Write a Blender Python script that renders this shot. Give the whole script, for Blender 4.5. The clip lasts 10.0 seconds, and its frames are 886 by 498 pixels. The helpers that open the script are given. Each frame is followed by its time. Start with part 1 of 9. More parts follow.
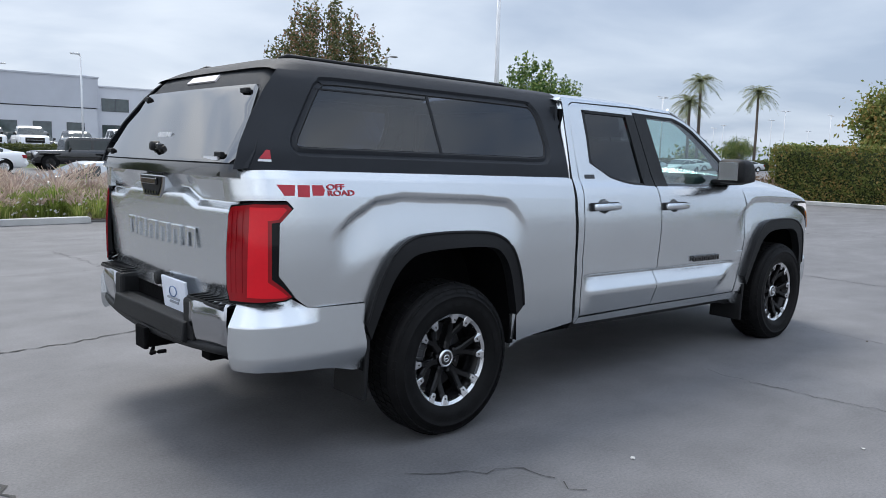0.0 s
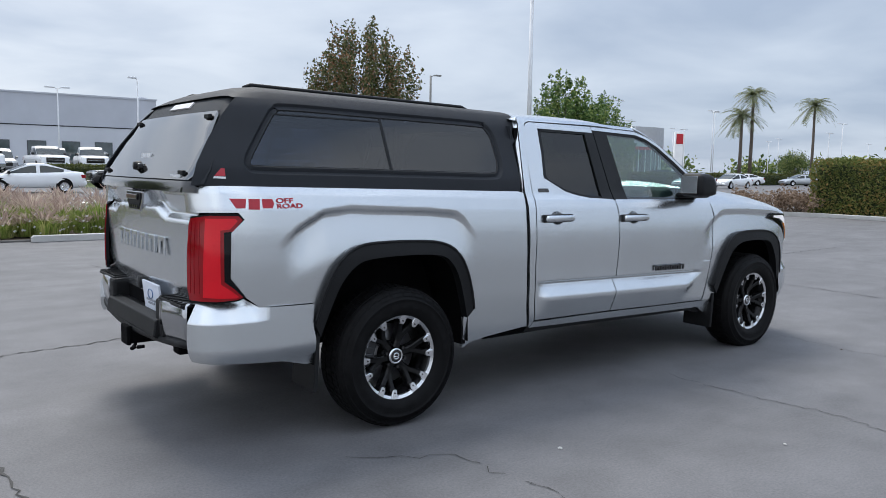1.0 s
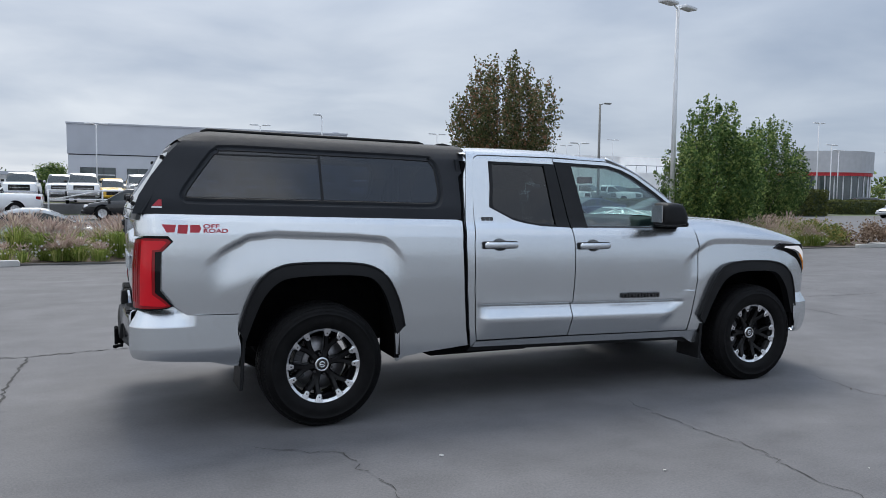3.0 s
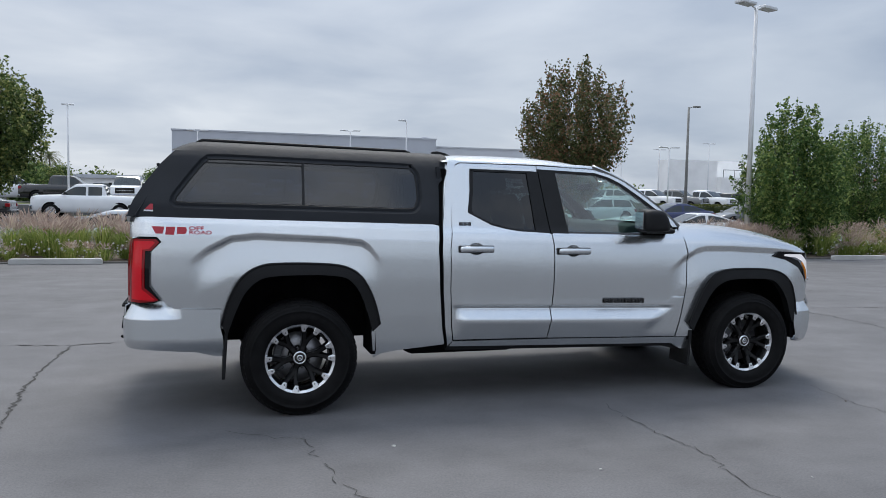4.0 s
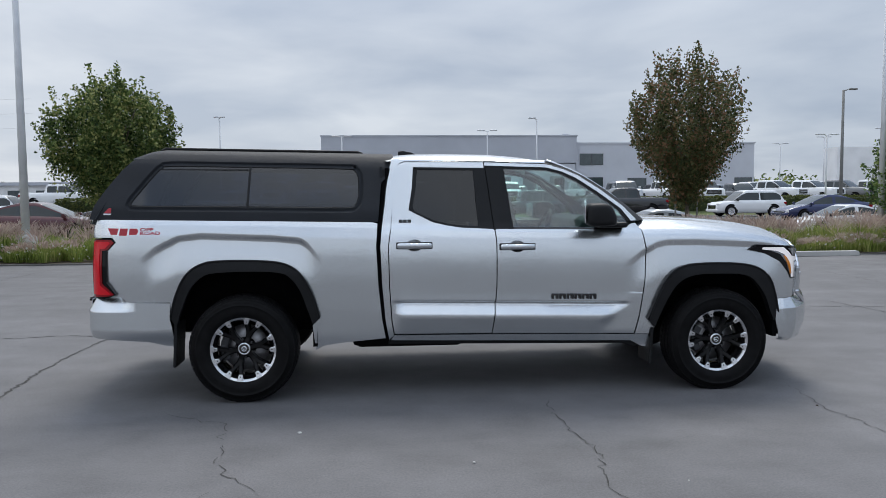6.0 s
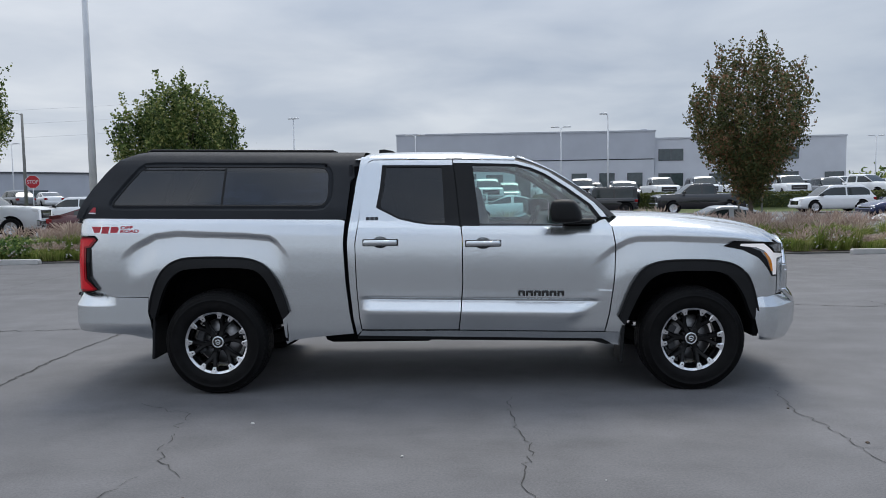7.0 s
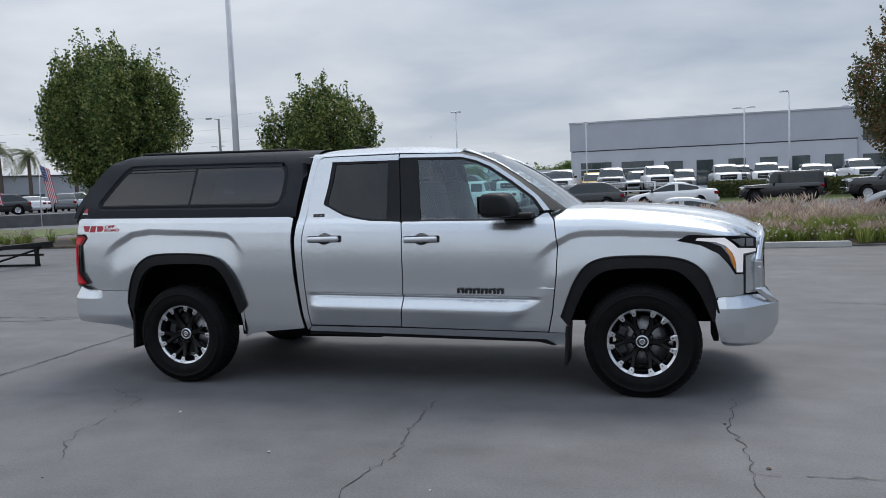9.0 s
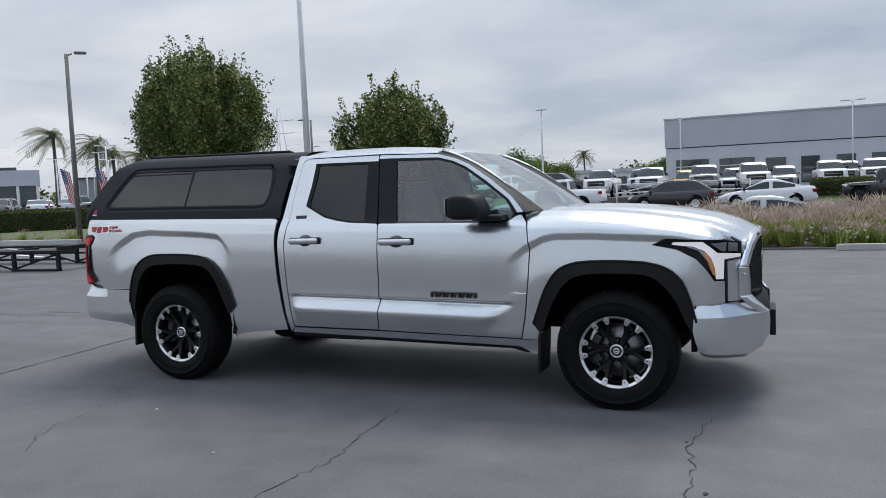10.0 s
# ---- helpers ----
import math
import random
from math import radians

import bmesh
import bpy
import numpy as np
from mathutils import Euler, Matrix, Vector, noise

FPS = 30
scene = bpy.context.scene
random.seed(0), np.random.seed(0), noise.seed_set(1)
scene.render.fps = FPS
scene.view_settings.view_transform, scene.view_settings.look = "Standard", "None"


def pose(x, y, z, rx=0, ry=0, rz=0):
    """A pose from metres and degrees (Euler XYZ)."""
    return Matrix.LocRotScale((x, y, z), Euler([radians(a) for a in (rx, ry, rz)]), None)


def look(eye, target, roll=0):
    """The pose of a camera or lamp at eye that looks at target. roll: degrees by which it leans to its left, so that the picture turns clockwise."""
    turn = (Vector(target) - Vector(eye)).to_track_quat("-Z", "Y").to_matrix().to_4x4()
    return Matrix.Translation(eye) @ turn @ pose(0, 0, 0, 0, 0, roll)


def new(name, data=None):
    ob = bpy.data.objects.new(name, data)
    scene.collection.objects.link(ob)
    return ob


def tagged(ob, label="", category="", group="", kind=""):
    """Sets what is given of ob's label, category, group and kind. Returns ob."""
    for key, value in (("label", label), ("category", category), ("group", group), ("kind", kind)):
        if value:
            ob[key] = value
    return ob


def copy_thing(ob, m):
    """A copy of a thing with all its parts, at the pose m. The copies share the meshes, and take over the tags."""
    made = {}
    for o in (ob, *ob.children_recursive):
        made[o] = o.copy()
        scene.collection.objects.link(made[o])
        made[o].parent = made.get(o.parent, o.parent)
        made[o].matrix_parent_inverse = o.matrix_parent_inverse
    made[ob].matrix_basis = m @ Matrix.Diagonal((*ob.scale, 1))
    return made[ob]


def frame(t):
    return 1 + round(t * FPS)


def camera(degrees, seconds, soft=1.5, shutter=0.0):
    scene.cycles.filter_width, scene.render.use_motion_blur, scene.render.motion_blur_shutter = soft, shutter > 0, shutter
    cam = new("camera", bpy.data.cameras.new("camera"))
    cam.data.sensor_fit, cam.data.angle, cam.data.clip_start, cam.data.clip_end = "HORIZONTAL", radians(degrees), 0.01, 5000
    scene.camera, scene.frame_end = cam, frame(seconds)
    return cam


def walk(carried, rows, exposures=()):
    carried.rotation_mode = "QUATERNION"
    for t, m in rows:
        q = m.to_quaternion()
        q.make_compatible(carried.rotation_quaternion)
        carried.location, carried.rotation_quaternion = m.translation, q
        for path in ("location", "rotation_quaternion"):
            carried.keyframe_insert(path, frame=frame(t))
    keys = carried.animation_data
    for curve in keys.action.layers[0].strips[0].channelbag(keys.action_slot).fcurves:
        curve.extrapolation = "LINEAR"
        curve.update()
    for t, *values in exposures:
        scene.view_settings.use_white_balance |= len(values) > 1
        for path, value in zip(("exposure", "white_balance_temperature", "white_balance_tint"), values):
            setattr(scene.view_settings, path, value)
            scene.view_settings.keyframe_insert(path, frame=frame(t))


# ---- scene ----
cam = camera(59.7, 10.0, 0.75)
PATH = [
    (0, (-2.634, -3.948, 1.48), (-1.329, -2.453, 1.233), 1.4),
    (0.5, (-2.614, -4.334, 1.478), (-1.353, -2.799, 1.248), 1.2),
    (1, (-2.441, -4.633, 1.49), (-1.239, -3.048, 1.283), 0.9),
    (1.5, (-2.168, -4.971, 1.519), (-1.049, -3.324, 1.333), 0.7),
    (2, (-1.957, -5.398, 1.53), (-0.94, -3.683, 1.364), 0.5),
    (2.5, (-1.596, -5.652, 1.522), (-0.697, -3.872, 1.371), 0.5),
    (4, (-0.514, -6.424, 1.55), (0.034, -4.505, 1.417), 1.0),
    (4.5, (-0.122, -6.649, 1.561), (0.322, -4.703, 1.427), 0.8),
    (5, (0.286, -6.7, 1.552), (0.633, -4.735, 1.417), 0.5),
    (5.5, (0.67, -6.773, 1.553), (0.92, -4.793, 1.417), 0.0),
    (7, (1.981, -6.921, 1.535), (1.917, -4.927, 1.394), -0.9),
    (7.5, (2.47, -6.84, 1.526), (2.286, -4.854, 1.377), -1.1),
    (8, (2.96, -6.786, 1.531), (2.656, -4.815, 1.375), -1.5),
    (8.5, (3.419, -6.68, 1.511), (2.992, -4.733, 1.356), -1.8),
    (9, (3.866, -6.519, 1.521), (3.315, -4.602, 1.368), -2.2),
    (9.5, (4.332, -6.377, 1.527), (3.657, -4.5, 1.377), -2.4),
    (10, (4.69, -6.095, 1.507), (3.901, -4.263, 1.36), -2.4),
]
walk(cam, [(t, look(eye, target, roll)) for t, eye, target, roll in PATH], [(0, 0.56), (1, 0.45), (2.5, 0.23), (4, 0.14), (5.5, 0.12), (7, 0.04), (10, -0.02)])

# ---- world, sun, exposure ----
world = bpy.data.worlds.new("world")
scene.world = world
world.use_nodes = True
wn, wl = world.node_tree.nodes, world.node_tree.links
wn.clear()
w_out = wn.new("ShaderNodeOutputWorld")
w_bg = wn.new("ShaderNodeBackground")
w_sky = wn.new("ShaderNodeTexSky")
w_sky.sky_type, w_sky.sun_disc = "NISHITA", False
w_sky.sun_elevation, w_sky.sun_rotation = radians(58), radians(15)
w_co = wn.new("ShaderNodeTexCoord")
w_sep = wn.new("ShaderNodeSeparateXYZ")
wl.new(w_co.outputs["Generated"], w_sep.inputs[0])
# cloud sheets: stretched towards the horizon by dividing by the height
w_h = wn.new("ShaderNodeMath"); w_h.operation = "ADD"; w_h.inputs[1].default_value = 0.16
wl.new(w_sep.outputs["Z"], w_h.inputs[0])
w_div = wn.new("ShaderNodeVectorMath"); w_div.operation = "DIVIDE"
w_cmb = wn.new("ShaderNodeCombineXYZ")
for i in range(3):
    wl.new(w_h.outputs[0], w_cmb.inputs[i])
wl.new(w_co.outputs["Generated"], w_div.inputs[0]); wl.new(w_cmb.outputs[0], w_div.inputs[1])
w_noise = wn.new("ShaderNodeTexNoise")
w_noise.inputs["Scale"].default_value, w_noise.inputs["Detail"].default_value = 1.25, 6
w_noise.inputs["Roughness"].default_value, w_noise.inputs["Distortion"].default_value = 0.48, 0.25
wl.new(w_div.outputs[0], w_noise.inputs["Vector"])
w_ramp = wn.new("ShaderNodeValToRGB")
w_ramp.color_ramp.elements[0].position, w_ramp.color_ramp.elements[0].color = 0.33, (0.355, 0.403, 0.485, 1)
w_ramp.color_ramp.elements[1].position, w_ramp.color_ramp.elements[1].color = 0.69, (0.540, 0.575, 0.630, 1)
wl.new(w_noise.outputs["Fac"], w_ramp.inputs[0])
# an overcast sky grows brighter towards the zenith
w_up = wn.new("ShaderNodeMapRange")
w_up.inputs["From Min"].default_value, w_up.inputs["From Max"].default_value = 0.18, 1.0
w_up.inputs["To Min"].default_value, w_up.inputs["To Max"].default_value = 1.0, 1.95
wl.new(w_sep.outputs["Z"], w_up.inputs["Value"])
w_mul = wn.new("ShaderNodeVectorMath"); w_mul.operation = "SCALE"
wl.new(w_ramp.outputs[0], w_mul.inputs[0]); wl.new(w_up.outputs[0], w_mul.inputs["Scale"])
# the cloud is thinner and paler over the lot's entrance, heavier and bluer over the road's end
w_side = wn.new("ShaderNodeMapRange")
w_side.inputs["From Min"].default_value, w_side.inputs["From Max"].default_value = -1.0, 1.0
wl.new(w_sep.outputs["X"], w_side.inputs["Value"])
w_tone = wn.new("ShaderNodeMix"); w_tone.data_type = "RGBA"
w_tone.inputs["A"].default_value, w_tone.inputs["B"].default_value = (1.23, 1.19, 1.135, 1), (0.640, 0.692, 0.755, 1)
wl.new(w_side.outputs[0], w_tone.inputs["Factor"])
w_mul1 = wn.new("ShaderNodeVectorMath"); w_mul1.operation = "MULTIPLY"
wl.new(w_mul.outputs[0], w_mul1.inputs[0]); wl.new(w_tone.outputs["Result"], w_mul1.inputs[1])
# overhead the sheet breaks up: darker, bluer hollows between bright rolls
w_n2 = wn.new("ShaderNodeTexNoise")
w_n2.inputs["Scale"].default_value, w_n2.inputs["Detail"].default_value, w_n2.inputs["Distortion"].default_value = 2.2, 5, 0.6
wl.new(w_div.outputs[0], w_n2.inputs["Vector"])
w_r2 = wn.new("ShaderNodeValToRGB")
w_r2.color_ramp.elements[0].position, w_r2.color_ramp.elements[0].color = 0.40, (0.66, 0.735, 0.85, 1)
w_r2.color_ramp.elements[1].position, w_r2.color_ramp.elements[1].color = 0.60, (1.20, 1.17, 1.13, 1)
wl.new(w_n2.outputs["Fac"], w_r2.inputs[0])
w_high = wn.new("ShaderNodeMapRange"); w_high.interpolation_type = "SMOOTHSTEP"
w_high.inputs["From Min"].default_value, w_high.inputs["From Max"].default_value = 0.22, 0.55
wl.new(w_sep.outputs["Z"], w_high.inputs["Value"])
w_roll = wn.new("ShaderNodeMix"); w_roll.data_type = "RGBA"; w_roll.inputs["A"].default_value = (1, 1, 1, 1)
wl.new(w_high.outputs[0], w_roll.inputs["Factor"]); wl.new(w_r2.outputs[0], w_roll.inputs["B"])
w_mul2 = wn.new("ShaderNodeVectorMath"); w_mul2.operation = "MULTIPLY"
wl.new(w_mul1.outputs[0], w_mul2.inputs[0]); wl.new(w_roll.outputs["Result"], w_mul2.inputs[1])
w_skys = wn.new("ShaderNodeVectorMath"); w_skys.operation = "SCALE"; w_skys.inputs["Scale"].default_value = 0.06
wl.new(w_sky.outputs[0], w_skys.inputs[0])
w_mix = wn.new("ShaderNodeMix"); w_mix.data_type = "RGBA"; w_mix.inputs["Factor"].default_value = 0.9
wl.new(w_skys.outputs[0], w_mix.inputs["A"]); wl.new(w_mul2.outputs[0], w_mix.inputs["B"])
wl.new(w_mix.outputs["Result"], w_bg.inputs["Color"])
w_bg.inputs["Strength"].default_value = 1.3
wl.new(w_bg.outputs[0], w_out.inputs[0])

sun = new("sun", bpy.data.lights.new("sun", "SUN"))
sun.data.energy, sun.data.angle, sun.data.color = 2.1, radians(26), (1.0, 0.96, 0.9)
sun.matrix_world = look((6, 22, 36), (1.5, 0, 0))


# ---- materials ----
def surf(name, color, rough=0.5, metal=0.0, var=0.12, scale=3.0, bump=0.0, bscale=60.0, coat=0.0, detail=4.0, rvar=0.0, spec=0.5, random_tint=0.0, second=None, second_scale=0.6):
    """A principled material: base colour varied at two scales, with fine relief."""
    m = bpy.data.materials.new(name)
    m.use_nodes = True
    n, l = m.node_tree.nodes, m.node_tree.links
    b = n["Principled BSDF"]
    b.inputs["Roughness"].default_value, b.inputs["Metallic"].default_value = rough, metal
    b.inputs["Coat Weight"].default_value, b.inputs["Coat Roughness"].default_value = coat, 0.03
    b.inputs["Specular IOR Level"].default_value = spec
    co = n.new("ShaderNodeTexCoord")
    big = n.new("ShaderNodeTexNoise"); big.inputs["Scale"].default_value, big.inputs["Detail"].default_value = scale, detail
    l.new(co.outputs["Object"], big.inputs["Vector"])
    lo = tuple(max(0, c * (1 - var)) for c in color)
    hi = second if second else tuple(min(1, c * (1 + var)) for c in color)
    ramp = n.new("ShaderNodeMix"); ramp.data_type = "RGBA"
    ramp.inputs["A"].default_value, ramp.inputs["B"].default_value = (*lo, 1), (*hi, 1)
    mr = n.new("ShaderNodeMapRange"); mr.inputs["From Min"].default_value, mr.inputs["From Max"].default_value = 0.3, 0.7
    l.new(big.outputs["Fac"], mr.inputs["Value"]); l.new(mr.outputs[0], ramp.inputs["Factor"])
    out = ramp.outputs["Result"]
    if var:
        fine = n.new("ShaderNodeTexNoise"); fine.inputs["Scale"].default_value, fine.inputs["Detail"].default_value = bscale, 2
        l.new(co.outputs["Object"], fine.inputs["Vector"])
        fr = n.new("ShaderNodeMapRange"); fr.inputs["To Min"].default_value, fr.inputs["To Max"].default_value = 1 - var * 0.6, 1 + var * 0.6
        l.new(fine.outputs["Fac"], fr.inputs["Value"])
        sc = n.new("ShaderNodeVectorMath"); sc.operation = "SCALE"
        l.new(out, sc.inputs[0]); l.new(fr.outputs[0], sc.inputs["Scale"])
        out = sc.outputs[0]
    if random_tint:
        oi = n.new("ShaderNodeObjectInfo")
        rr = n.new("ShaderNodeMapRange"); rr.inputs["To Min"].default_value, rr.inputs["To Max"].default_value = 1 - random_tint, 1 + random_tint
        l.new(oi.outputs["Random"], rr.inputs["Value"])
        s2 = n.new("ShaderNodeVectorMath"); s2.operation = "SCALE"
        l.new(out, s2.inputs[0]); l.new(rr.outputs[0], s2.inputs["Scale"])
        out = s2.outputs[0]
    l.new(out, b.inputs["Base Color"])
    if rvar:
        rm = n.new("ShaderNodeMapRange"); rm.inputs["To Min"].default_value, rm.inputs["To Max"].default_value = max(0, rough - rvar), min(1, rough + rvar)
        l.new(big.outputs["Fac"], rm.inputs["Value"]); l.new(rm.outputs[0], b.inputs["Roughness"])
    if bump:
        bn = n.new("ShaderNodeTexNoise"); bn.inputs["Scale"].default_value, bn.inputs["Detail"].default_value = bscale, 3
        l.new(co.outputs["Object"], bn.inputs["Vector"])
        bp = n.new("ShaderNodeBump"); bp.inputs["Strength"].default_value, bp.inputs["Distance"].default_value = bump, 0.01
        l.new(bn.outputs["Fac"], bp.inputs["Height"]); l.new(bp.outputs[0], b.inputs["Normal"])
    return m


def glass(name, tint, gloss=1.0, rough=0.0, ior=1.5):
    """Thin tinted glass: a clear tinted pane that reflects more towards grazing angles."""
    m = bpy.data.materials.new(name)
    m.use_nodes = True
    n, l = m.node_tree.nodes, m.node_tree.links
    n.remove(n["Principled BSDF"])
    t = n.new("ShaderNodeBsdfTransparent"); t.inputs[0].default_value = (*tint, 1)
    g = n.new("ShaderNodeBsdfGlossy"); g.inputs["Roughness"].default_value = rough
    g.inputs["Color"].default_value = (gloss, gloss, gloss, 1)
    f0 = min(0.9, 1.7 * ((ior - 1) / (ior + 1)) ** 2)
    lw = n.new("ShaderNodeLayerWeight"); lw.inputs["Blend"].default_value = 0.5
    pw = n.new("ShaderNodeMath"); pw.operation = "POWER"; pw.inputs[1].default_value = 4.5
    l.new(lw.outputs["Facing"], pw.inputs[0])
    ma = n.new("ShaderNodeMath"); ma.operation = "MULTIPLY_ADD"
    ma.inputs[1].default_value, ma.inputs[2].default_value = 1 - f0, f0
    l.new(pw.outputs[0], ma.inputs[0])
    mx = n.new("ShaderNodeMixShader")
    l.new(ma.outputs[0], mx.inputs[0]); l.new(t.outputs[0], mx.inputs[1]); l.new(g.outputs[0], mx.inputs[2])
    l.new(mx.outputs[0], n["Material Output"].inputs[0])
    return m


def smooth01(t):
    t = max(0.0, min(1.0, t))
    return t * t * (3 - 2 * t)


SILVER = surf("silver_paint", (0.680, 0.708, 0.728), 0.27, 0.96, 0.03, 1.5, 0.05, 700, coat=0.7)
BLACK_PLASTIC = surf("black_plastic", (0.010, 0.0105, 0.0115), 0.5, 0, 0.15, 8, 0.15, 400, spec=0.24)
GLOSS_BLACK = surf("gloss_black", (0.008, 0.008, 0.009), 0.12, 0, 0.05, 5, coat=0.5)
CAP_BLACK = surf("textured_black_coating", (0.0155, 0.0180, 0.0225), 0.60, 0, 0.12, 6, 0.25, 500, spec=0.28)
# near-black of underbody parts; also paints shade in arches, gaps and filler boxes
DARK_VOID = surf("dark_parts_and_shade", (0.004, 0.004, 0.0045), 0.9, 0, 0.3, 9, 0.2, 60, spec=0.08)
RUBBER = surf("tyre_rubber", (0.0062, 0.0062, 0.0066), 0.55, 0, 0.25, 14, 0.2, 160, spec=0.12)
ALLOY = surf("machined_alloy", (0.72, 0.73, 0.75), 0.24, 1.0, 0.04, 40, 0.03, 300)
ALLOY_DARK = surf("dark_alloy", (0.05, 0.052, 0.056), 0.35, 0.6, 0.1, 20)
STEEL = surf("brake_steel", (0.30, 0.30, 0.31), 0.4, 0.9, 0.15, 30)
CHROME = surf("chrome", (0.78, 0.79, 0.81), 0.09, 1.0, 0.02, 5)
CHROME_DARK = surf("smoked_chrome", (0.42, 0.43, 0.45), 0.16, 1.0, 0.03, 5)
RED_LENS = surf("red_lens", (0.25, 0.002, 0.006), 0.12, 0, 0.12, 9, coat=0.3, spec=0.3)
RED_BRIGHT = surf("bright_red_lens", (0.66, 0.004, 0.014), 0.2, 0, 0.05, 9, coat=0.3, spec=0.3)
DARK_LENS = surf("smoked_lens", (0.005, 0.005, 0.006), 0.10, 0, 0.1, 9, coat=0.05, spec=0.2)
AMBER = surf("amber_lens", (0.72, 0.24, 0.03), 0.15, 0, 0.05, 9, coat=1.0)
LAMP_CLEAR = surf("clear_lamp", (0.90, 0.90, 0.91), 0.25, 0.0, 0.04, 12, coat=0.6)
LAMP_GREY = surf("lamp_grey", (0.74, 0.70, 0.69), 0.28, 0.0, 0.10, 25, coat=0.6)
DAY_LIGHT = surf("daytime_light", (0.90, 0.88, 0.88), 0.25, 0.0, 0.04, 12, coat=0.6)
DAY_LIGHT.node_tree.nodes["Principled BSDF"].inputs["Emission Color"].default_value = (1.0, 0.93, 0.92, 1)
DAY_LIGHT.node_tree.nodes["Principled BSDF"].inputs["Emission Strength"].default_value = 0.22
LAMP_INNER = surf("lamp_inner", (0.26, 0.27, 0.29), 0.18, 0.5, 0.15, 14, coat=1.0)
WHEEL_BLACK = surf("wheel_black", (0.006, 0.006, 0.0065), 0.24, 0, 0.1, 9, spec=0.24)
DECAL_RED = surf("red_decal", (0.42, 0.02, 0.035), 0.4, 0, 0.08, 20)
DECAL_DARK = surf("dark_decal", (0.02, 0.02, 0.022), 0.4, 0, 0.08, 20)
WHITE_MARK = surf("white_mark", (0.75, 0.76, 0.78), 0.4, 0, 0.04, 20)
PLATE_PAPER = surf("dealer_plate", (0.72, 0.76, 0.84), 0.4, 0, 0.05, 20)
SEAT_FABRIC = surf("seat_fabric", (0.030, 0.031, 0.033), 0.8, 0, 0.15, 12)
GLASS_DARK = glass("privacy_glass", (0.05, 0.054, 0.060), ior=1.43)
GLASS_CAP = glass("cap_glass", (0.090, 0.108, 0.150), ior=1.50)
GLASS_REAR = glass("cap_rear_glass", (0.03, 0.032, 0.036), ior=2.05)
GLASS_CLEAR = glass("clear_glass", (0.66, 0.88, 0.85), ior=1.72)
GLASS_SCREEN = glass("windscreen_glass", (0.80, 0.92, 0.90), ior=2.4)


# ---- building helpers ----
def thing(name, label, category, group="", m=None):
    ob = tagged(new(name), label, category, group)
    ob.empty_display_size = 0.2
    if m is not None:
        ob.matrix_world = m
    return ob


def part(name, bm, material, parent=None, label="", smooth=True, normals=None):
    me = bpy.data.meshes.new(name)
    bm.to_mesh(me)
    bm.free()
    mats = material if isinstance(material, (list, tuple)) else [material]
    for mm in mats:
        me.materials.append(mm)
    me.polygons.foreach_set("use_smooth", [smooth] * len(me.polygons))
    if normals:
        me.normals_split_custom_set_from_vertices(normals)
    ob = new(name, me)
    if parent:
        ob.parent = parent
    if label:
        tagged(ob, label)
    return ob


def spline(pts, n=5, closed=False):
    """Catmull-Rom through points of any dimension."""
    P = [np.array(p, float) for p in pts]
    out, m = [], len(P)
    for i in range(m if closed else m - 1):
        if closed:
            a, b, c, d = P[i - 1], P[i], P[(i + 1) % m], P[(i + 2) % m]
        else:
            a, b, c, d = P[max(i - 1, 0)], P[i], P[i + 1], P[min(i + 2, m - 1)]
        for k in range(n):
            t = k / n
            out.append(0.5 * (2 * b + (c - a) * t + (2 * a - 5 * b + 4 * c - d) * t * t + (3 * b - a - 3 * c + d) * t ** 3))
    if not closed:
        out.append(P[-1])
    return [tuple(p) for p in out]


from mathutils.geometry import tessellate_polygon


def split_convex(piece, axis, c):
    """A convex outline cut at u or v = c: the part below and the part above."""
    below, above = [], []
    for a, b in zip(piece, piece[1:] + piece[:1]):
        da, db = a[axis] - c, b[axis] - c
        if da <= 0:
            below.append(a)
        if da >= 0:
            above.append(a)
        if da * db < 0:
            t = da / (da - db)
            m = [a[0] + (b[0] - a[0]) * t, a[1] + (b[1] - a[1]) * t]
            m[axis] = c
            below.append(tuple(m))
            above.append(tuple(m))
    return below, above


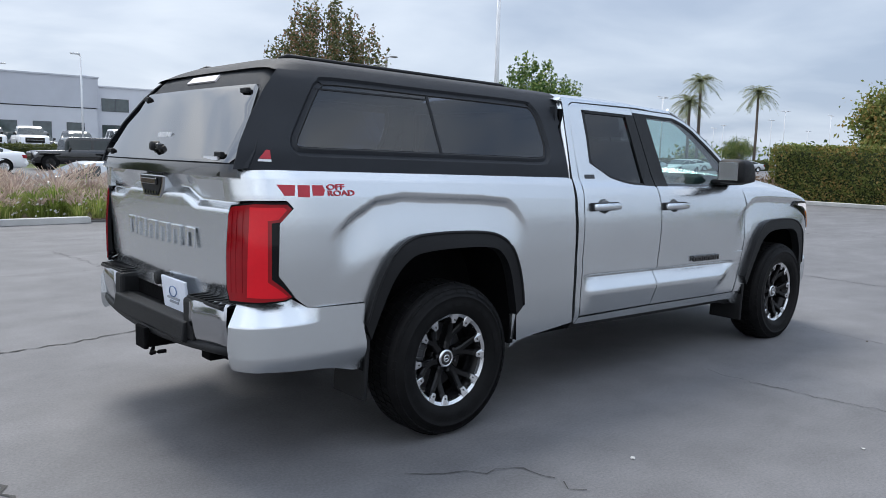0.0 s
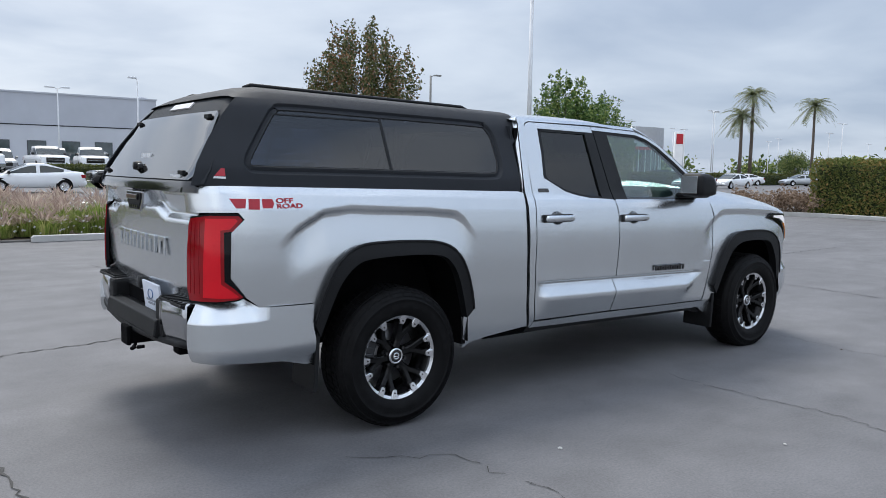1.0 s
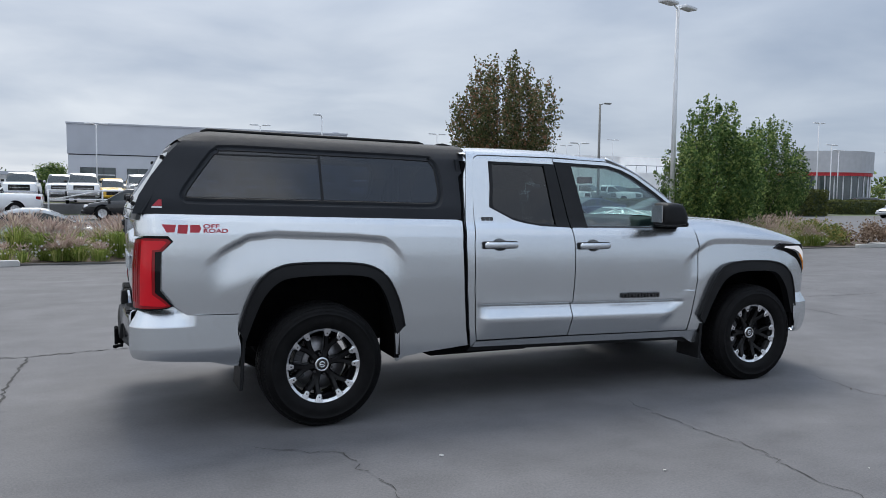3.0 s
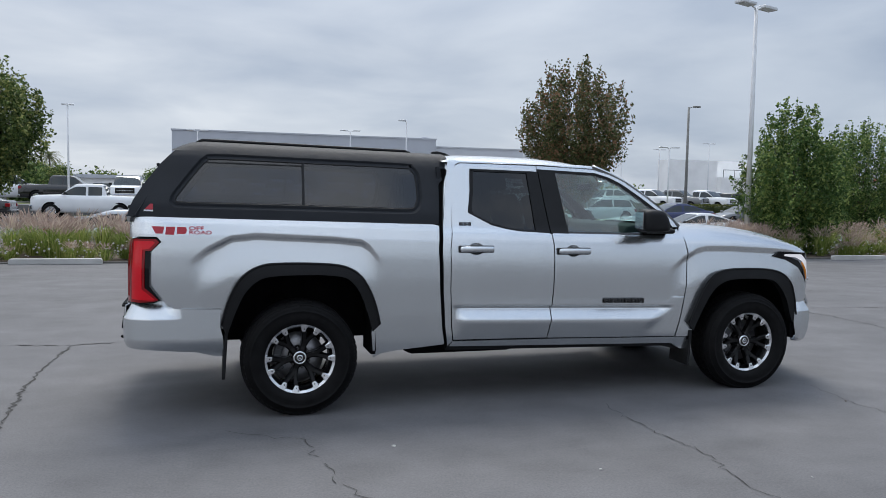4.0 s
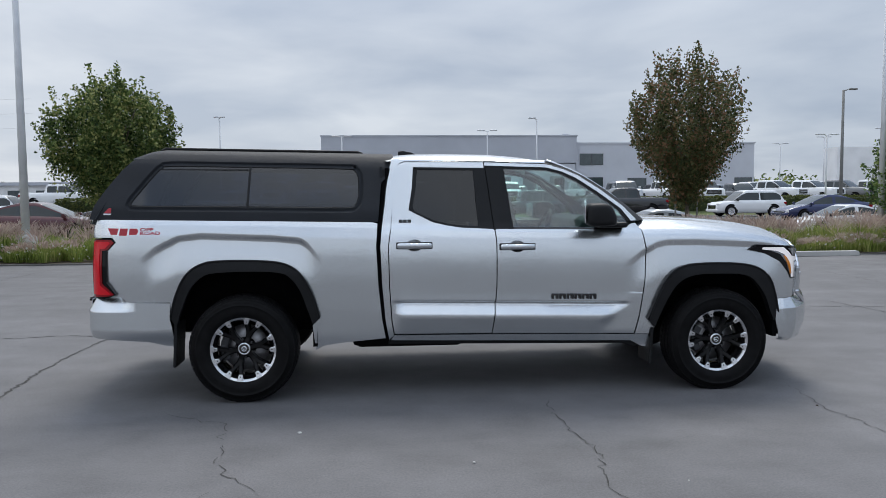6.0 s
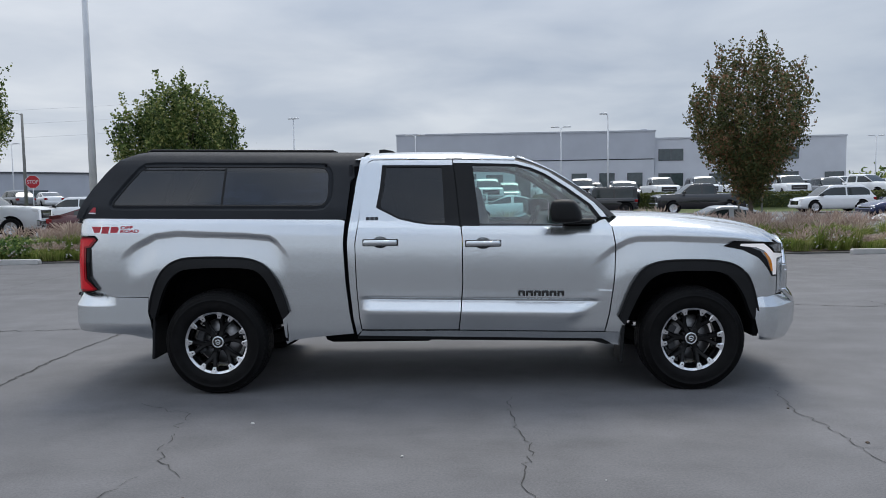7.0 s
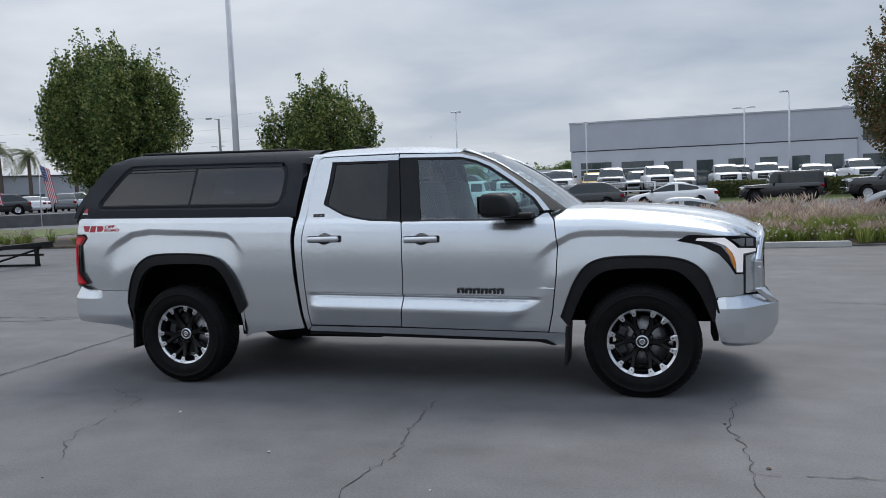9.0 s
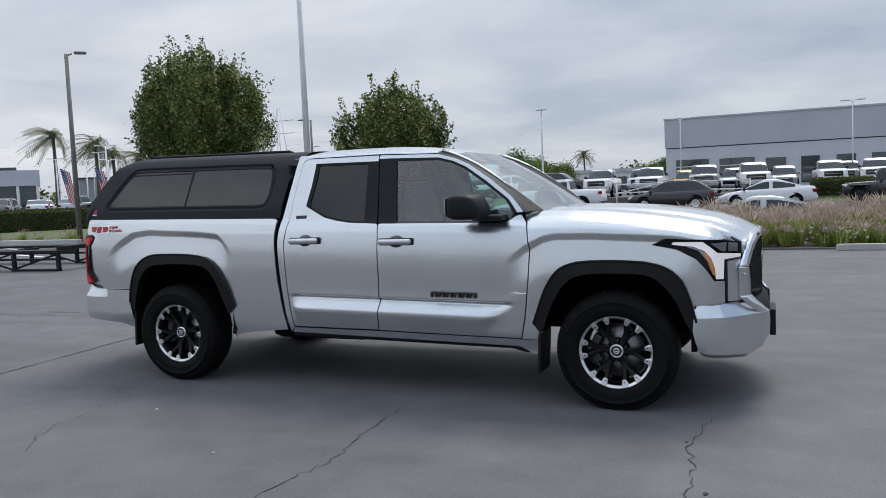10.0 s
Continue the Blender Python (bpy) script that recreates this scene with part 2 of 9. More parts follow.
def sheet(poly, pos, step=0.05, us=(), vs=(), rim=0.03, flip=False, inward=None, holes=()):
    """A panel: the outline poly (u, v), cut by a grid, laid on the surface pos(u, v) and given a folded rim. Returns bmesh and vertex normals."""
    loops = [list(poly)] + [list(h) for h in holes]
    pts = [p for q in loops for p in q]
    lo_u, hi_u = min(p[0] for p in poly), max(p[0] for p in poly)
    lo_v, hi_v = min(p[1] for p in poly), max(p[1] for p in poly)

    def cuts(lo, hi, extra):
        base = {round(k * step, 4) for k in range(math.ceil(lo / step), math.floor(hi / step) + 1)} | {float(x) for x in extra if lo < x < hi}
        out = []
        for c in sorted(base):
            if not out or c - out[-1] > 0.004:
                out.append(c)
        return out

    cu_, cv_ = cuts(lo_u, hi_u, us), cuts(lo_v, hi_v, vs)
    bm = bmesh.new()
    store = {}

    def vert(p):
        key = (round(p[0], 5), round(p[1], 5))
        if key not in store:
            store[key] = bm.verts.new((p[0], p[1], 0))
        return store[key]

    for tri in tessellate_polygon([[Vector((u, v, 0)) for u, v in q] for q in loops]):
        p, q, r = (pts[i] for i in tri)
        area = (q[0] - p[0]) * (r[1] - p[1]) - (q[1] - p[1]) * (r[0] - p[0])
        if abs(area) < 1e-9:
            continue
        pieces = [[p, q, r] if area > 0 else [r, q, p]]
        for axis, lines in ((0, cu_), (1, cv_)):
            done = []
            for piece in pieces:
                lo, hi = min(x[axis] for x in piece), max(x[axis] for x in piece)
                for c in lines:
                    if lo + 1e-6 < c < hi - 1e-6:
                        below, above = split_convex(piece, axis, c)
                        if len(below) > 2:
                            done.append(below)
                        piece = above
                        if len(piece) < 3:
                            break
                if len(piece) > 2:
                    done.append(piece)
            pieces = done
        for piece in pieces:
            ring = []
            for x in piece:
                w = vert(x)
                if w not in ring:
                    ring.append(w)
            if len(ring) > 2:
                try:
                    bm.faces.new(ring)
                except ValueError:
                    pass
    bm.verts.index_update()
    e, normals = 0.004, []
    edges = [(ed.verts[0], ed.verts[1]) for ed in bm.edges if ed.is_boundary]
    for v in bm.verts:
        u, w = v.co.x, v.co.y
        du = Vector(pos(u + e, w)) - Vector(pos(u - e, w))
        dv = Vector(pos(u, w + e)) - Vector(pos(u, w - e))
        nn = du.cross(dv).normalized()
        normals.append(-nn if flip else nn)
    for v in bm.verts:
        v.co = Vector(pos(v.co.x, v.co.y))
    bm.normal_update()
    if bm.faces and sum(f.normal.dot(normals[f.verts[0].index]) for f in bm.faces) < 0:
        bmesh.ops.reverse_faces(bm, faces=bm.faces[:])
    if rim:
        for a, b in edges:
            na, nb = normals[a.index], normals[b.index]
            da = inward if inward is not None else -na * rim
            db = inward if inward is not None else -nb * rim
            q = [bm.verts.new(a.co), bm.verts.new(b.co), bm.verts.new(b.co + Vector(db)), bm.verts.new(a.co + Vector(da))]
            f = bm.faces.new(q)
            f.normal_update()
            mid = Vector(f.normal)
            normals.extend([mid] * 4)
    bm.verts.index_update()
    return bm, normals


def mirrored(bm, normals):
    b2 = bm.copy()
    for v in b2.verts:
        v.co.y = -v.co.y
    bmesh.ops.reverse_faces(b2, faces=b2.faces[:])
    return b2, [Vector((n.x, -n.y, n.z)) for n in normals]


def grid_sheet(rows, closed=False):
    """A quad sheet through rows of points."""
    bm = bmesh.new()
    vs = [[bm.verts.new(p) for p in r] for r in rows]
    for a, b in zip(vs, vs[1:]):
        n = len(a)
        for i in range(n if closed else n - 1):
            bm.faces.new((a[i], a[(i + 1) % n], b[(i + 1) % n], b[i]))
    return bm


def add_box(bm, lo, hi, bevel=0.0, m=None, mat=0):
    r = bmesh.ops.create_cube(bm, size=1.0)
    vs = r["verts"]
    for v in vs:
        v.co = Vector([(a + b) / 2 + c * (b - a) for a, b, c in zip(lo, hi, v.co)])
    if bevel:
        es = list({e for v in vs for e in v.link_edges})
        rr = bmesh.ops.bevel(bm, geom=es, offset=bevel, segments=2, profile=0.5, affect="EDGES")
        vs = list({v for f in rr["faces"] for v in f.verts} | {v for v in vs if v.is_valid})
    if m is not None:
        for v in vs:
            v.co = m @ v.co
    if mat:
        for f in {f for v in vs for f in v.link_faces}:
            f.material_index = mat
    return vs


def box_bm(lo, hi, bevel=0.0, m=None):
    bm = bmesh.new()
    add_box(bm, lo, hi, bevel, m)
    return bm


def add_tube(bm, pts, r, n=8, caps=True, r2=None):
    """A tube along points; r to r2 along the way."""
    pts = [Vector(p) for p in pts]
    rings = []
    for i, p in enumerate(pts):
        d = (pts[min(i + 1, len(pts) - 1)] - pts[max(i - 1, 0)]).normalized()
        a = d.orthogonal().normalized() if abs(d.z) < 0.99 else Vector((1, 0, 0))
        a = (a - d * a.dot(d)).normalized()
        b = d.cross(a)
        rad = r if r2 is None else r + (r2 - r) * i / (len(pts) - 1)
        rings.append([bm.verts.new(p + (a * math.cos(k * math.tau / n) + b * math.sin(k * math.tau / n)) * rad) for k in range(n)])
    for q, s in zip(rings, rings[1:]):
        for k in range(n):
            bm.faces.new((q[k], q[(k + 1) % n], s[(k + 1) % n], s[k]))
    if caps:
        bm.faces.new(rings[0][::-1])
        bm.faces.new(rings[-1])


def tube_bm(pts, r, n=8, r2=None):
    bm = bmesh.new()
    add_tube(bm, pts, r, n, True, r2)
    return bm


def add_lathe(bm, prof, n=48, axis="y", mat=0):
    """Revolve (radius, along) round the axis."""
    rings = []
    for r, h in prof:
        ring = []
        for k in range(n):
            c, s = math.cos(k * math.tau / n) * r, math.sin(k * math.tau / n) * r
            ring.append(bm.verts.new((c, h, s) if axis == "y" else (c, s, h)))
        rings.append(ring)
    for q, s in zip(rings, rings[1:]):
        for k in range(n):
            f = bm.faces.new((q[k], q[(k + 1) % n], s[(k + 1) % n], s[k]))
            f.material_index = mat
    bmesh.ops.recalc_face_normals(bm, faces=bm.faces[:])


def prism(poly, y0, y1, bevel=0.0):
    """An outline in x and z, drawn out along y."""
    bm = bmesh.new()
    a = [bm.verts.new((x, y0, z)) for x, z in poly]
    b = [bm.verts.new((x, y1, z)) for x, z in poly]
    n = len(poly)
    for tri in tessellate_polygon([[Vector((x, z, 0)) for x, z in poly]]):
        bm.faces.new([a[i] for i in tri])
        bm.faces.new([b[i] for i in tri])
    for i in range(n):
        bm.faces.new((a[i], a[(i + 1) % n], b[(i + 1) % n], b[i]))
    bmesh.ops.recalc_face_normals(bm, faces=bm.faces[:])
    if bevel:
        es = [e for e in bm.edges if e.calc_face_angle(0) > 0.6]
        bmesh.ops.bevel(bm, geom=es, offset=bevel, segments=2, profile=0.5, affect="EDGES", clamp_overlap=True)
    return bm


# ---- the pickup truck ----
def soft_interp(v, knots, w=0.010):
    xs, ys = [k[0] for k in knots], [k[1] for k in knots]
    return sum(float(np.interp(v + d, xs, ys)) for d in (-w, -w / 2, 0, w / 2, w)) / 5


def body_section(z, knots):
    """A section of the body side: crisp at the creases, a long soft curve between them."""
    w = 0.004 + 0.006 * smooth01((0.68 - z) / 0.03) + 0.081 * smooth01((z - 0.745) / 0.09) * smooth01((1.27 - z) / 0.09)
    xs, ys = [k[0] for k in knots], [k[1] for k in knots]
    return sum(float(np.interp(z + w * d, xs, ys)) * q for d, q in ((-1, 1), (-0.75, 2), (-0.5, 3), (-0.25, 4), (0, 4), (0.25, 4), (0.5, 3), (0.75, 2), (1, 1))) / 24


DOOR_SIDE = [(0.38, -0.915), (0.47, -0.945), (0.60, -0.985), (0.625, -0.985), (0.700, -0.937), (0.710, -0.935), (0.730, -0.970), (0.80, -0.971),
             (0.95, -0.982), (1.08, -0.983), (1.20, -0.967), (1.27, -0.938), (1.31, -0.908), (1.44, -0.862), (1.775, -0.742), (1.82, -0.72), (1.86, -0.66)]
BED_SIDE = [(0.36, -0.915), (0.50, -0.942), (0.70, -0.966), (0.95, -0.985), (1.15, -0.983), (1.25, -0.970), (1.33, -0.945), (1.37, -0.925), (1.40, -0.90)]
RAKE = 0.022     # the body stands a little lower at its nose


def hood_edge(x):
    return float(np.interp(x, [3.0, 3.38, 3.6, 3.87, 4.10, 4.28, 4.40, 4.50], [1.345, 1.342, 1.325, 1.294, 1.256, 1.215, 1.165, 1.10]))


def arch_band(x, z, line, depth, taper):
    """The fold over a wheel arch: an undercut along a line, below which the wing swells out again."""
    x0, x1 = line[0][0], line[-1][0]
    if x <= x0 or x >= x1:
        return 0.0
    zb = float(np.interp(x, [p[0] for p in line], [p[1] for p in line]))
    w = smooth01((x - x0) / taper) * smooth01((x1 - x) / taper)
    u = zb - z
    step = smooth01((u + 0.030) / 0.060)
    swell = smooth01((u - 0.02) / 0.26) * 1.12
    fade = smooth01((z - 0.62) / 0.30)
    return w * depth * step * (1 - swell) * fade


REAR_LINE = [(-0.76, 1.06), (-0.62, 1.165), (-0.46, 1.245), (-0.30, 1.262), (0.23, 1.238), (0.43, 1.217), (0.49, 1.18), (0.60, 1.05)]
FRONT_LINE = [(2.92, 0.97), (3.08, 1.085), (3.21, 1.155), (3.29, 1.171), (3.54, 1.170), (3.95, 1.150), (4.30, 1.13)]


def door_pos(x, z):
    zz = z + RAKE * (x - 2.1)
    y = body_section(zz, DOOR_SIDE)
    # the lower crease dies out towards both ends of the doors
    k = smooth01((x - 1.12) / 0.10) * smooth01((2.93 - x - (0.62 - zz) * 0.9) / 0.16)
    flat = soft_interp(zz, [(0.38, -0.915), (0.5, -0.950), (0.75, -0.972), (0.80, -0.975), (2, -0.975)])
    if zz < 0.80:
        y = flat + (y - flat) * k
    return (x, y + arch_band(x, z, FRONT_LINE, 0.026, 0.22), z)


def bed_pos(x, z):
    zz = z + RAKE * (x - 0.0)
    y = body_section(zz, BED_SIDE)
    y += arch_band(x, z, REAR_LINE, 0.030, 0.20)
    if x < -0.80:
        y += 0.03 * ((-0.80 - max(x, -1.0)) / 0.20) ** 2
    if x < -1.0:
        a = min((-1.0 - x) / 0.13, math.pi / 2)
        y += 0.13 * (1 - math.cos(a)) + 0.26 * math.sin(a) * 0.13 + max(0.0, -1.0 - x - 0.204)
        x = -1.0 - 0.13 * math.sin(a)
    return (x, y, z)


NOSE_X = [(4.2, 4.2), (4.25, 4.25), (4.33, 4.325), (4.40, 4.372), (4.50, 4.432), (4.60, 4.488), (4.70, 4.535), (4.8, 4.575)]
NOSE_Y = [(4.2, 0.0), (4.25, 0.0), (4.33, 0.012), (4.40, 0.060), (4.50, 0.140), (4.60, 0.222), (4.70, 0.310), (4.8, 0.40)]


def wing_pos(x, z):
    he = hood_edge(x)
    lift = (1.345 - he) * smooth01((z - he + 0.12) / 0.12)
    zz = z + lift
    y = body_section(zz, [(0.34, -0.93), (0.5, -0.955), (0.75, -0.973), (1.05, -0.985), (1.17, -0.975), (1.22, -0.955), (1.27, -0.915), (1.305, -0.865), (1.33, -0.80), (1.345, -0.74)])
    if x > 3.5:
        y += 0.045 * ((min(x, 4.25) - 3.5) / 0.75) ** 2.2
    u = x
    if u > 4.25:
        x = soft_interp(u, NOSE_X, 0.03)
        y += soft_interp(u, NOSE_Y, 0.03)
    return (x, y + arch_band(x, z, FRONT_LINE, 0.026, 0.22), z)


def outward(pos, d):
    """The surface pos moved out by d towards the truck's right."""
    def moved(u, v):
        x, y, z = pos(u, v)
        return (x, y - d, z)
    return moved


TRUCK_POSE = pose(0, 0, 0, 0, 0, 0.37)
truck = thing("pickup_truck", "silver double-cab pickup truck parked on grey asphalt, black wheel-arch flares", "pickup truck", "", TRUCK_POSE)


def both(name, poly, pos, material, parent=None, label="", **kw):
    """A panel on the right side and its twin on the left."""
    bm, nn = sheet(poly, pos, flip=False, **kw)
    b2, n2 = mirrored(bm, nn)
    a = part(name, bm, material, parent or truck, label, normals=nn)
    b = part(name, b2, material, parent or truck, label, normals=n2)
    return a, b


CREASES = tuple(np.round(np.arange(0.585, 0.785, 0.0062), 4)) + (1.26, 1.28, 1.30, 1.32)
R_OUT = spline([(-0.536, 0.66), (-0.50, 0.80), (-0.44, 0.935), (-0.365, 1.02), (-0.27, 1.066), (-0.16, 1.08), (0.06, 1.08), (0.26, 1.066), (0.37, 1.03), (0.445, 0.965), (0.51, 0.85), (0.55, 0.735), (0.575, 0.63)], 4)
R_IN = spline([(-0.495, 0.575), (-0.44, 0.735), (-0.38, 0.865), (-0.30, 0.95), (-0.20, 0.985), (0.05, 0.994), (0.28, 0.98), (0.37, 0.93), (0.435, 0.83), (0.489, 0.676), (0.52, 0.575)], 4)
F_OUT = spline([(3.13, 0.57), (3.185, 0.72), (3.235, 0.835), (3.31, 0.938), (3.40, 0.988), (3.53, 1.008), (3.745, 1.009), (3.92, 0.995), (4.04, 0.958), (4.13, 0.88), (4.185, 0.75), (4.222, 0.60)], 4)
F_IN = spline([(3.185, 0.50), (3.25, 0.655), (3.317, 0.786), (3.39, 0.868), (3.51, 0.915), (3.75, 0.921), (3.92, 0.905), (4.015, 0.841), (4.095, 0.73), (4.15, 0.597), (4.185, 0.53)], 4)
TAIL_EDGE = [(-0.842, 0.772), (-0.915, 0.828), (-0.992, 0.93), (-0.984, 1.157), (-0.918, 1.226), (-0.945, 1.256), (-1.09, 1.256), (-1.245, 1.244)]


def inset(line, d):
    """A polyline moved by d to its right."""
    out = []
    for i, p in enumerate(line):
        a, b = line[max(i - 1, 0)], line[min(i + 1, len(line) - 1)]
        dx, dz = b[0] - a[0], b[1] - a[1]
        n = math.hypot(dx, dz)
        out.append((p[0] + dz / n * d, p[1] - dx / n * d))
    return out


FINE_R = tuple(np.round(np.arange(-0.76, -0.28, 0.0133), 4)) + tuple(np.round(np.arange(0.38, 0.61, 0.0133), 4))
FINE_F = tuple(np.round(np.arange(2.92, 3.36, 0.0133), 4))
FINE_V = tuple(np.round(np.arange(0.74, 1.40, 0.0133), 4))
# bed side
both("bed_side", [(-1.245, 1.345), (-1.20, 1.362), (-1.10, 1.384), (-1.0, 1.388), (0.98, 1.350), (1.018, 1.340), (1.006, 1.17), (1.020, 0.862), (1.045, 0.60), (1.070, 0.455), (0.727, 0.424), (0.594, 0.404), (0.535, 0.372), (0.515, 0.570)]
     + [q for q in inset(R_OUT, 0.025)[::-1]] + [(-0.53, 0.62), (-0.536, 0.767)] + TAIL_EDGE, bed_pos, SILVER, step=0.04, us=FINE_R + tuple(np.round(np.arange(-1.245, -0.98, 0.018), 4)), vs=FINE_V)
both("wheel_arch_flare", R_OUT + R_IN[::-1], outward(bed_pos, 0.030), BLACK_PLASTIC, label="matt black plastic flare", step=0.05, rim=0.06)
both("wheel_arch_flare", F_OUT + F_IN[::-1], outward(wing_pos, 0.030), BLACK_PLASTIC, label="matt black plastic flare", step=0.05, rim=0.06)

for line, pos in ((R_OUT, bed_pos), (F_OUT, wing_pos)):
    for s in (1, -1):
        bm = bmesh.new()
        add_tube(bm, [(x, s * (y - 0.030), z) for x, y, z in (pos(*p) for p in inset(line, 0.006))], 0.0085, 6)
        part("flare_bead", bm, BLACK_PLASTIC, truck, "rounded edge of the flare")
# bumper corner below the bed side
CORNER_PLAN = [(-0.45, -0.978), (-0.70, -0.985), (-0.88, -0.985), (-1.00, -0.974), (-1.090, -0.945), (-1.145, -0.895), (-1.176, -0.83), (-1.190, -0.77), (-1.197, -0.70)]
_cl = [0.0]
for _a, _b in zip(CORNER_PLAN, CORNER_PLAN[1:]):
    _cl.append(_cl[-1] + math.hypot(_b[0] - _a[0], _b[1] - _a[1]))


def corner_pos(s, z):
    s = -s
    x = sum(float(np.interp(s + d, _cl, [p[0] for p in CORNER_PLAN])) for d in (-0.03, -0.015, 0, 0.015, 0.03)) / 5
    y = sum(float(np.interp(s + d, _cl, [p[1] for p in CORNER_PLAN])) for d in (-0.03, -0.015, 0, 0.015, 0.03)) / 5
    # the top slopes in towards the lamp, the bottom tucks under
    back = max(0.0, min(1.0, (s - 0.33) / 0.10))
    d = back * 0.060 * max(0.0, min(1.0, (z - 0.702) / 0.105)) + 0.05 * smooth01((0.56 - z) / 0.14)
    xa, xb = (float(np.interp(s + e, _cl, [p[0] for p in CORNER_PLAN])) for e in (-0.05, 0.05))
    ya, yb = (float(np.interp(s + e, _cl, [p[1] for p in CORNER_PLAN])) for e in (-0.05, 0.05))
    n = math.hypot(xb - xa, yb - ya) or 1.0
    return (x + (yb - ya) / n * d, y - (xb - xa) / n * d, z)


both("bumper_corner", [(-0.085, 0.762), (-0.39, 0.770), (-0.475, 0.822), (-0.66, 0.808), (-0.775, 0.800), (-0.785, 0.60), (-0.77, 0.505), (-0.66, 0.497), (-0.58, 0.494), (-0.25, 0.466), (-0.12, 0.430), (-0.062, 0.428), (-0.075, 0.58), (-0.09, 0.64)],
     corner_pos, SILVER, step=0.03, vs=(0.688, 0.695, 0.7015, 0.708, 0.715))

# tail lamp, wrapped round the corner
LAMP_PLAN = [(-0.86, -0.985), (-0.95, -0.981), (-1.03, -0.965), (-1.085, -0.925), (-1.115, -0.87), (-1.135, -0.80), (-1.147, -0.74), (-1.152, -0.68)]
_ll = [0.0]
for _a, _b in zip(LAMP_PLAN, LAMP_PLAN[1:]):
    _ll.append(_ll[-1] + math.hypot(_b[0] - _a[0], _b[1] - _a[1]))


def lamp_surface(d):
    def pos(s, z):
        s = -s
        x = sum(float(np.interp(s + e, _ll, [p[0] for p in LAMP_PLAN])) for e in (-0.05, -0.025, 0, 0.025, 0.05)) / 5
        y = sum(float(np.interp(s + e, _ll, [p[1] for p in LAMP_PLAN])) for e in (-0.05, -0.025, 0, 0.025, 0.05)) / 5
        tilt = 0.02 * smooth01((z - 1.0) / 0.26)
        k = min(1.0, s / _ll[-1])
        return (x + tilt * k - d * k, y + tilt * (1 - k) - d * (1 - k), z)
    return pos


lamp_r, lamp_l = both("tail_lamp", [(-0.058, 1.222), (-0.085, 1.250), (-0.24, 1.250), (-0.385, 1.232), (-0.402, 1.19), (-0.402, 0.86), (-0.385, 0.80), (-0.20, 0.808), (-0.10, 0.815), (-0.060, 0.832), (-0.135, 0.93), (-0.128, 1.157)],
                      lamp_surface(0.004), DARK_LENS, label="red and smoked tail lamp", step=0.03, rim=0.02)
for side, lamp in ((1, lamp_r), (-1, lamp_l)):
    bm, nn = sheet([(-0.070, 1.220), (-0.092, 1.240), (-0.24, 1.242), (-0.375, 1.224), (-0.394, 1.19), (-0.394, 0.87), (-0.375, 0.812), (-0.20, 0.816), (-0.105, 0.823), (-0.075, 0.834), (-0.12, 0.88), (-0.165, 0.915), (-0.165, 1.16), (-0.12, 1.165)], lamp_surface(0.010), step=0.03, rim=0.008)
    if side < 0:
        bm, nn = mirrored(bm, nn)
    part("lens", bm, RED_LENS, lamp, "deep red lens", normals=nn)
    bm, nn = sheet([(-0.095, 1.217), (-0.11, 1.228), (-0.265, 1.228), (-0.275, 0.835), (-0.11, 0.832), (-0.095, 0.838), (-0.13, 0.868), (-0.182, 0.905), (-0.182, 1.17), (-0.135, 1.175)], lamp_surface(0.015), step=0.03, rim=0.006)
    if side < 0:
        bm, nn = mirrored(bm, nn)
    part("light_guide", bm, RED_BRIGHT, lamp, "bright red light band", normals=nn)
    for u0 in (-0.30, -0.335, -0.365):
        bm, nn = sheet([(u0, 0.85), (u0, 1.21), (u0 - 0.012, 1.21), (u0 - 0.012, 0.85)], lamp_surface(0.0125), step=0.05, rim=0.003)
        if side < 0:
            bm, nn = mirrored(bm, nn)
        part("lens_rib", bm, RED_LENS, lamp, normals=nn)


# tailgate
def gate_pos(v, z):
    y = v
    x = -1.165 + 0.045 * (y / 0.8) ** 2
    zb = 1.236 + 0.050 * max(0.0, min(1.0, (0.47 - abs(y)) / 0.13))
    u = z - zb
    x += soft_interp(u, [(-0.6, 0.012), (-0.42, 0.0), (-0.10, -0.002), (-0.045, -0.002), (-0.030, 0.004), (0.000, 0.040), (0.010, 0.041), (0.095, 0.004), (0.12, 0.004)], 0.003)
    x += 0.018 * smooth01((0.86 - z) / 0.05) + 0.055 * (1.20 - min(z, 1.20))
    return (x, y, z)


bm, nn = sheet([(-0.775, 0.745), (0.775, 0.745), (0.785, 0.80), (0.785, 1.335), (0.77, 1.35), (-0.77, 1.35), (-0.785, 1.335), (-0.785, 0.80)], gate_pos, step=0.04, us=tuple(np.round(np.arange(-0.56, 0.561, 0.016), 3)), vs=tuple(np.round(np.arange(1.18, 1.345, 0.0052), 4)), flip=True)
tailgate = part("tailgate", bm, SILVER, truck, "silver tailgate with a folded ridge", normals=nn)
# stamped lettering, as plain raised blocks
for k in range(6):
    y0 = 0.375 - k * 0.150
    bm = bmesh.new()
    for dz0, dz1, dy0, dy1 in ((0.075, 0.10, 0, 0.105), (0.0, 0.085, 0.0, 0.028), (0.0, 0.085, 0.077, 0.105)):
        add_box(bm, (-1.170 + 0.045 * (y0 / 0.8) ** 2, y0 - dy1, 1.005 + dz0), (-1.150, y0 - dy0, 1.005 + dz1), 0.004)
    part("raised_block", bm, SILVER, tailgate, smooth=False)
bm = prism([(-0.165, 1.338), (0.165, 1.338), (0.150, 1.275), (0.105, 1.222), (-0.105, 1.222), (-0.150, 1.275)], -0.0, 0.06, 0.008)
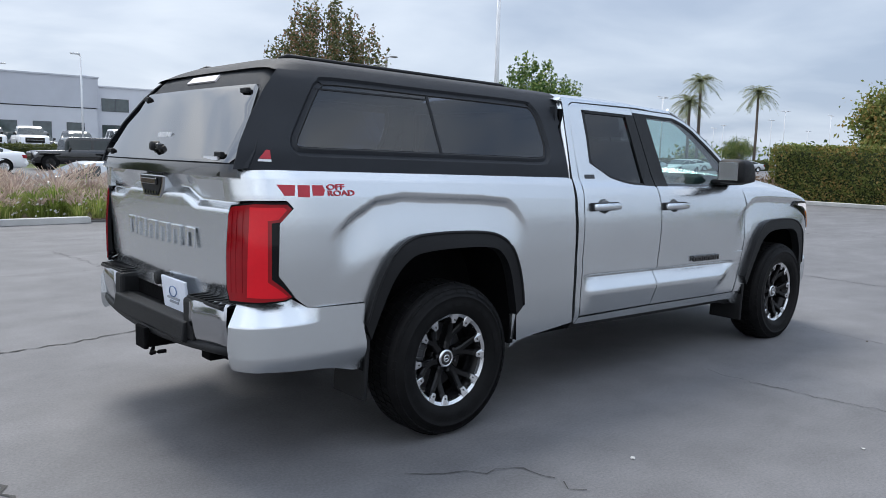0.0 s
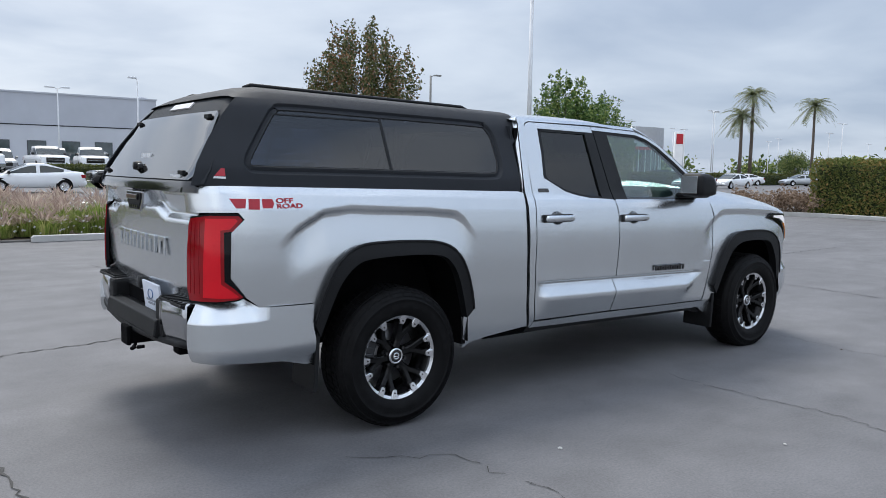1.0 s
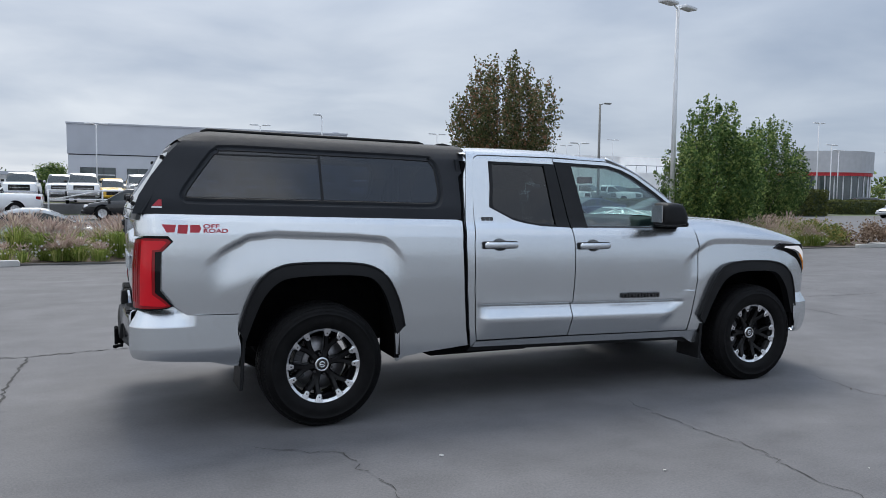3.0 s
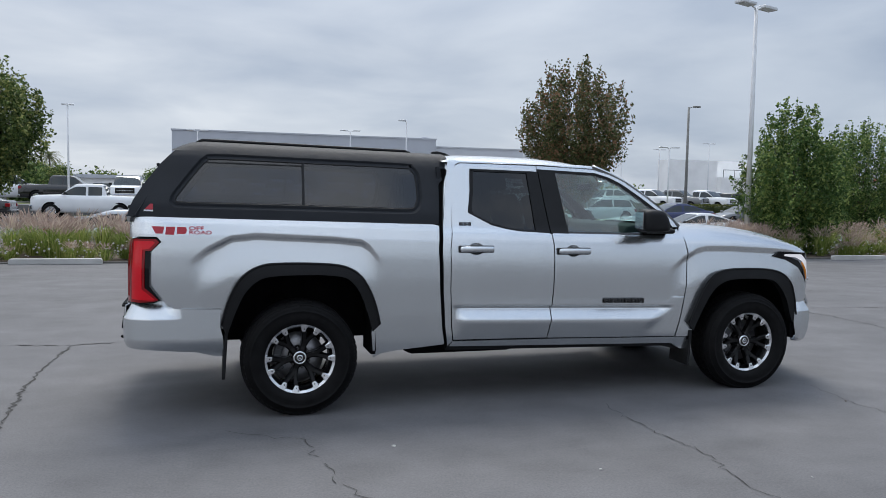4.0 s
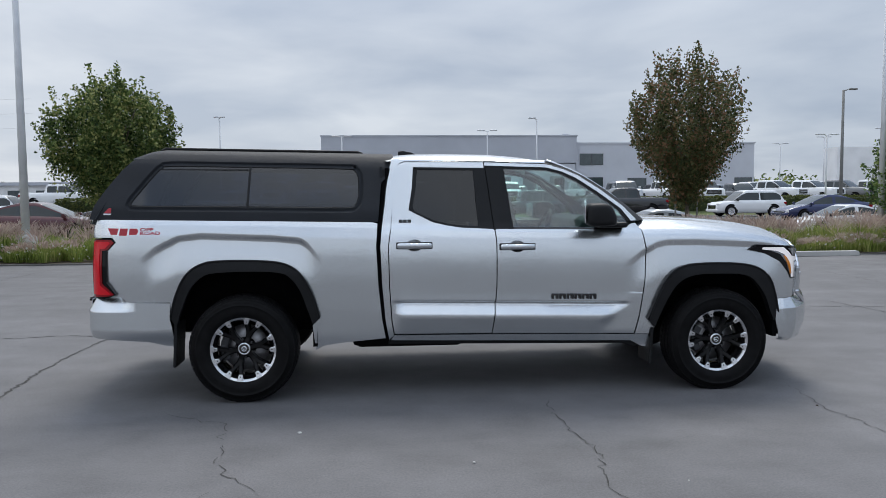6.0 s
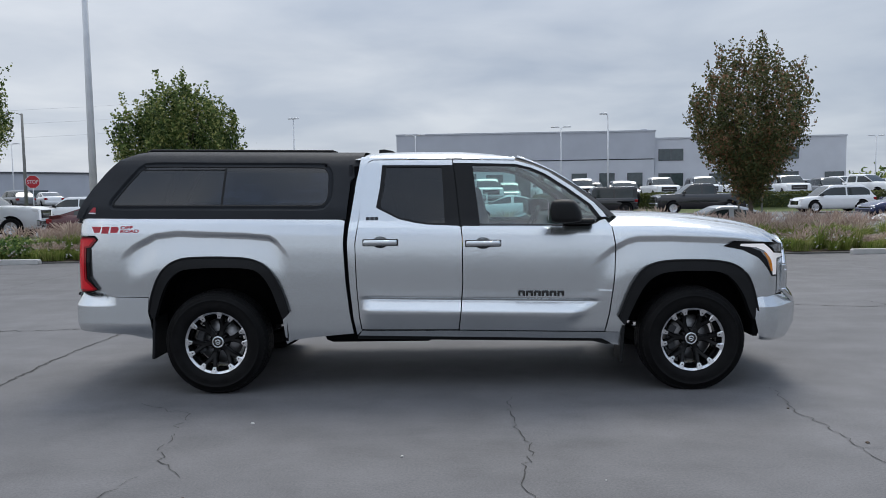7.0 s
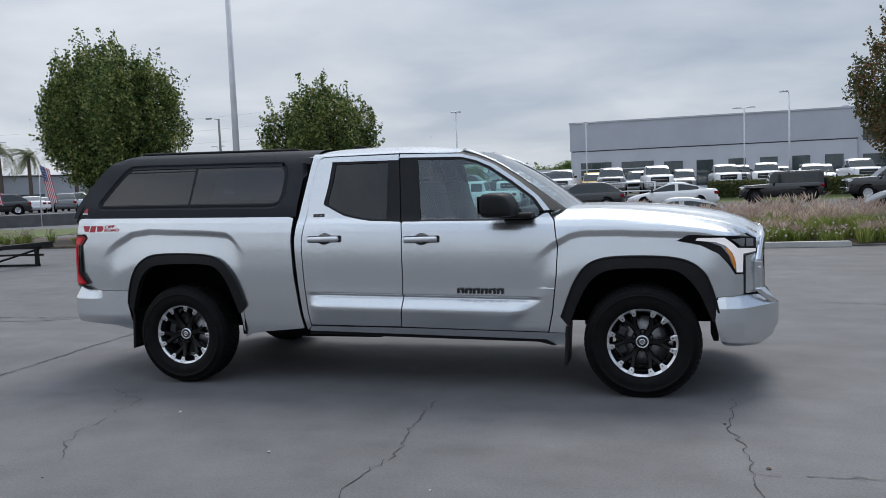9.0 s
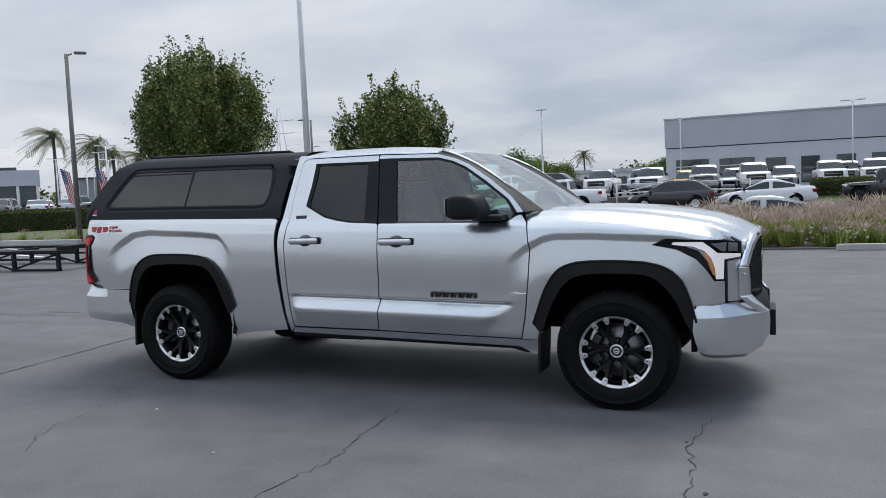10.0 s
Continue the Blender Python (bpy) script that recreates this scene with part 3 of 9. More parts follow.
for v in bm.verts:
    v.co = Vector((-1.172 + v.co.y, v.co.x, v.co.z))
bmesh.ops.recalc_face_normals(bm, faces=bm.faces[:])
gate_handle = part("gate_handle", bm, CHROME_DARK, tailgate, "smoked silver tailgate handle bezel", smooth=False)
bm = prism([(-0.135, 1.330), (0.135, 1.330), (0.122, 1.278), (0.086, 1.234), (-0.086, 1.234), (-0.122, 1.278)], -0.0, 0.02, 0.004)
for v in bm.verts:
    v.co = Vector((-1.176 + v.co.y, v.co.x, v.co.z))
bmesh.ops.recalc_face_normals(bm, faces=bm.faces[:])
part("recess", bm, BLACK_PLASTIC, gate_handle, "black handle recess", smooth=False)
bm = bmesh.new()
for k in range(5):
    add_box(bm, (-1.181, -0.076 + k * 0.036, 1.240), (-1.174, -0.060 + k * 0.036, 1.258), 0.002)
add_box(bm, (-1.190, -0.10, 1.288), (-1.172, 0.10, 1.322), 0.006)
part("grip", bm, GLOSS_BLACK, gate_handle, smooth=False)


# rear bumper
def bump_x(y):
    return -1.215 + 0.055 * (y / 0.80) ** 2 + 0.022 * smooth01((abs(y) - 0.76) / 0.13)


for s in (1, -1):
    rows = []
    for z, dx in ((0.765, 0.10), (0.772, 0.02), (0.760, 0.0), (0.68, -0.004), (0.60, 0.006), (0.545, 0.025), (0.53, 0.06)):
        rows.append([(bump_x(y) + dx - 0.004, y, z + 0.02 * smooth01((abs(y) - 0.4) / 0.3)) for y in [s * (0.50 + k * 0.0380) for k in range(9)]])
    bm = grid_sheet(rows)
    bmesh.ops.recalc_face_normals(bm, faces=bm.faces[:])
    bmesh.ops.solidify(bm, geom=bm.faces[:], thickness=0.006)
    part("bumper_panel", bm, CHROME_DARK, truck, "smoked chrome bumper panel")
    bm = bmesh.new()
    add_box(bm, (-1.185, 0.44 * s if s > 0 else -0.79, 0.768), (-1.06, 0.79 if s > 0 else -0.44, 0.785), 0.006)
    pad = part("step_pad", bm, BLACK_PLASTIC, truck, "black ribbed bumper step", smooth=False)
    for k in range(7):
        yy = s * (0.47 + k * 0.050)
        part("rib", box_bm((-1.18, yy - 0.010, 0.786), (-1.09, yy + 0.010, 0.793)), BLACK_PLASTIC, pad, smooth=False)
bm = prism([(-1.225, 0.57), (-1.212, 0.66), (-1.16, 0.675), (-1.09, 0.66), (-1.09, 0.56), (-1.18, 0.545)], -0.47, 0.47, 0.008)
bumper_centre = part("bumper_step", bm, BLACK_PLASTIC, truck, "black plastic bumper centre step", smooth=False)
for s in (1, -1):
    bm = bmesh.new()
    vs = add_box(bm, (-1.196, 0.41 if s > 0 else -0.53, 0.57), (-1.06, 0.53 if s > 0 else -0.41, 0.776), 0.02)
    part("bumper_cheek", bm, BLACK_PLASTIC, truck, smooth=False)
bm = bmesh.new()
add_tube(bm, [(bump_x(y) + 0.015, y, 0.548 + 0.03 * (abs(y) / 0.8) ** 2) for y in np.linspace(-0.80, 0.80, 17)], 0.022, 8)
part("bumper_lip", bm, BLACK_PLASTIC, truck)
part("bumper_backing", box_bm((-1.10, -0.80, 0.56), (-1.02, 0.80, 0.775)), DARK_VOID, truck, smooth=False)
bm = box_bm((-1.215, -0.405, 0.70), (-1.200, -0.115, 0.862), 0.004, Matrix.Translation((-1.2, 0, 0.7)) @ Matrix.Rotation(radians(-6), 4, "Y") @ Matrix.Translation((1.2, 0, -0.7)))
for v in bm.verts:
    v.co.x += 0.070
    v.co.y += 0.045
    v.co.z -= 0.030
dealer_plate = part("dealer_plate", bm, PLATE_PAPER, truck, "white dealer plate with a small blue mark", smooth=False)
bm = bmesh.new()
add_lathe(bm, [(0.040, -0.001), (0.046, -0.001), (0.046, 0.002), (0.040, 0.002)], 24, "y")
for v in bm.verts:
    v.co = Vector((v.co.y - 1.1595, v.co.x - 0.215, v.co.z * 0.6 + 0.765))
part("round_mark", bm, surf("blue_mark", (0.08, 0.16, 0.34), 0.5, 0, 0.05, 9), dealer_plate)
bm = bmesh.new()
for k, (a, b, z) in enumerate(((-0.285, -0.145, 0.725), (-0.265, -0.165, 0.705))):
    add_box(bm, (-1.1595 + 0.004 * k, a, z), (-1.153 + 0.004 * k, b, z + 0.010))
part("text_bar", bm, surf("grey_print", (0.3, 0.32, 0.36), 0.5, 0, 0.05, 9), dealer_plate, smooth=False)
bm = bmesh.new()
add_lathe(bm, [(0.0, -0.03), (0.035, -0.03), (0.035, 0.0), (0.028, 0.004), (0.0, 0.004)], 16)
for v in bm.verts:
    v.co = Vector((-1.12 + v.co.y, 0.02 + v.co.x, 0.80 + v.co.z))
part("trailer_socket", bm, BLACK_PLASTIC, truck, "round black trailer socket")
bm = bmesh.new()
add_box(bm, (-1.24, -0.055, 0.455), (-1.04, 0.055, 0.555), 0.008)
add_box(bm, (-1.25, -0.065, 0.448), (-1.225, 0.065, 0.562), 0.008)
part("tow_hitch", bm, DARK_VOID, truck, "black square tow receiver", smooth=False)
bm = bmesh.new()
add_tube(bm, spline([(-1.20, -0.05, 0.45), (-1.24, -0.13, 0.445), (-1.25, -0.18, 0.46), (-1.2, -0.22, 0.47)], 5), 0.010, 8)
part("chain_loop", bm, DARK_VOID, truck)

# doors
RD = [(1.122, 1.30), (1.103, 1.167), (1.108, 0.859), (1.124, 0.592), (1.140, 0.487), (1.895, 0.480), (1.915, 0.65), (1.929, 0.846), (1.930, 1.198), (1.921, 1.280)]
FD = [(3.048, 1.325), (3.090, 1.268), (3.114, 1.092), (3.101, 0.872), (3.066, 0.606), (3.031, 0.452), (1.903, 0.478), (1.923, 0.65), (1.937, 0.846), (1.938, 1.198), (1.929, 1.280)]
R_WIN = [(1.302, 1.776), (1.868, 1.767), (1.885, 1.60), (1.914, 1.289), (1.664, 1.302), (1.56, 1.318), (1.441, 1.346), (1.26, 1.438), (1.262, 1.46), (1.287, 1.60)]
F_WIN = [(1.904, 1.766), (2.368, 1.751), (2.48, 1.722), (2.586, 1.672), (2.742, 1.567), (2.92, 1.435), (2.985, 1.340), (2.97, 1.292), (2.91, 1.274), (1.942, 1.289), (1.922, 1.55)]
# skins below and round the glass
def oval(cx, cz, a, b, n=28):
    return [(cx + a * math.cos(k * math.tau / n), cz + b * math.sin(k * math.tau / n)) for k in range(n)]


CUP_R, CUP_F = oval(1.298, 1.172, 0.062, 0.046), oval(2.094, 1.155, 0.062, 0.046)


def cup_pos(cx, cz):
    def pos(x, z):
        q = ((x - cx) / 0.062) ** 2 + ((z - cz) / 0.046) ** 2
        a, b, c = door_pos(x, z)
        return (a, b + 0.013 * max(0.0, 1 - q) ** 0.8 , c)
    return pos


both("handle_cup", CUP_R, cup_pos(1.298, 1.172), SILVER, label="recessed handle cup", step=0.012, rim=0)
both("handle_cup", CUP_F, cup_pos(2.094, 1.155), SILVER, label="recessed handle cup", step=0.012, rim=0)
both("rear_door", [(1.908, 1.289)] + [(1.664, 1.302), (1.56, 1.318), (1.441, 1.346), (1.26, 1.438), (1.262, 1.46), (1.287, 1.60), (1.302, 1.776), (1.862, 1.767), (1.860, 1.812), (1.23, 1.815), (1.195, 1.80), (1.178, 1.77), (1.150, 1.60), (1.134, 1.45)] + RD,
     door_pos, SILVER, step=0.05, vs=CREASES, us=(1.15, 1.18, 1.21), holes=(CUP_R,))
both("front_door", [(1.942, 1.289), (2.91, 1.274), (2.97, 1.292), (3.01, 1.318)] + FD, door_pos, SILVER, step=0.05, vs=CREASES + FINE_V[3:40], us=FINE_F[:20] + (2.72, 2.74, 2.76, 2.78, 2.80, 2.82, 2.84, 2.86, 2.88, 2.9), holes=(CUP_F,))
# door frame over the front glass and the black pillar covers
FRAME_OUT = [(1.870, 1.812), (2.36, 1.795), (2.50, 1.757), (2.62, 1.705), (2.80, 1.585), (2.98, 1.445), (3.06, 1.345)]
FRAME_IN = [(1.866, 1.768), (2.368, 1.751), (2.48, 1.722), (2.586, 1.672), (2.742, 1.567), (2.92, 1.435), (2.985, 1.340)]
FRAME_MID = [(a + (c - a) * 0.42, b + (d - b) * 0.42) for (a, b), (c, d) in zip(FRAME_IN, FRAME_OUT)]
both("window_frame", FRAME_OUT + FRAME_MID[::-1], outward(door_pos, -0.002), SILVER, label="silver door frame", step=0.05)
both("window_frame", FRAME_MID + FRAME_IN[::-1], outward(door_pos, -0.006), BLACK_PLASTIC, label="black window edge", step=0.06)
both("pillar_cover", [(1.775, 1.770), (1.868, 1.767), (1.914, 1.289), (1.80, 1.296)], outward(door_pos, 0.000), BLACK_PLASTIC, label="black pillar cover", step=0.08, rim=0.01)
both("pillar_cover", [(1.876, 1.767), (2.02, 1.762), (2.075, 1.286), (1.925, 1.289)], outward(door_pos, 0.000), BLACK_PLASTIC, label="black pillar cover", step=0.08, rim=0.01)
# black backing added behind the slit between the two pillar covers, not a seal
both("window_seal", [(1.83, 1.772), (1.92, 1.768), (1.965, 1.286), (1.86, 1.292)], outward(door_pos, -0.014), BLACK_PLASTIC, step=0.08, rim=0.01)
both("rear_window", [p for p in R_WIN if p[0] < 1.80][:1] + [(1.79, 1.770), (1.81, 1.295)] + [p for p in R_WIN if p[0] < 1.80][1:], outward(door_pos, -0.012), GLASS_DARK, label="dark privacy glass", step=0.08, rim=0)
both("front_window", [(2.00, 1.764), (2.368, 1.751), (2.48, 1.722), (2.586, 1.672), (2.742, 1.567), (2.92, 1.435), (2.985, 1.340), (2.97, 1.292), (2.91, 1.274), (2.06, 1.287)], outward(door_pos, -0.012), GLASS_CLEAR, label="lightly tinted glass", step=0.08, rim=0)
both("window_seal", [(1.262, 1.46), (1.287, 1.60), (1.302, 1.776), (1.335, 1.776), (1.318, 1.60), (1.292, 1.465), (1.30, 1.435), (1.445, 1.362), (1.56, 1.334), (1.664, 1.318), (1.80, 1.310), (1.80, 1.296), (1.664, 1.302), (1.56, 1.318), (1.441, 1.346), (1.26, 1.438)], outward(door_pos, -0.004), BLACK_PLASTIC, step=0.08, rim=0.008)
both("window_seal", [(1.302, 1.776), (1.79, 1.770), (1.79, 1.752), (1.312, 1.758)], outward(door_pos, -0.004), BLACK_PLASTIC, step=0.08, rim=0.008)
both("window_seal", [(2.06, 1.287), (2.91, 1.274), (2.97, 1.292), (2.965, 1.305), (2.905, 1.290), (2.058, 1.302)], outward(door_pos, -0.003), GLOSS_BLACK, step=0.08, rim=0.008)
# cab side behind the rear door, and the sill
both("cab_corner", [(1.050, 1.30), (1.038, 1.167), (1.050, 0.859), (1.072, 0.592), (1.098, 0.44), (1.134, 0.475), (1.116, 0.592), (1.101, 0.859), (1.096, 1.167), (1.115, 1.30), (1.128, 1.45), (1.144, 1.60), (1.172, 1.77), (1.19, 1.805), (1.23, 1.822), (1.86, 1.819), (2.36, 1.803), (2.36, 1.825), (1.86, 1.845), (1.135, 1.845), (1.110, 1.70), (1.072, 1.45)], door_pos, SILVER, step=0.05, rim=0.05)
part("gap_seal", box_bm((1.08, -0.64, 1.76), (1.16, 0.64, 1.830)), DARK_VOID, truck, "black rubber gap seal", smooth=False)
both("sill", [(1.112, 0.435), (1.135, 0.474), (1.895, 0.468), (3.03, 0.444), (3.17, 0.440), (3.165, 0.335), (3.10, 0.345), (3.015, 0.392)], door_pos, SILVER, step=0.06, rim=0.06)
both("sill_guard", [(1.09, 0.40), (1.112, 0.432), (3.015, 0.388), (3.10, 0.342), (3.05, 0.34), (2.95, 0.365)], outward(door_pos, -0.03), BLACK_PLASTIC, step=0.1, rim=0.05)

# front wing
both("front_wing", [(3.056, 1.325), (3.12, 1.342), (3.38, 1.338), (3.6, 1.321), (3.87, 1.29), (4.10, 1.252), (4.28, 1.211), (4.40, 1.172), (4.50, 1.140), (4.60, 1.115), (4.60, 1.104), (4.45, 1.122), (4.25, 1.134), (4.03, 1.140), (3.945, 1.106), (4.10, 1.070), (4.22, 1.008), (4.285, 0.935), (4.335, 0.864), (4.425, 0.858), (4.425, 0.717), (4.25, 0.710), (4.205, 0.70)]
     + [p for p in inset(F_OUT, 0.025)[::-1] if p[1] > 0.60] + [(3.15, 0.57), (3.19, 0.50), (3.165, 0.446), (3.040, 0.450), (3.075, 0.606), (3.109, 0.872), (3.122, 1.092), (3.098, 1.268)], wing_pos, SILVER, step=0.04, us=FINE_F, vs=FINE_V)
both("nose_panel", [(4.455, 0.720), (4.455, 0.985), (4.585, 0.992), (4.60, 0.74), (4.585, 0.715)], wing_pos, SILVER, label="silver panel beside the grille", step=0.04, rim=0.02)
both("lamp_vent", [(4.425, 0.72), (4.425, 0.98), (4.455, 0.98), (4.455, 0.72)], outward(wing_pos, -0.014), BLACK_PLASTIC, step=0.04, rim=0.01)


# bonnet
def hood_z(x, y):
    k = abs(y) / 0.76
    g = smooth01((x - 3.25) / 0.85)
    z = hood_edge(x) + (0.008 + 0.027 * g) * (1 - k ** 2.2) + (0.010 + 0.006 * g) * smooth01((0.55 - abs(y)) / 0.08)
    return z - 0.02 * smooth01((k - 0.93) / 0.07)


xs = [3.16, 3.2, 3.3, 3.4, 3.5, 3.6, 3.7, 3.8, 3.9, 4.0, 4.1, 4.2, 4.28, 4.34, 4.40, 4.44, 4.475, 4.50, 4.515]
rows = []
for x in xs:
    half = 0.775 - 0.11 * max(0, (x - 3.7) / 0.8) ** 2
    row = [(x + (0.0 if x < 4.0 else 0.085 * (1 - (y / 0.76) ** 2) * (x - 4.0) / 0.5), y * half / 0.76, hood_z(x, y)) for y in np.linspace(-0.76, 0.76, 41)]
    # folded-down side edges
    a, b = row[0], row[-1]
    rows.append([(a[0], a[1] + 0.004, a[2] - 0.07), (a[0], a[1] - 0.002, a[2] - 0.012)] + row + [(b[0], b[1] + 0.002, b[2] - 0.012), (b[0], b[1] - 0.004, b[2] - 0.07)])
rows.append([(x - 0.004, y, z - 0.02) for x, y, z in rows[-1]])
rows.append([(x - 0.012, y, z - 0.06) for x, y, z in rows[-1]])
bm = grid_sheet(rows)
bmesh.ops.recalc_face_normals(bm, faces=bm.faces[:])
part("bonnet", bm, SILVER, truck, "silver bonnet with a raised centre")
bm = bmesh.new()
add_box(bm, (3.05, -0.74, 1.27), (3.22, 0.74, 1.322), 0.01)
part("cowl", bm, BLACK_PLASTIC, truck, smooth=False)


# roof, windscreen and rear window
def roof_top(x):
    return float(np.interp(x, [1.08, 1.16, 1.30, 1.6, 1.9, 2.18, 2.40, 2.57], [1.855, 1.886, 1.896, 1.897, 1.892, 1.872, 1.832, 1.785]))


rows = []
for x in [1.085, 1.10, 1.14, 1.2, 1.3, 1.45, 1.6, 1.75, 1.9, 2.05, 2.2, 2.3, 2.4, 2.46]:
    edge = 1.822 if x < 1.9 else 1.822 - 0.09 * ((x - 1.9) / 0.56) ** 2
    row = []
    for k in np.linspace(-1, 1, 29):
        z = edge + (roof_top(x) - edge) * (1 - abs(k) ** 5)
        row.append((x, k * 0.728, z))
    rows.append(row)
bm = grid_sheet(rows)
bmesh.ops.recalc_face_normals(bm, faces=bm.faces[:])
part("roof", bm, SILVER, truck, "silver cab roof")
bm = prism([(1.20, 1.885), (1.206, 1.940), (1.25, 1.944), (1.32, 1.930), (1.40, 1.893)], -0.03, 0.03, 0.006)
part("aerial_fin", bm, BLACK_PLASTIC, truck, "black roof aerial", smooth=False)


def screen_pt(s, k):
    x0, z0, h0 = 2.44, 1.805, 0.64
    x1, z1, h1 = 3.20, 1.335, 0.735
    half = h0 + (h1 - h0) * s
    y = k * half
    x = x0 + (x1 - x0) * s + 0.07 * (1 - k * k) - 0.03
    z = z0 + (z1 - z0) * s + 0.035 * math.sin(math.pi * s) + 0.02 * (1 - k * k) * (1 - s)
    return (x, y, z)


bm = grid_sheet([[screen_pt(s, k) for k in np.linspace(-0.97, 0.97, 17)] for s in np.linspace(0.02, 0.98, 13)])
bmesh.ops.recalc_face_normals(bm, faces=bm.faces[:])
part("windscreen", bm, GLASS_SCREEN, truck, "clear windscreen")
for s in (1, -1):
    rows = []
    for q in np.linspace(-0.02, 1.0, 14):
        a = Vector(screen_pt(q, s * 0.965))
        b = Vector(screen_pt(q, s * 1.0))
        xd = 2.36 + (3.075 - 2.36) * q
        zd = float(np.interp(xd, [2.3, 2.36, 2.50, 2.62, 2.80, 2.98, 3.06, 3.2], [1.81, 1.797, 1.759, 1.707, 1.587, 1.447, 1.347, 1.28]))
        c = Vector((xd, s * -door_pos(xd, zd)[1], zd))
        mid = (b + c) / 2 + Vector((0.01, 0, 0.018))
        rows.append([a, b, mid, c])
    bm = grid_sheet(rows)
    bmesh.ops.recalc_face_normals(bm, faces=bm.faces[:])
    part("windscreen_pillar", bm, BLACK_PLASTIC, truck, "black windscreen pillar")
    bm = bmesh.new()
    add_tube(bm, [Vector(r[2]) + Vector((0, 0, 0.002)) for r in rows[:11]], 0.013, 8, True, 0.002)
    part("roof_moulding", bm, SILVER, truck)
# cab back coloured near-black to paint the shade inside the gap
bm = bmesh.new()
add_box(bm, (1.075, -0.83, 1.30), (1.10, 0.83, 1.37))
add_box(bm, (1.085, -0.66, 1.76), (1.115, 0.66, 1.835))
for s in (1, -1):
    add_box(bm, (1.08, min(s * 0.60, s * 0.76), 1.37), (1.11, max(s * 0.60, s * 0.76), 1.77))
part("cab_back", bm, DARK_VOID, truck, smooth=False)
for s in (1, -1):
    # rounded rear corner of the cab above the bed
    rows = []
    for z in np.linspace(1.29, 1.845, 26):
        xd = float(np.interp(z, [1.29, 1.45, 1.60, 1.77, 1.845], [1.062, 1.078, 1.096, 1.126, 1.150]))
        yd = door_pos(1.15, min(z, 1.80))[1] + 0.5 * max(0.0, z - 1.80)
        rows.append([(xd + dx, s * (yd + dy), z) for dx, dy in ((0.055, 0.003), (0.012, 0.004), (-0.006, 0.012), (-0.016, 0.030), (-0.020, 0.060), (-0.020, 0.140))])
    bm = grid_sheet(rows)
    bmesh.ops.recalc_face_normals(bm, faces=bm.faces[:])
    part("cab_rear_corner", bm, SILVER, truck, "rounded silver rear corner of the cab")
part("back_window", box_bm((1.09, -0.60, 1.37), (1.096, 0.60, 1.76)), GLASS_DARK, truck, "dark rear cab glass", smooth=False)

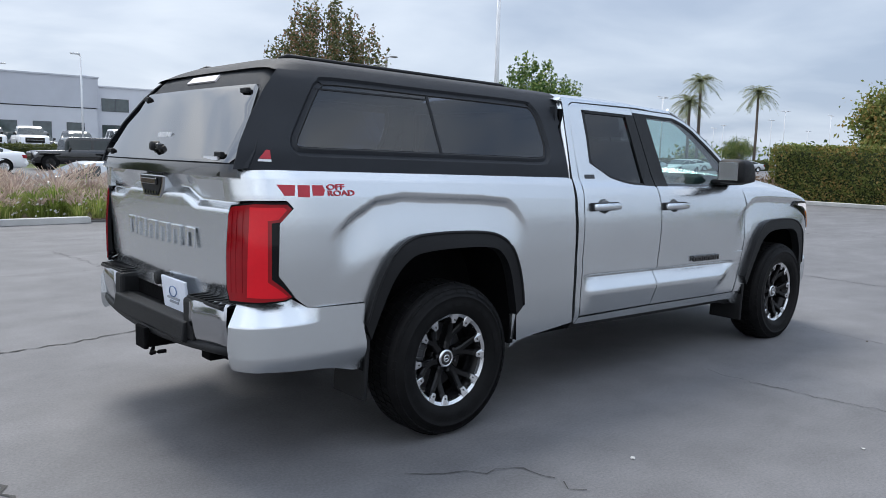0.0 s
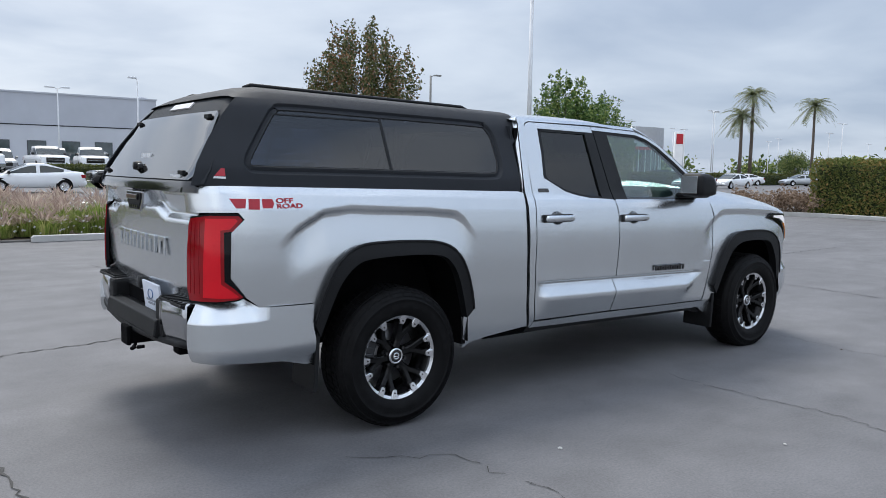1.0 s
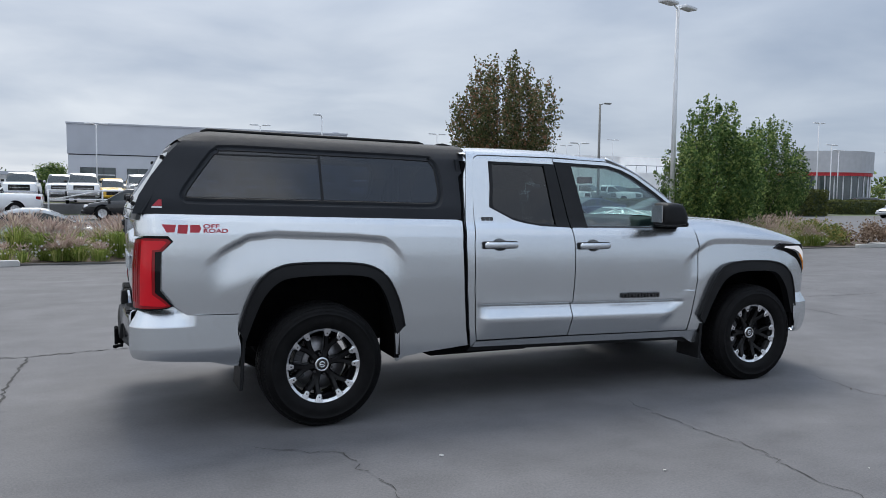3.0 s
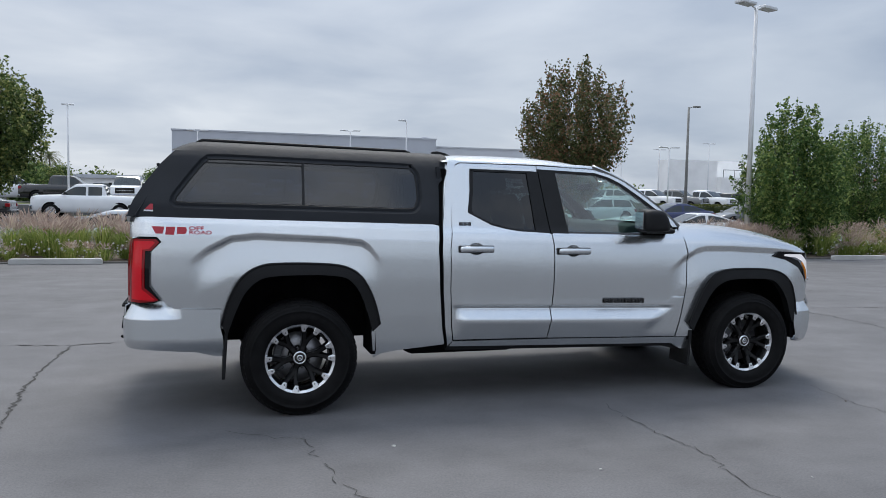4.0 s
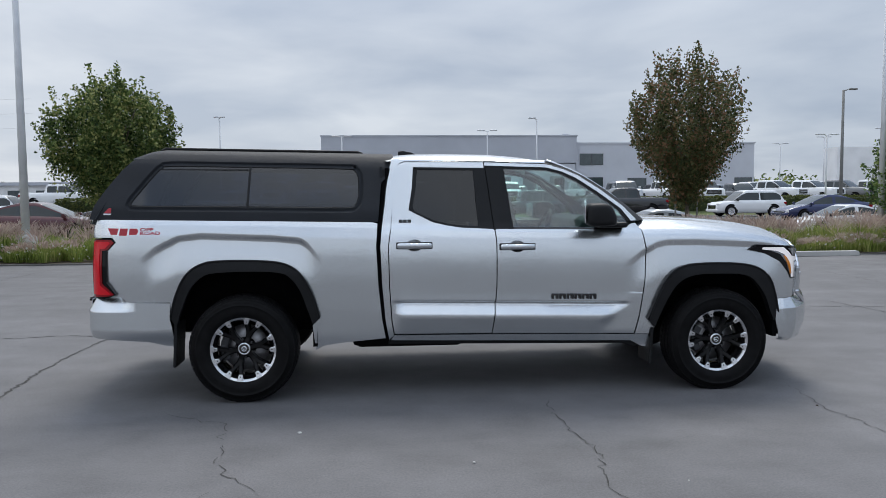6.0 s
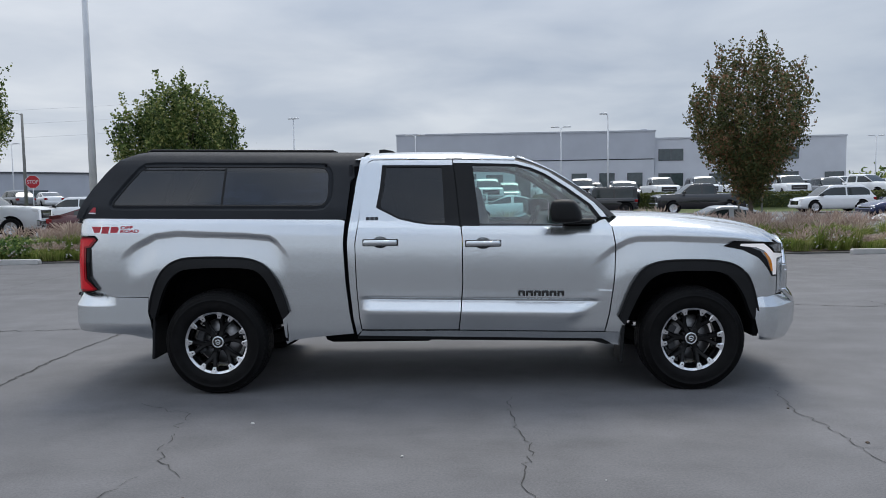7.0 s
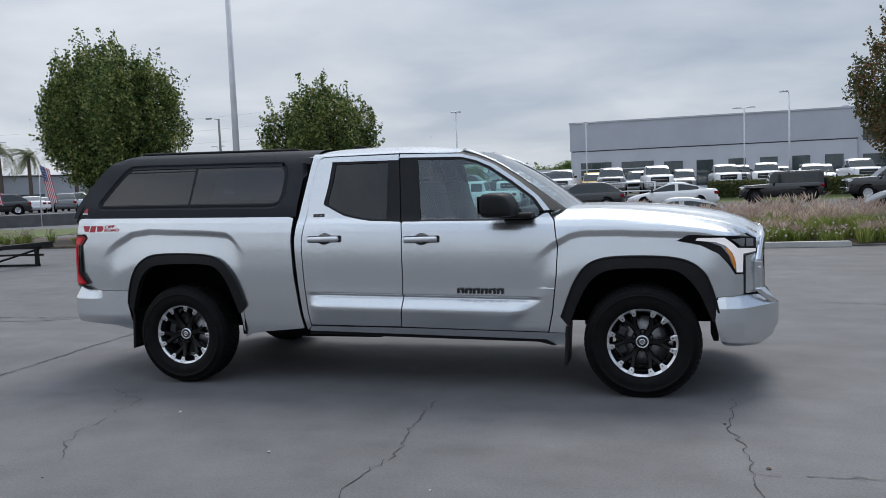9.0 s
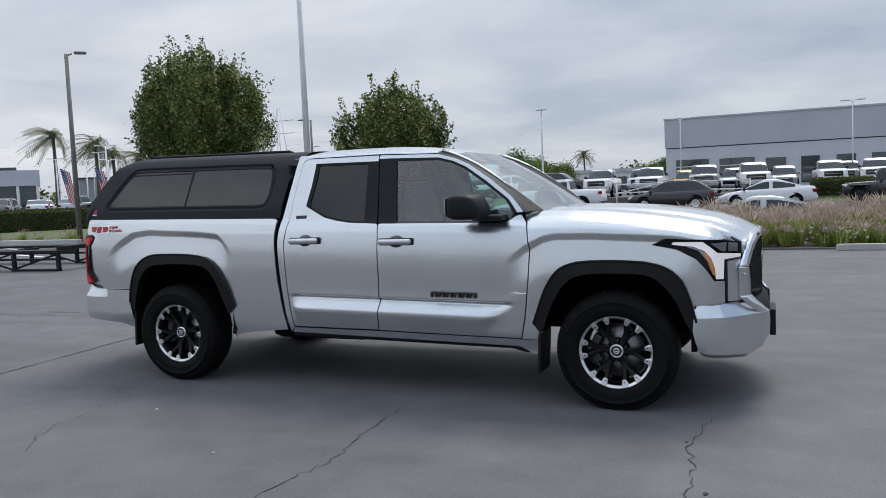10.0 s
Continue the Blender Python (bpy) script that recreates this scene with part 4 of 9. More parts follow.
# door handles, mirrors, badges
for s in (1, -1):
    for x0, x1, zc in ((1.165, 1.430, 1.170), (1.960, 2.228, 1.153)):
        ym = -0.968
        bm = bmesh.new()
        # black plate paints the shadow gap round the handle bar
        handle_shade = box_bm((x0 - 0.006, -0.990, zc - 0.026), (x1 + 0.006, -0.962, zc + 0.027), 0.008)
        add_box(bm, (x0, -1.018, zc - 0.020), (x1, -0.988, zc + 0.022), 0.0135)
        add_box(bm, (x0 + 0.004, -1.0, zc - 0.014), (x0 + 0.030, -0.955, zc + 0.016), 0.004)
        add_box(bm, (x1 - 0.030, -1.0, zc - 0.014), (x1 - 0.004, -0.955, zc + 0.016), 0.004)
        if s < 0:
            for v in bm.verts:
                v.co.y = -v.co.y
            bmesh.ops.reverse_faces(bm, faces=bm.faces[:])
            for v in handle_shade.verts:
                v.co.y = -v.co.y
            bmesh.ops.reverse_faces(handle_shade, faces=handle_shade.faces[:])
        handle = part("door_handle", bm, SILVER, truck, "silver pull handle")
        part("handle_shade", handle_shade, BLACK_PLASTIC, handle, "black plate painting the shadow gap behind the handle", smooth=False)
    # mirror
    bm = bmesh.new()
    ring = [(2.605, 1.335), (2.60, 1.40), (2.612, 1.463), (2.65, 1.483), (2.76, 1.482), (2.81, 1.455), (2.845, 1.39), (2.85, 1.335), (2.83, 1.312), (2.70, 1.306), (2.63, 1.312)]
    rows = []
    for d, k in ((0.0, 0.90), (0.02, 1.0), (0.10, 1.0), (0.17, 0.97), (0.205, 0.85), (0.215, 0.6)):
        rows.append([(2.72 + (x - 2.725) * k * 0.95 + 0.18 * (0.1 - d), s * -(0.98 + d), 1.395 + (z - 1.395) * k) for x, z in spline(ring, 3, True)])
    bm = grid_sheet(rows, True)
    bm.faces.new([v for v in list(bm.verts)[-len(rows[-1]):]])
    bmesh.ops.recalc_face_normals(bm, faces=bm.faces[:])
    mirror = part("door_mirror", bm, BLACK_PLASTIC, truck, "large black door mirror")
    bm = bmesh.new()
    add_box(bm, (2.72, -1.04 if s > 0 else 0.87, 1.292), (2.95, -0.87 if s > 0 else 1.04, 1.334), 0.018)
    part("mirror_arm", bm, BLACK_PLASTIC, mirror, smooth=False)
    bm = bmesh.new()
    add_box(bm, (2.590, -1.165 if s > 0 else 1.002, 1.334), (2.596, -1.002 if s > 0 else 1.165, 1.462), 0.001)
    for v in bm.verts:
        v.co.x += 0.18 * (1.08 - abs(v.co.y))
    part("mirror_glass", bm, CHROME, mirror, "mirror glass", smooth=False)
    # model lettering on the doors, as plain dark blocks
    for k in range(6):
        x0 = 2.362 + k * 0.0605
        bm = bmesh.new()
        add_box(bm, (x0, s * -0.985 - 0.006, 0.768 - k * 0.001), (x0 + 0.052, s * -0.985 + 0.006, 0.782 - k * 0.001), 0.003)
        add_box(bm, (x0, s * -0.985 - 0.006, 0.742 - k * 0.001), (x0 + 0.016, s * -0.985 + 0.006, 0.772 - k * 0.001), 0.003)
        add_box(bm, (x0 + 0.034, s * -0.985 - 0.006, 0.742 - k * 0.001), (x0 + 0.052, s * -0.985 + 0.006, 0.772 - k * 0.001), 0.003)
        part("badge_block", bm, GLOSS_BLACK, truck, smooth=False)
    for k in range(3):
        bm, nn = sheet([(1.182 + k * 0.033, 1.343), (1.211 + k * 0.033, 1.343), (1.211 + k * 0.033, 1.368), (1.182 + k * 0.033, 1.368)], outward(door_pos, 0.003), step=0.1, rim=0.003)
        if s < 0:
            bm, nn = mirrored(bm, nn)
        part("badge_block", bm, GLOSS_BLACK, truck, normals=nn)
    # bed-side decal: red blocks for the brand, the words beside it
    for poly in ([(-0.953, 1.278), (-0.98, 1.326), (-0.898, 1.324), (-0.908, 1.278)], [(-0.892, 1.272), (-0.886, 1.324), (-0.828, 1.323), (-0.836, 1.270)], [(-0.818, 1.277), (-0.816, 1.323), (-0.762, 1.322), (-0.752, 1.300), (-0.765, 1.276)]):
        bm, nn = sheet(poly, outward(bed_pos, 0.002), step=0.2, rim=0.0015)
        if s < 0:
            bm, nn = mirrored(bm, nn)
        part("decal_block", bm, DECAL_RED, truck, "dark red decal", normals=nn)
for word, x0, z0 in (("OFF", -0.742, 1.303), ("ROAD", -0.742, 1.275)):
    cu = bpy.data.curves.new("text", "FONT")
    cu.body, cu.size, cu.extrude, cu.offset = word, 0.034, 0.0008, 0.0006
    tmp = new("text", cu)
    dg = bpy.context.evaluated_depsgraph_get()
    me = bpy.data.meshes.new_from_object(tmp.evaluated_get(dg))
    bpy.data.objects.remove(tmp)
    w = max(v.co.x for v in me.vertices)
    k = (0.098 if word == "OFF" else 0.148) / w
    for v in me.vertices:
        X, Z, D = x0 + v.co.x * k, z0 + v.co.y - 0.0 * v.co.x, v.co.z
        v.co = (X, bed_pos(X, Z)[1] - 0.003 - D, Z)
    me.materials.append(DECAL_RED)
    ob = new("decal_word", me)
    ob.parent = truck

# head lamps
def face_pos(x, z):
    """The wing's surface carried on flat below the bonnet's roll."""
    a, b, _ = wing_pos(x, min(z, 0.90))
    return (a, b + 0.012 * smooth01((z - 0.90) / 0.22), z)


HL = [(3.950, 1.104), (4.03, 1.137), (4.25, 1.131), (4.45, 1.119), (4.60, 1.101), (4.60, 0.992), (4.455, 0.988), (4.428, 0.98), (4.424, 0.862), (4.338, 0.868), (4.288, 0.938), (4.222, 1.011), (4.10, 1.073)]
hls = both("head_lamp", HL, outward(face_pos, -0.002), DARK_LENS, label="head lamp with a pale band and amber edge", step=0.03, rim=0.03)
for s, lamp in ((1, hls[0]), (-1, hls[1])):
    for name, poly, mm, lab, d in (("light_guide", [(4.075, 1.104), (4.080, 1.118), (4.26, 1.116), (4.36, 1.042), (4.59, 1.022), (4.59, 0.998), (4.43, 0.992), (4.415, 0.975), (4.416, 0.872), (4.350, 0.876), (4.308, 0.940), (4.290, 0.995), (4.235, 1.062), (4.15, 1.092)], LAMP_INNER, "grey light guide", 0.003),
                                   ("light_band", [(4.070, 1.104), (4.080, 1.120), (4.262, 1.118), (4.365, 1.044), (4.59, 1.026), (4.59, 1.006), (4.425, 1.000), (4.418, 0.872), (4.352, 0.876), (4.345, 0.945), (4.318, 1.010), (4.270, 1.062), (4.200, 1.090)], DAY_LIGHT, "lit white daytime running light", 0.006),
                                   ("side_marker", [(4.262, 1.052), (4.285, 1.044), (4.330, 0.985), (4.346, 0.905), (4.328, 0.905), (4.304, 0.975)], AMBER, "amber side marker", 0.009),
                                   ("reflector", [(4.31, 1.106), (4.45, 1.108), (4.44, 1.050), (4.40, 1.052)], LAMP_INNER, "grey lamp reflector", 0.0012),
                                   ("reflector", [(4.465, 1.107), (4.56, 1.096), (4.56, 1.044), (4.465, 1.048)], LAMP_INNER, "grey lamp reflector", 0.0012)):
        bm, nn = sheet(poly, outward(face_pos, d), step=0.03, rim=0.004)
        if s < 0:
            bm, nn = mirrored(bm, nn)
        part(name, bm, mm, lamp, lab, normals=nn)

# front end: grille, surround, bumper
def nose_x(y):
    return 4.600 - 0.115 * (abs(y) / 0.70) ** 2.2


def strip(name, outer, inner, material, label, thick=0.02):
    """A folded band between two lines of points, on both sides of the nose."""
    for s in (1, -1):
        rows = [[(x, s * y, z) for x, y, z in spline(q, 5)] for q in (outer, [tuple((a + b) / 2 + (0.006 if k == 0 else 0) for k, (a, b) in enumerate(zip(p, r))) for p, r in zip(outer, inner)], inner)]
        bm = grid_sheet(rows)
        bmesh.ops.recalc_face_normals(bm, faces=bm.faces[:])
        if sum(f.normal.x for f in bm.faces) < 0:
            bmesh.ops.reverse_faces(bm, faces=bm.faces[:])
        bmesh.ops.solidify(bm, geom=bm.faces[:], thickness=thick)
        part(name, bm, material, truck, label)


strip("grille_surround", [(4.480, -0.765, 0.945), (4.505, -0.68, 1.035), (4.535, -0.56, 1.112), (4.560, -0.42, 1.150), (4.585, -0.20, 1.158), (4.592, 0.0, 1.160)],
      [(4.530, -0.700, 0.935), (4.552, -0.61, 1.020), (4.575, -0.49, 1.082), (4.595, -0.36, 1.108), (4.612, -0.18, 1.112), (4.617, 0.0, 1.114)], CHROME, "bright silver grille surround")
strip("grille_cheek", [(4.478, -0.764, 0.942), (4.476, -0.750, 0.85), (4.473, -0.736, 0.735)], [(4.532, -0.700, 0.932), (4.540, -0.688, 0.84), (4.542, -0.674, 0.735)], SILVER, "silver panel at the grille")
strip("bumper_bar", [(4.478, -0.742, 0.742), (4.555, -0.700, 0.665), (4.628, -0.605, 0.598)], [(4.545, -0.675, 0.748), (4.600, -0.640, 0.685), (4.650, -0.570, 0.625)], CHROME, "bright bumper bar")
for s in (1, -1):
    part("emblem_block", box_bm((4.496, min(s * 0.705, s * 0.745), 0.872), (4.516, max(s * 0.705, s * 0.745), 0.900), 0.006), CHROME, truck, "small chrome emblem block", smooth=False)
bm = grid_sheet([[(nose_x(y) - 0.015 - (0.05 if z > 1.12 else 0), y, z) for y in np.linspace(-0.70, 0.70, 17)] for z in (1.135, 1.10, 0.95, 0.8, 0.68, 0.60)])
bmesh.ops.recalc_face_normals(bm, faces=bm.faces[:])
grille = part("grille", bm, BLACK_PLASTIC, truck, "black honeycomb grille")
bm = bmesh.new()
for i in range(9):
    for j in range(22):
        y = -0.66 + j * 0.063 + (0.031 if i % 2 else 0)
        z = 0.68 + i * 0.052
        if abs(y) < (0.66 if z < 0.98 else 0.60 if z < 1.05 else 0.50):
            add_box(bm, (nose_x(y) - 0.012, y - 0.024, z - 0.018), (nose_x(y) + 0.006, y + 0.024, z - 0.008))
            add_box(bm, (nose_x(y) - 0.012, y - 0.026, z - 0.012), (nose_x(y) + 0.006, y - 0.018, z + 0.030))
part("honeycomb", bm, GLOSS_BLACK, grille, smooth=False)
bm = bmesh.new()
add_lathe(bm, [(0.085, 0.0), (0.10, 0.012), (0.115, 0.0)], 32)
for v in bm.verts:
    v.co = Vector((4.600 + v.co.y, v.co.x, 0.93 + v.co.z * 0.7))
part("round_badge", bm, CHROME, grille, "plain oval badge ring")


# faceted bumper corners
PLAN_F = [(4.20, -0.955), (4.27, -0.955), (4.385, -0.912), (4.47, -0.815), (4.556, -0.712), (4.635, -0.604), (4.655, -0.55)]
for s in (1, -1):
    rows = []
    for z, d, rear in ((0.716, 0.13, 0.02), (0.716, 0.062, 0.005), (0.700, 0.048, 0.0), (0.626, 0.0, 0.0), (0.540, -0.002, -0.008), (0.462, 0.004, 0.010), (0.400, 0.035, 0.030), (0.375, 0.075, 0.045), (0.375, 0.14, 0.05)):
        row = []
        for k, (x, y) in enumerate(PLAN_F):
            side = 1 - smooth01((k - 0.5) / 2.0)
            nx, ny = 0.8 - 0.75 * side, -0.6 - 0.4 * side
            dd = d * (1 - 0.35 * side)
            drop = (-0.012 * min(k, 4) + 0.035 * max(0, k - 4)) * smooth01((0.47 - z) / 0.08)
            row.append((x - nx * dd + (rear if k == 0 else 0), s * (y - ny * dd), z + drop - (0.012 * (k - 2) if z > 0.69 and k > 2 else 0)))
        rows.append(row)
    bm = grid_sheet(rows)
    bmesh.ops.recalc_face_normals(bm, faces=bm.faces[:])
    if sum(f.normal.x for f in bm.faces) < 0:
        bmesh.ops.reverse_faces(bm, faces=bm.faces[:])
    for e in bm.edges:
        if len(e.link_faces) == 2 and e.calc_face_angle() > 0.33:
            e.smooth = False
    part("front_bumper", bm, SILVER, truck, "silver faceted bumper corner")
bm = grid_sheet([[(nose_x(y) + d, y, z) for y in np.linspace(-0.62, 0.62, 15)] for z, d in ((0.70, 0.0), (0.655, 0.045), (0.60, 0.055), (0.50, 0.058), (0.42, 0.03), (0.375, -0.04))])
bmesh.ops.recalc_face_normals(bm, faces=bm.faces[:])
part("lower_grille", bm, BLACK_PLASTIC, truck, "black lower bumper grille")
part("plate_bracket", box_bm((4.652, -0.17, 0.385), (4.694, 0.17, 0.572), 0.006), BLACK_PLASTIC, truck, "black plate bracket", smooth=False)

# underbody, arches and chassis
# filler boxes added inside the body; low sills and floor block sky light
for name, lo, hi in (("sill_filler", (0.60, -0.86, 0.44), (3.10, -0.62, 0.95)), ("sill_filler", (0.60, 0.62, 0.40), (3.10, 0.90, 0.95)), ("floor_filler", (-1.05, -0.60, 0.48), (4.30, 0.60, 1.02)),
                     ("rear_filler", (-1.06, -0.80, 0.62), (-0.56, 0.80, 1.0)), ("bed_floor", (-1.05, -0.86, 1.20), (1.02, 0.86, 1.33)), ("front_filler", (4.18, -0.70, 0.60), (4.36, 0.70, 1.08)), ("bay_filler", (3.10, -0.70, 1.02), (4.15, 0.70, 1.15))):
    part(name, box_bm(lo, hi), DARK_VOID, truck, "dark filler box inside the body", smooth=False)
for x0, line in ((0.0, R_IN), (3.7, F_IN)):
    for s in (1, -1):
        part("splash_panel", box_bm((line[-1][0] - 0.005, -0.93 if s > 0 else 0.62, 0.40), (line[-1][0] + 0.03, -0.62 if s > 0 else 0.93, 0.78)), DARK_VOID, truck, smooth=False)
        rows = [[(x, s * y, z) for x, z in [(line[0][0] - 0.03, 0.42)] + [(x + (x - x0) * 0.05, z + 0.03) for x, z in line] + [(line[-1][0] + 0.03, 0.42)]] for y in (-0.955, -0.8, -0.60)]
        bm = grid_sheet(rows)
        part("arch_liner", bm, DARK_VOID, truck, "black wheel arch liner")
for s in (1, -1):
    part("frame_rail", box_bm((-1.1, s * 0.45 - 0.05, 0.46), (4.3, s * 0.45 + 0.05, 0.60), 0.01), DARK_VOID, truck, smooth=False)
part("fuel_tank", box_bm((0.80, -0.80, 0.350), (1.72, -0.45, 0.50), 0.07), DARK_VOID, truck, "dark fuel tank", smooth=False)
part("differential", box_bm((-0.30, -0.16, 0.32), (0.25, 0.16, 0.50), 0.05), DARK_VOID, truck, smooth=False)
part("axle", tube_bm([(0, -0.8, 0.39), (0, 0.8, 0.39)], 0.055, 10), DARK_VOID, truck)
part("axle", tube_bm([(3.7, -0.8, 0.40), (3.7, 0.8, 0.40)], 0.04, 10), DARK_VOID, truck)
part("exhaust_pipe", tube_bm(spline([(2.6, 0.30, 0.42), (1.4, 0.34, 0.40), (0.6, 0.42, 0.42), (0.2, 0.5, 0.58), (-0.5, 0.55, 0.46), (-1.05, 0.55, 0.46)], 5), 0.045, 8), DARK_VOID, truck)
for s in (1, -1):
    for x, z0, z1, lean in ((-0.50, 0.27, 0.60, -0.01), (3.175, 0.21, 0.50, -0.03)):
        bm = box_bm((x - 0.012, -0.965 if s > 0 else 0.70, z0), (x + 0.012, -0.70 if s > 0 else 0.965, z1), 0.006)
        for v in bm.verts:
            v.co.x += (z1 - v.co.z) * -0.06
        part("mud_flap", bm, BLACK_PLASTIC, truck, "black rubber mud flap", smooth=False)

# cab interior
bm = bmesh.new()
add_box(bm, (1.12, -0.80, 0.90), (3.15, 0.80, 0.98))
add_box(bm, (1.10, -0.80, 0.95), (1.16, 0.80, 1.32))
part("cabin_floor", bm, DARK_VOID, truck, smooth=False)
bm = prism([(2.70, 1.0), (2.60, 1.25), (2.66, 1.345), (2.82, 1.365), (3.08, 1.345), (3.14, 1.25), (3.14, 1.0)], -0.80, 0.80, 0.02)
part("dashboard", bm, SEAT_FABRIC, truck, "dark dashboard", smooth=False)
for y in (-0.42, 0.42):
    for x0 in (2.02, 1.24):
        w = 0.26 if x0 > 2 else 0.34
        bm = bmesh.new()
        add_box(bm, (x0 + 0.06, y - w, 0.98), (x0 + 0.56, y + w, 1.12), 0.05)
        m = Matrix.Translation((x0 + 0.10, y, 1.08)) @ Matrix.Rotation(radians(-14), 4, "Y")
        add_box(bm, (-0.06, -w + 0.02, 0.0), (0.09, w - 0.02, 0.52), 0.05, m)
        seat = part("seat", bm, SEAT_FABRIC, truck, "dark fabric seat")
        bm = bmesh.new()
        add_box(bm, (-0.05, -0.13, 0.56), (0.05, 0.13, 0.72), 0.04, m)
        add_tube(bm, [m @ Vector((0, -0.06, 0.48)), m @ Vector((0, -0.06, 0.6))], 0.008, 6)
        add_tube(bm, [m @ Vector((0, 0.06, 0.48)), m @ Vector((0, 0.06, 0.6))], 0.008, 6)
        part("headrest", bm, SEAT_FABRIC, seat)
bm = bmesh.new()
pts = [(0.185 * math.cos(a), 0.185 * math.sin(a), 0) for a in np.linspace(0, math.tau, 33)]
m = Matrix.Translation((2.58, 0.42, 1.235)) @ Matrix.Rotation(radians(-65), 4, "Y")
add_tube(bm, [m @ Vector(p) for p in pts], 0.016, 8)
for a in (0.0, 2.1, 4.2):
    add_tube(bm, [m @ Vector((0, 0, -0.02)), m @ Vector((0.18 * math.cos(a), 0.18 * math.sin(a), 0))], 0.016, 6)
add_tube(bm, [m @ Vector((0, 0, 0)), m @ Vector((0, 0, -0.25))], 0.04, 8)
part("steering_wheel", bm, BLACK_PLASTIC, truck, "black steering wheel")
part("rear_view_mirror", box_bm((2.63, -0.11, 1.64), (2.66, 0.11, 1.70), 0.01), BLACK_PLASTIC, truck, smooth=False)
bm = grid_sheet([[(x, y, float(np.interp(x, [1.12, 1.6, 2.2, 2.42], [1.80, 1.835, 1.815, 1.785]))) for y in (-0.66, -0.3, 0, 0.3, 0.66)] for x in (1.12, 1.6, 2.2, 2.42)])
part("headlining", bm, surf("headlining", (0.45, 0.45, 0.43), 0.9, 0, 0.05, 9), truck)


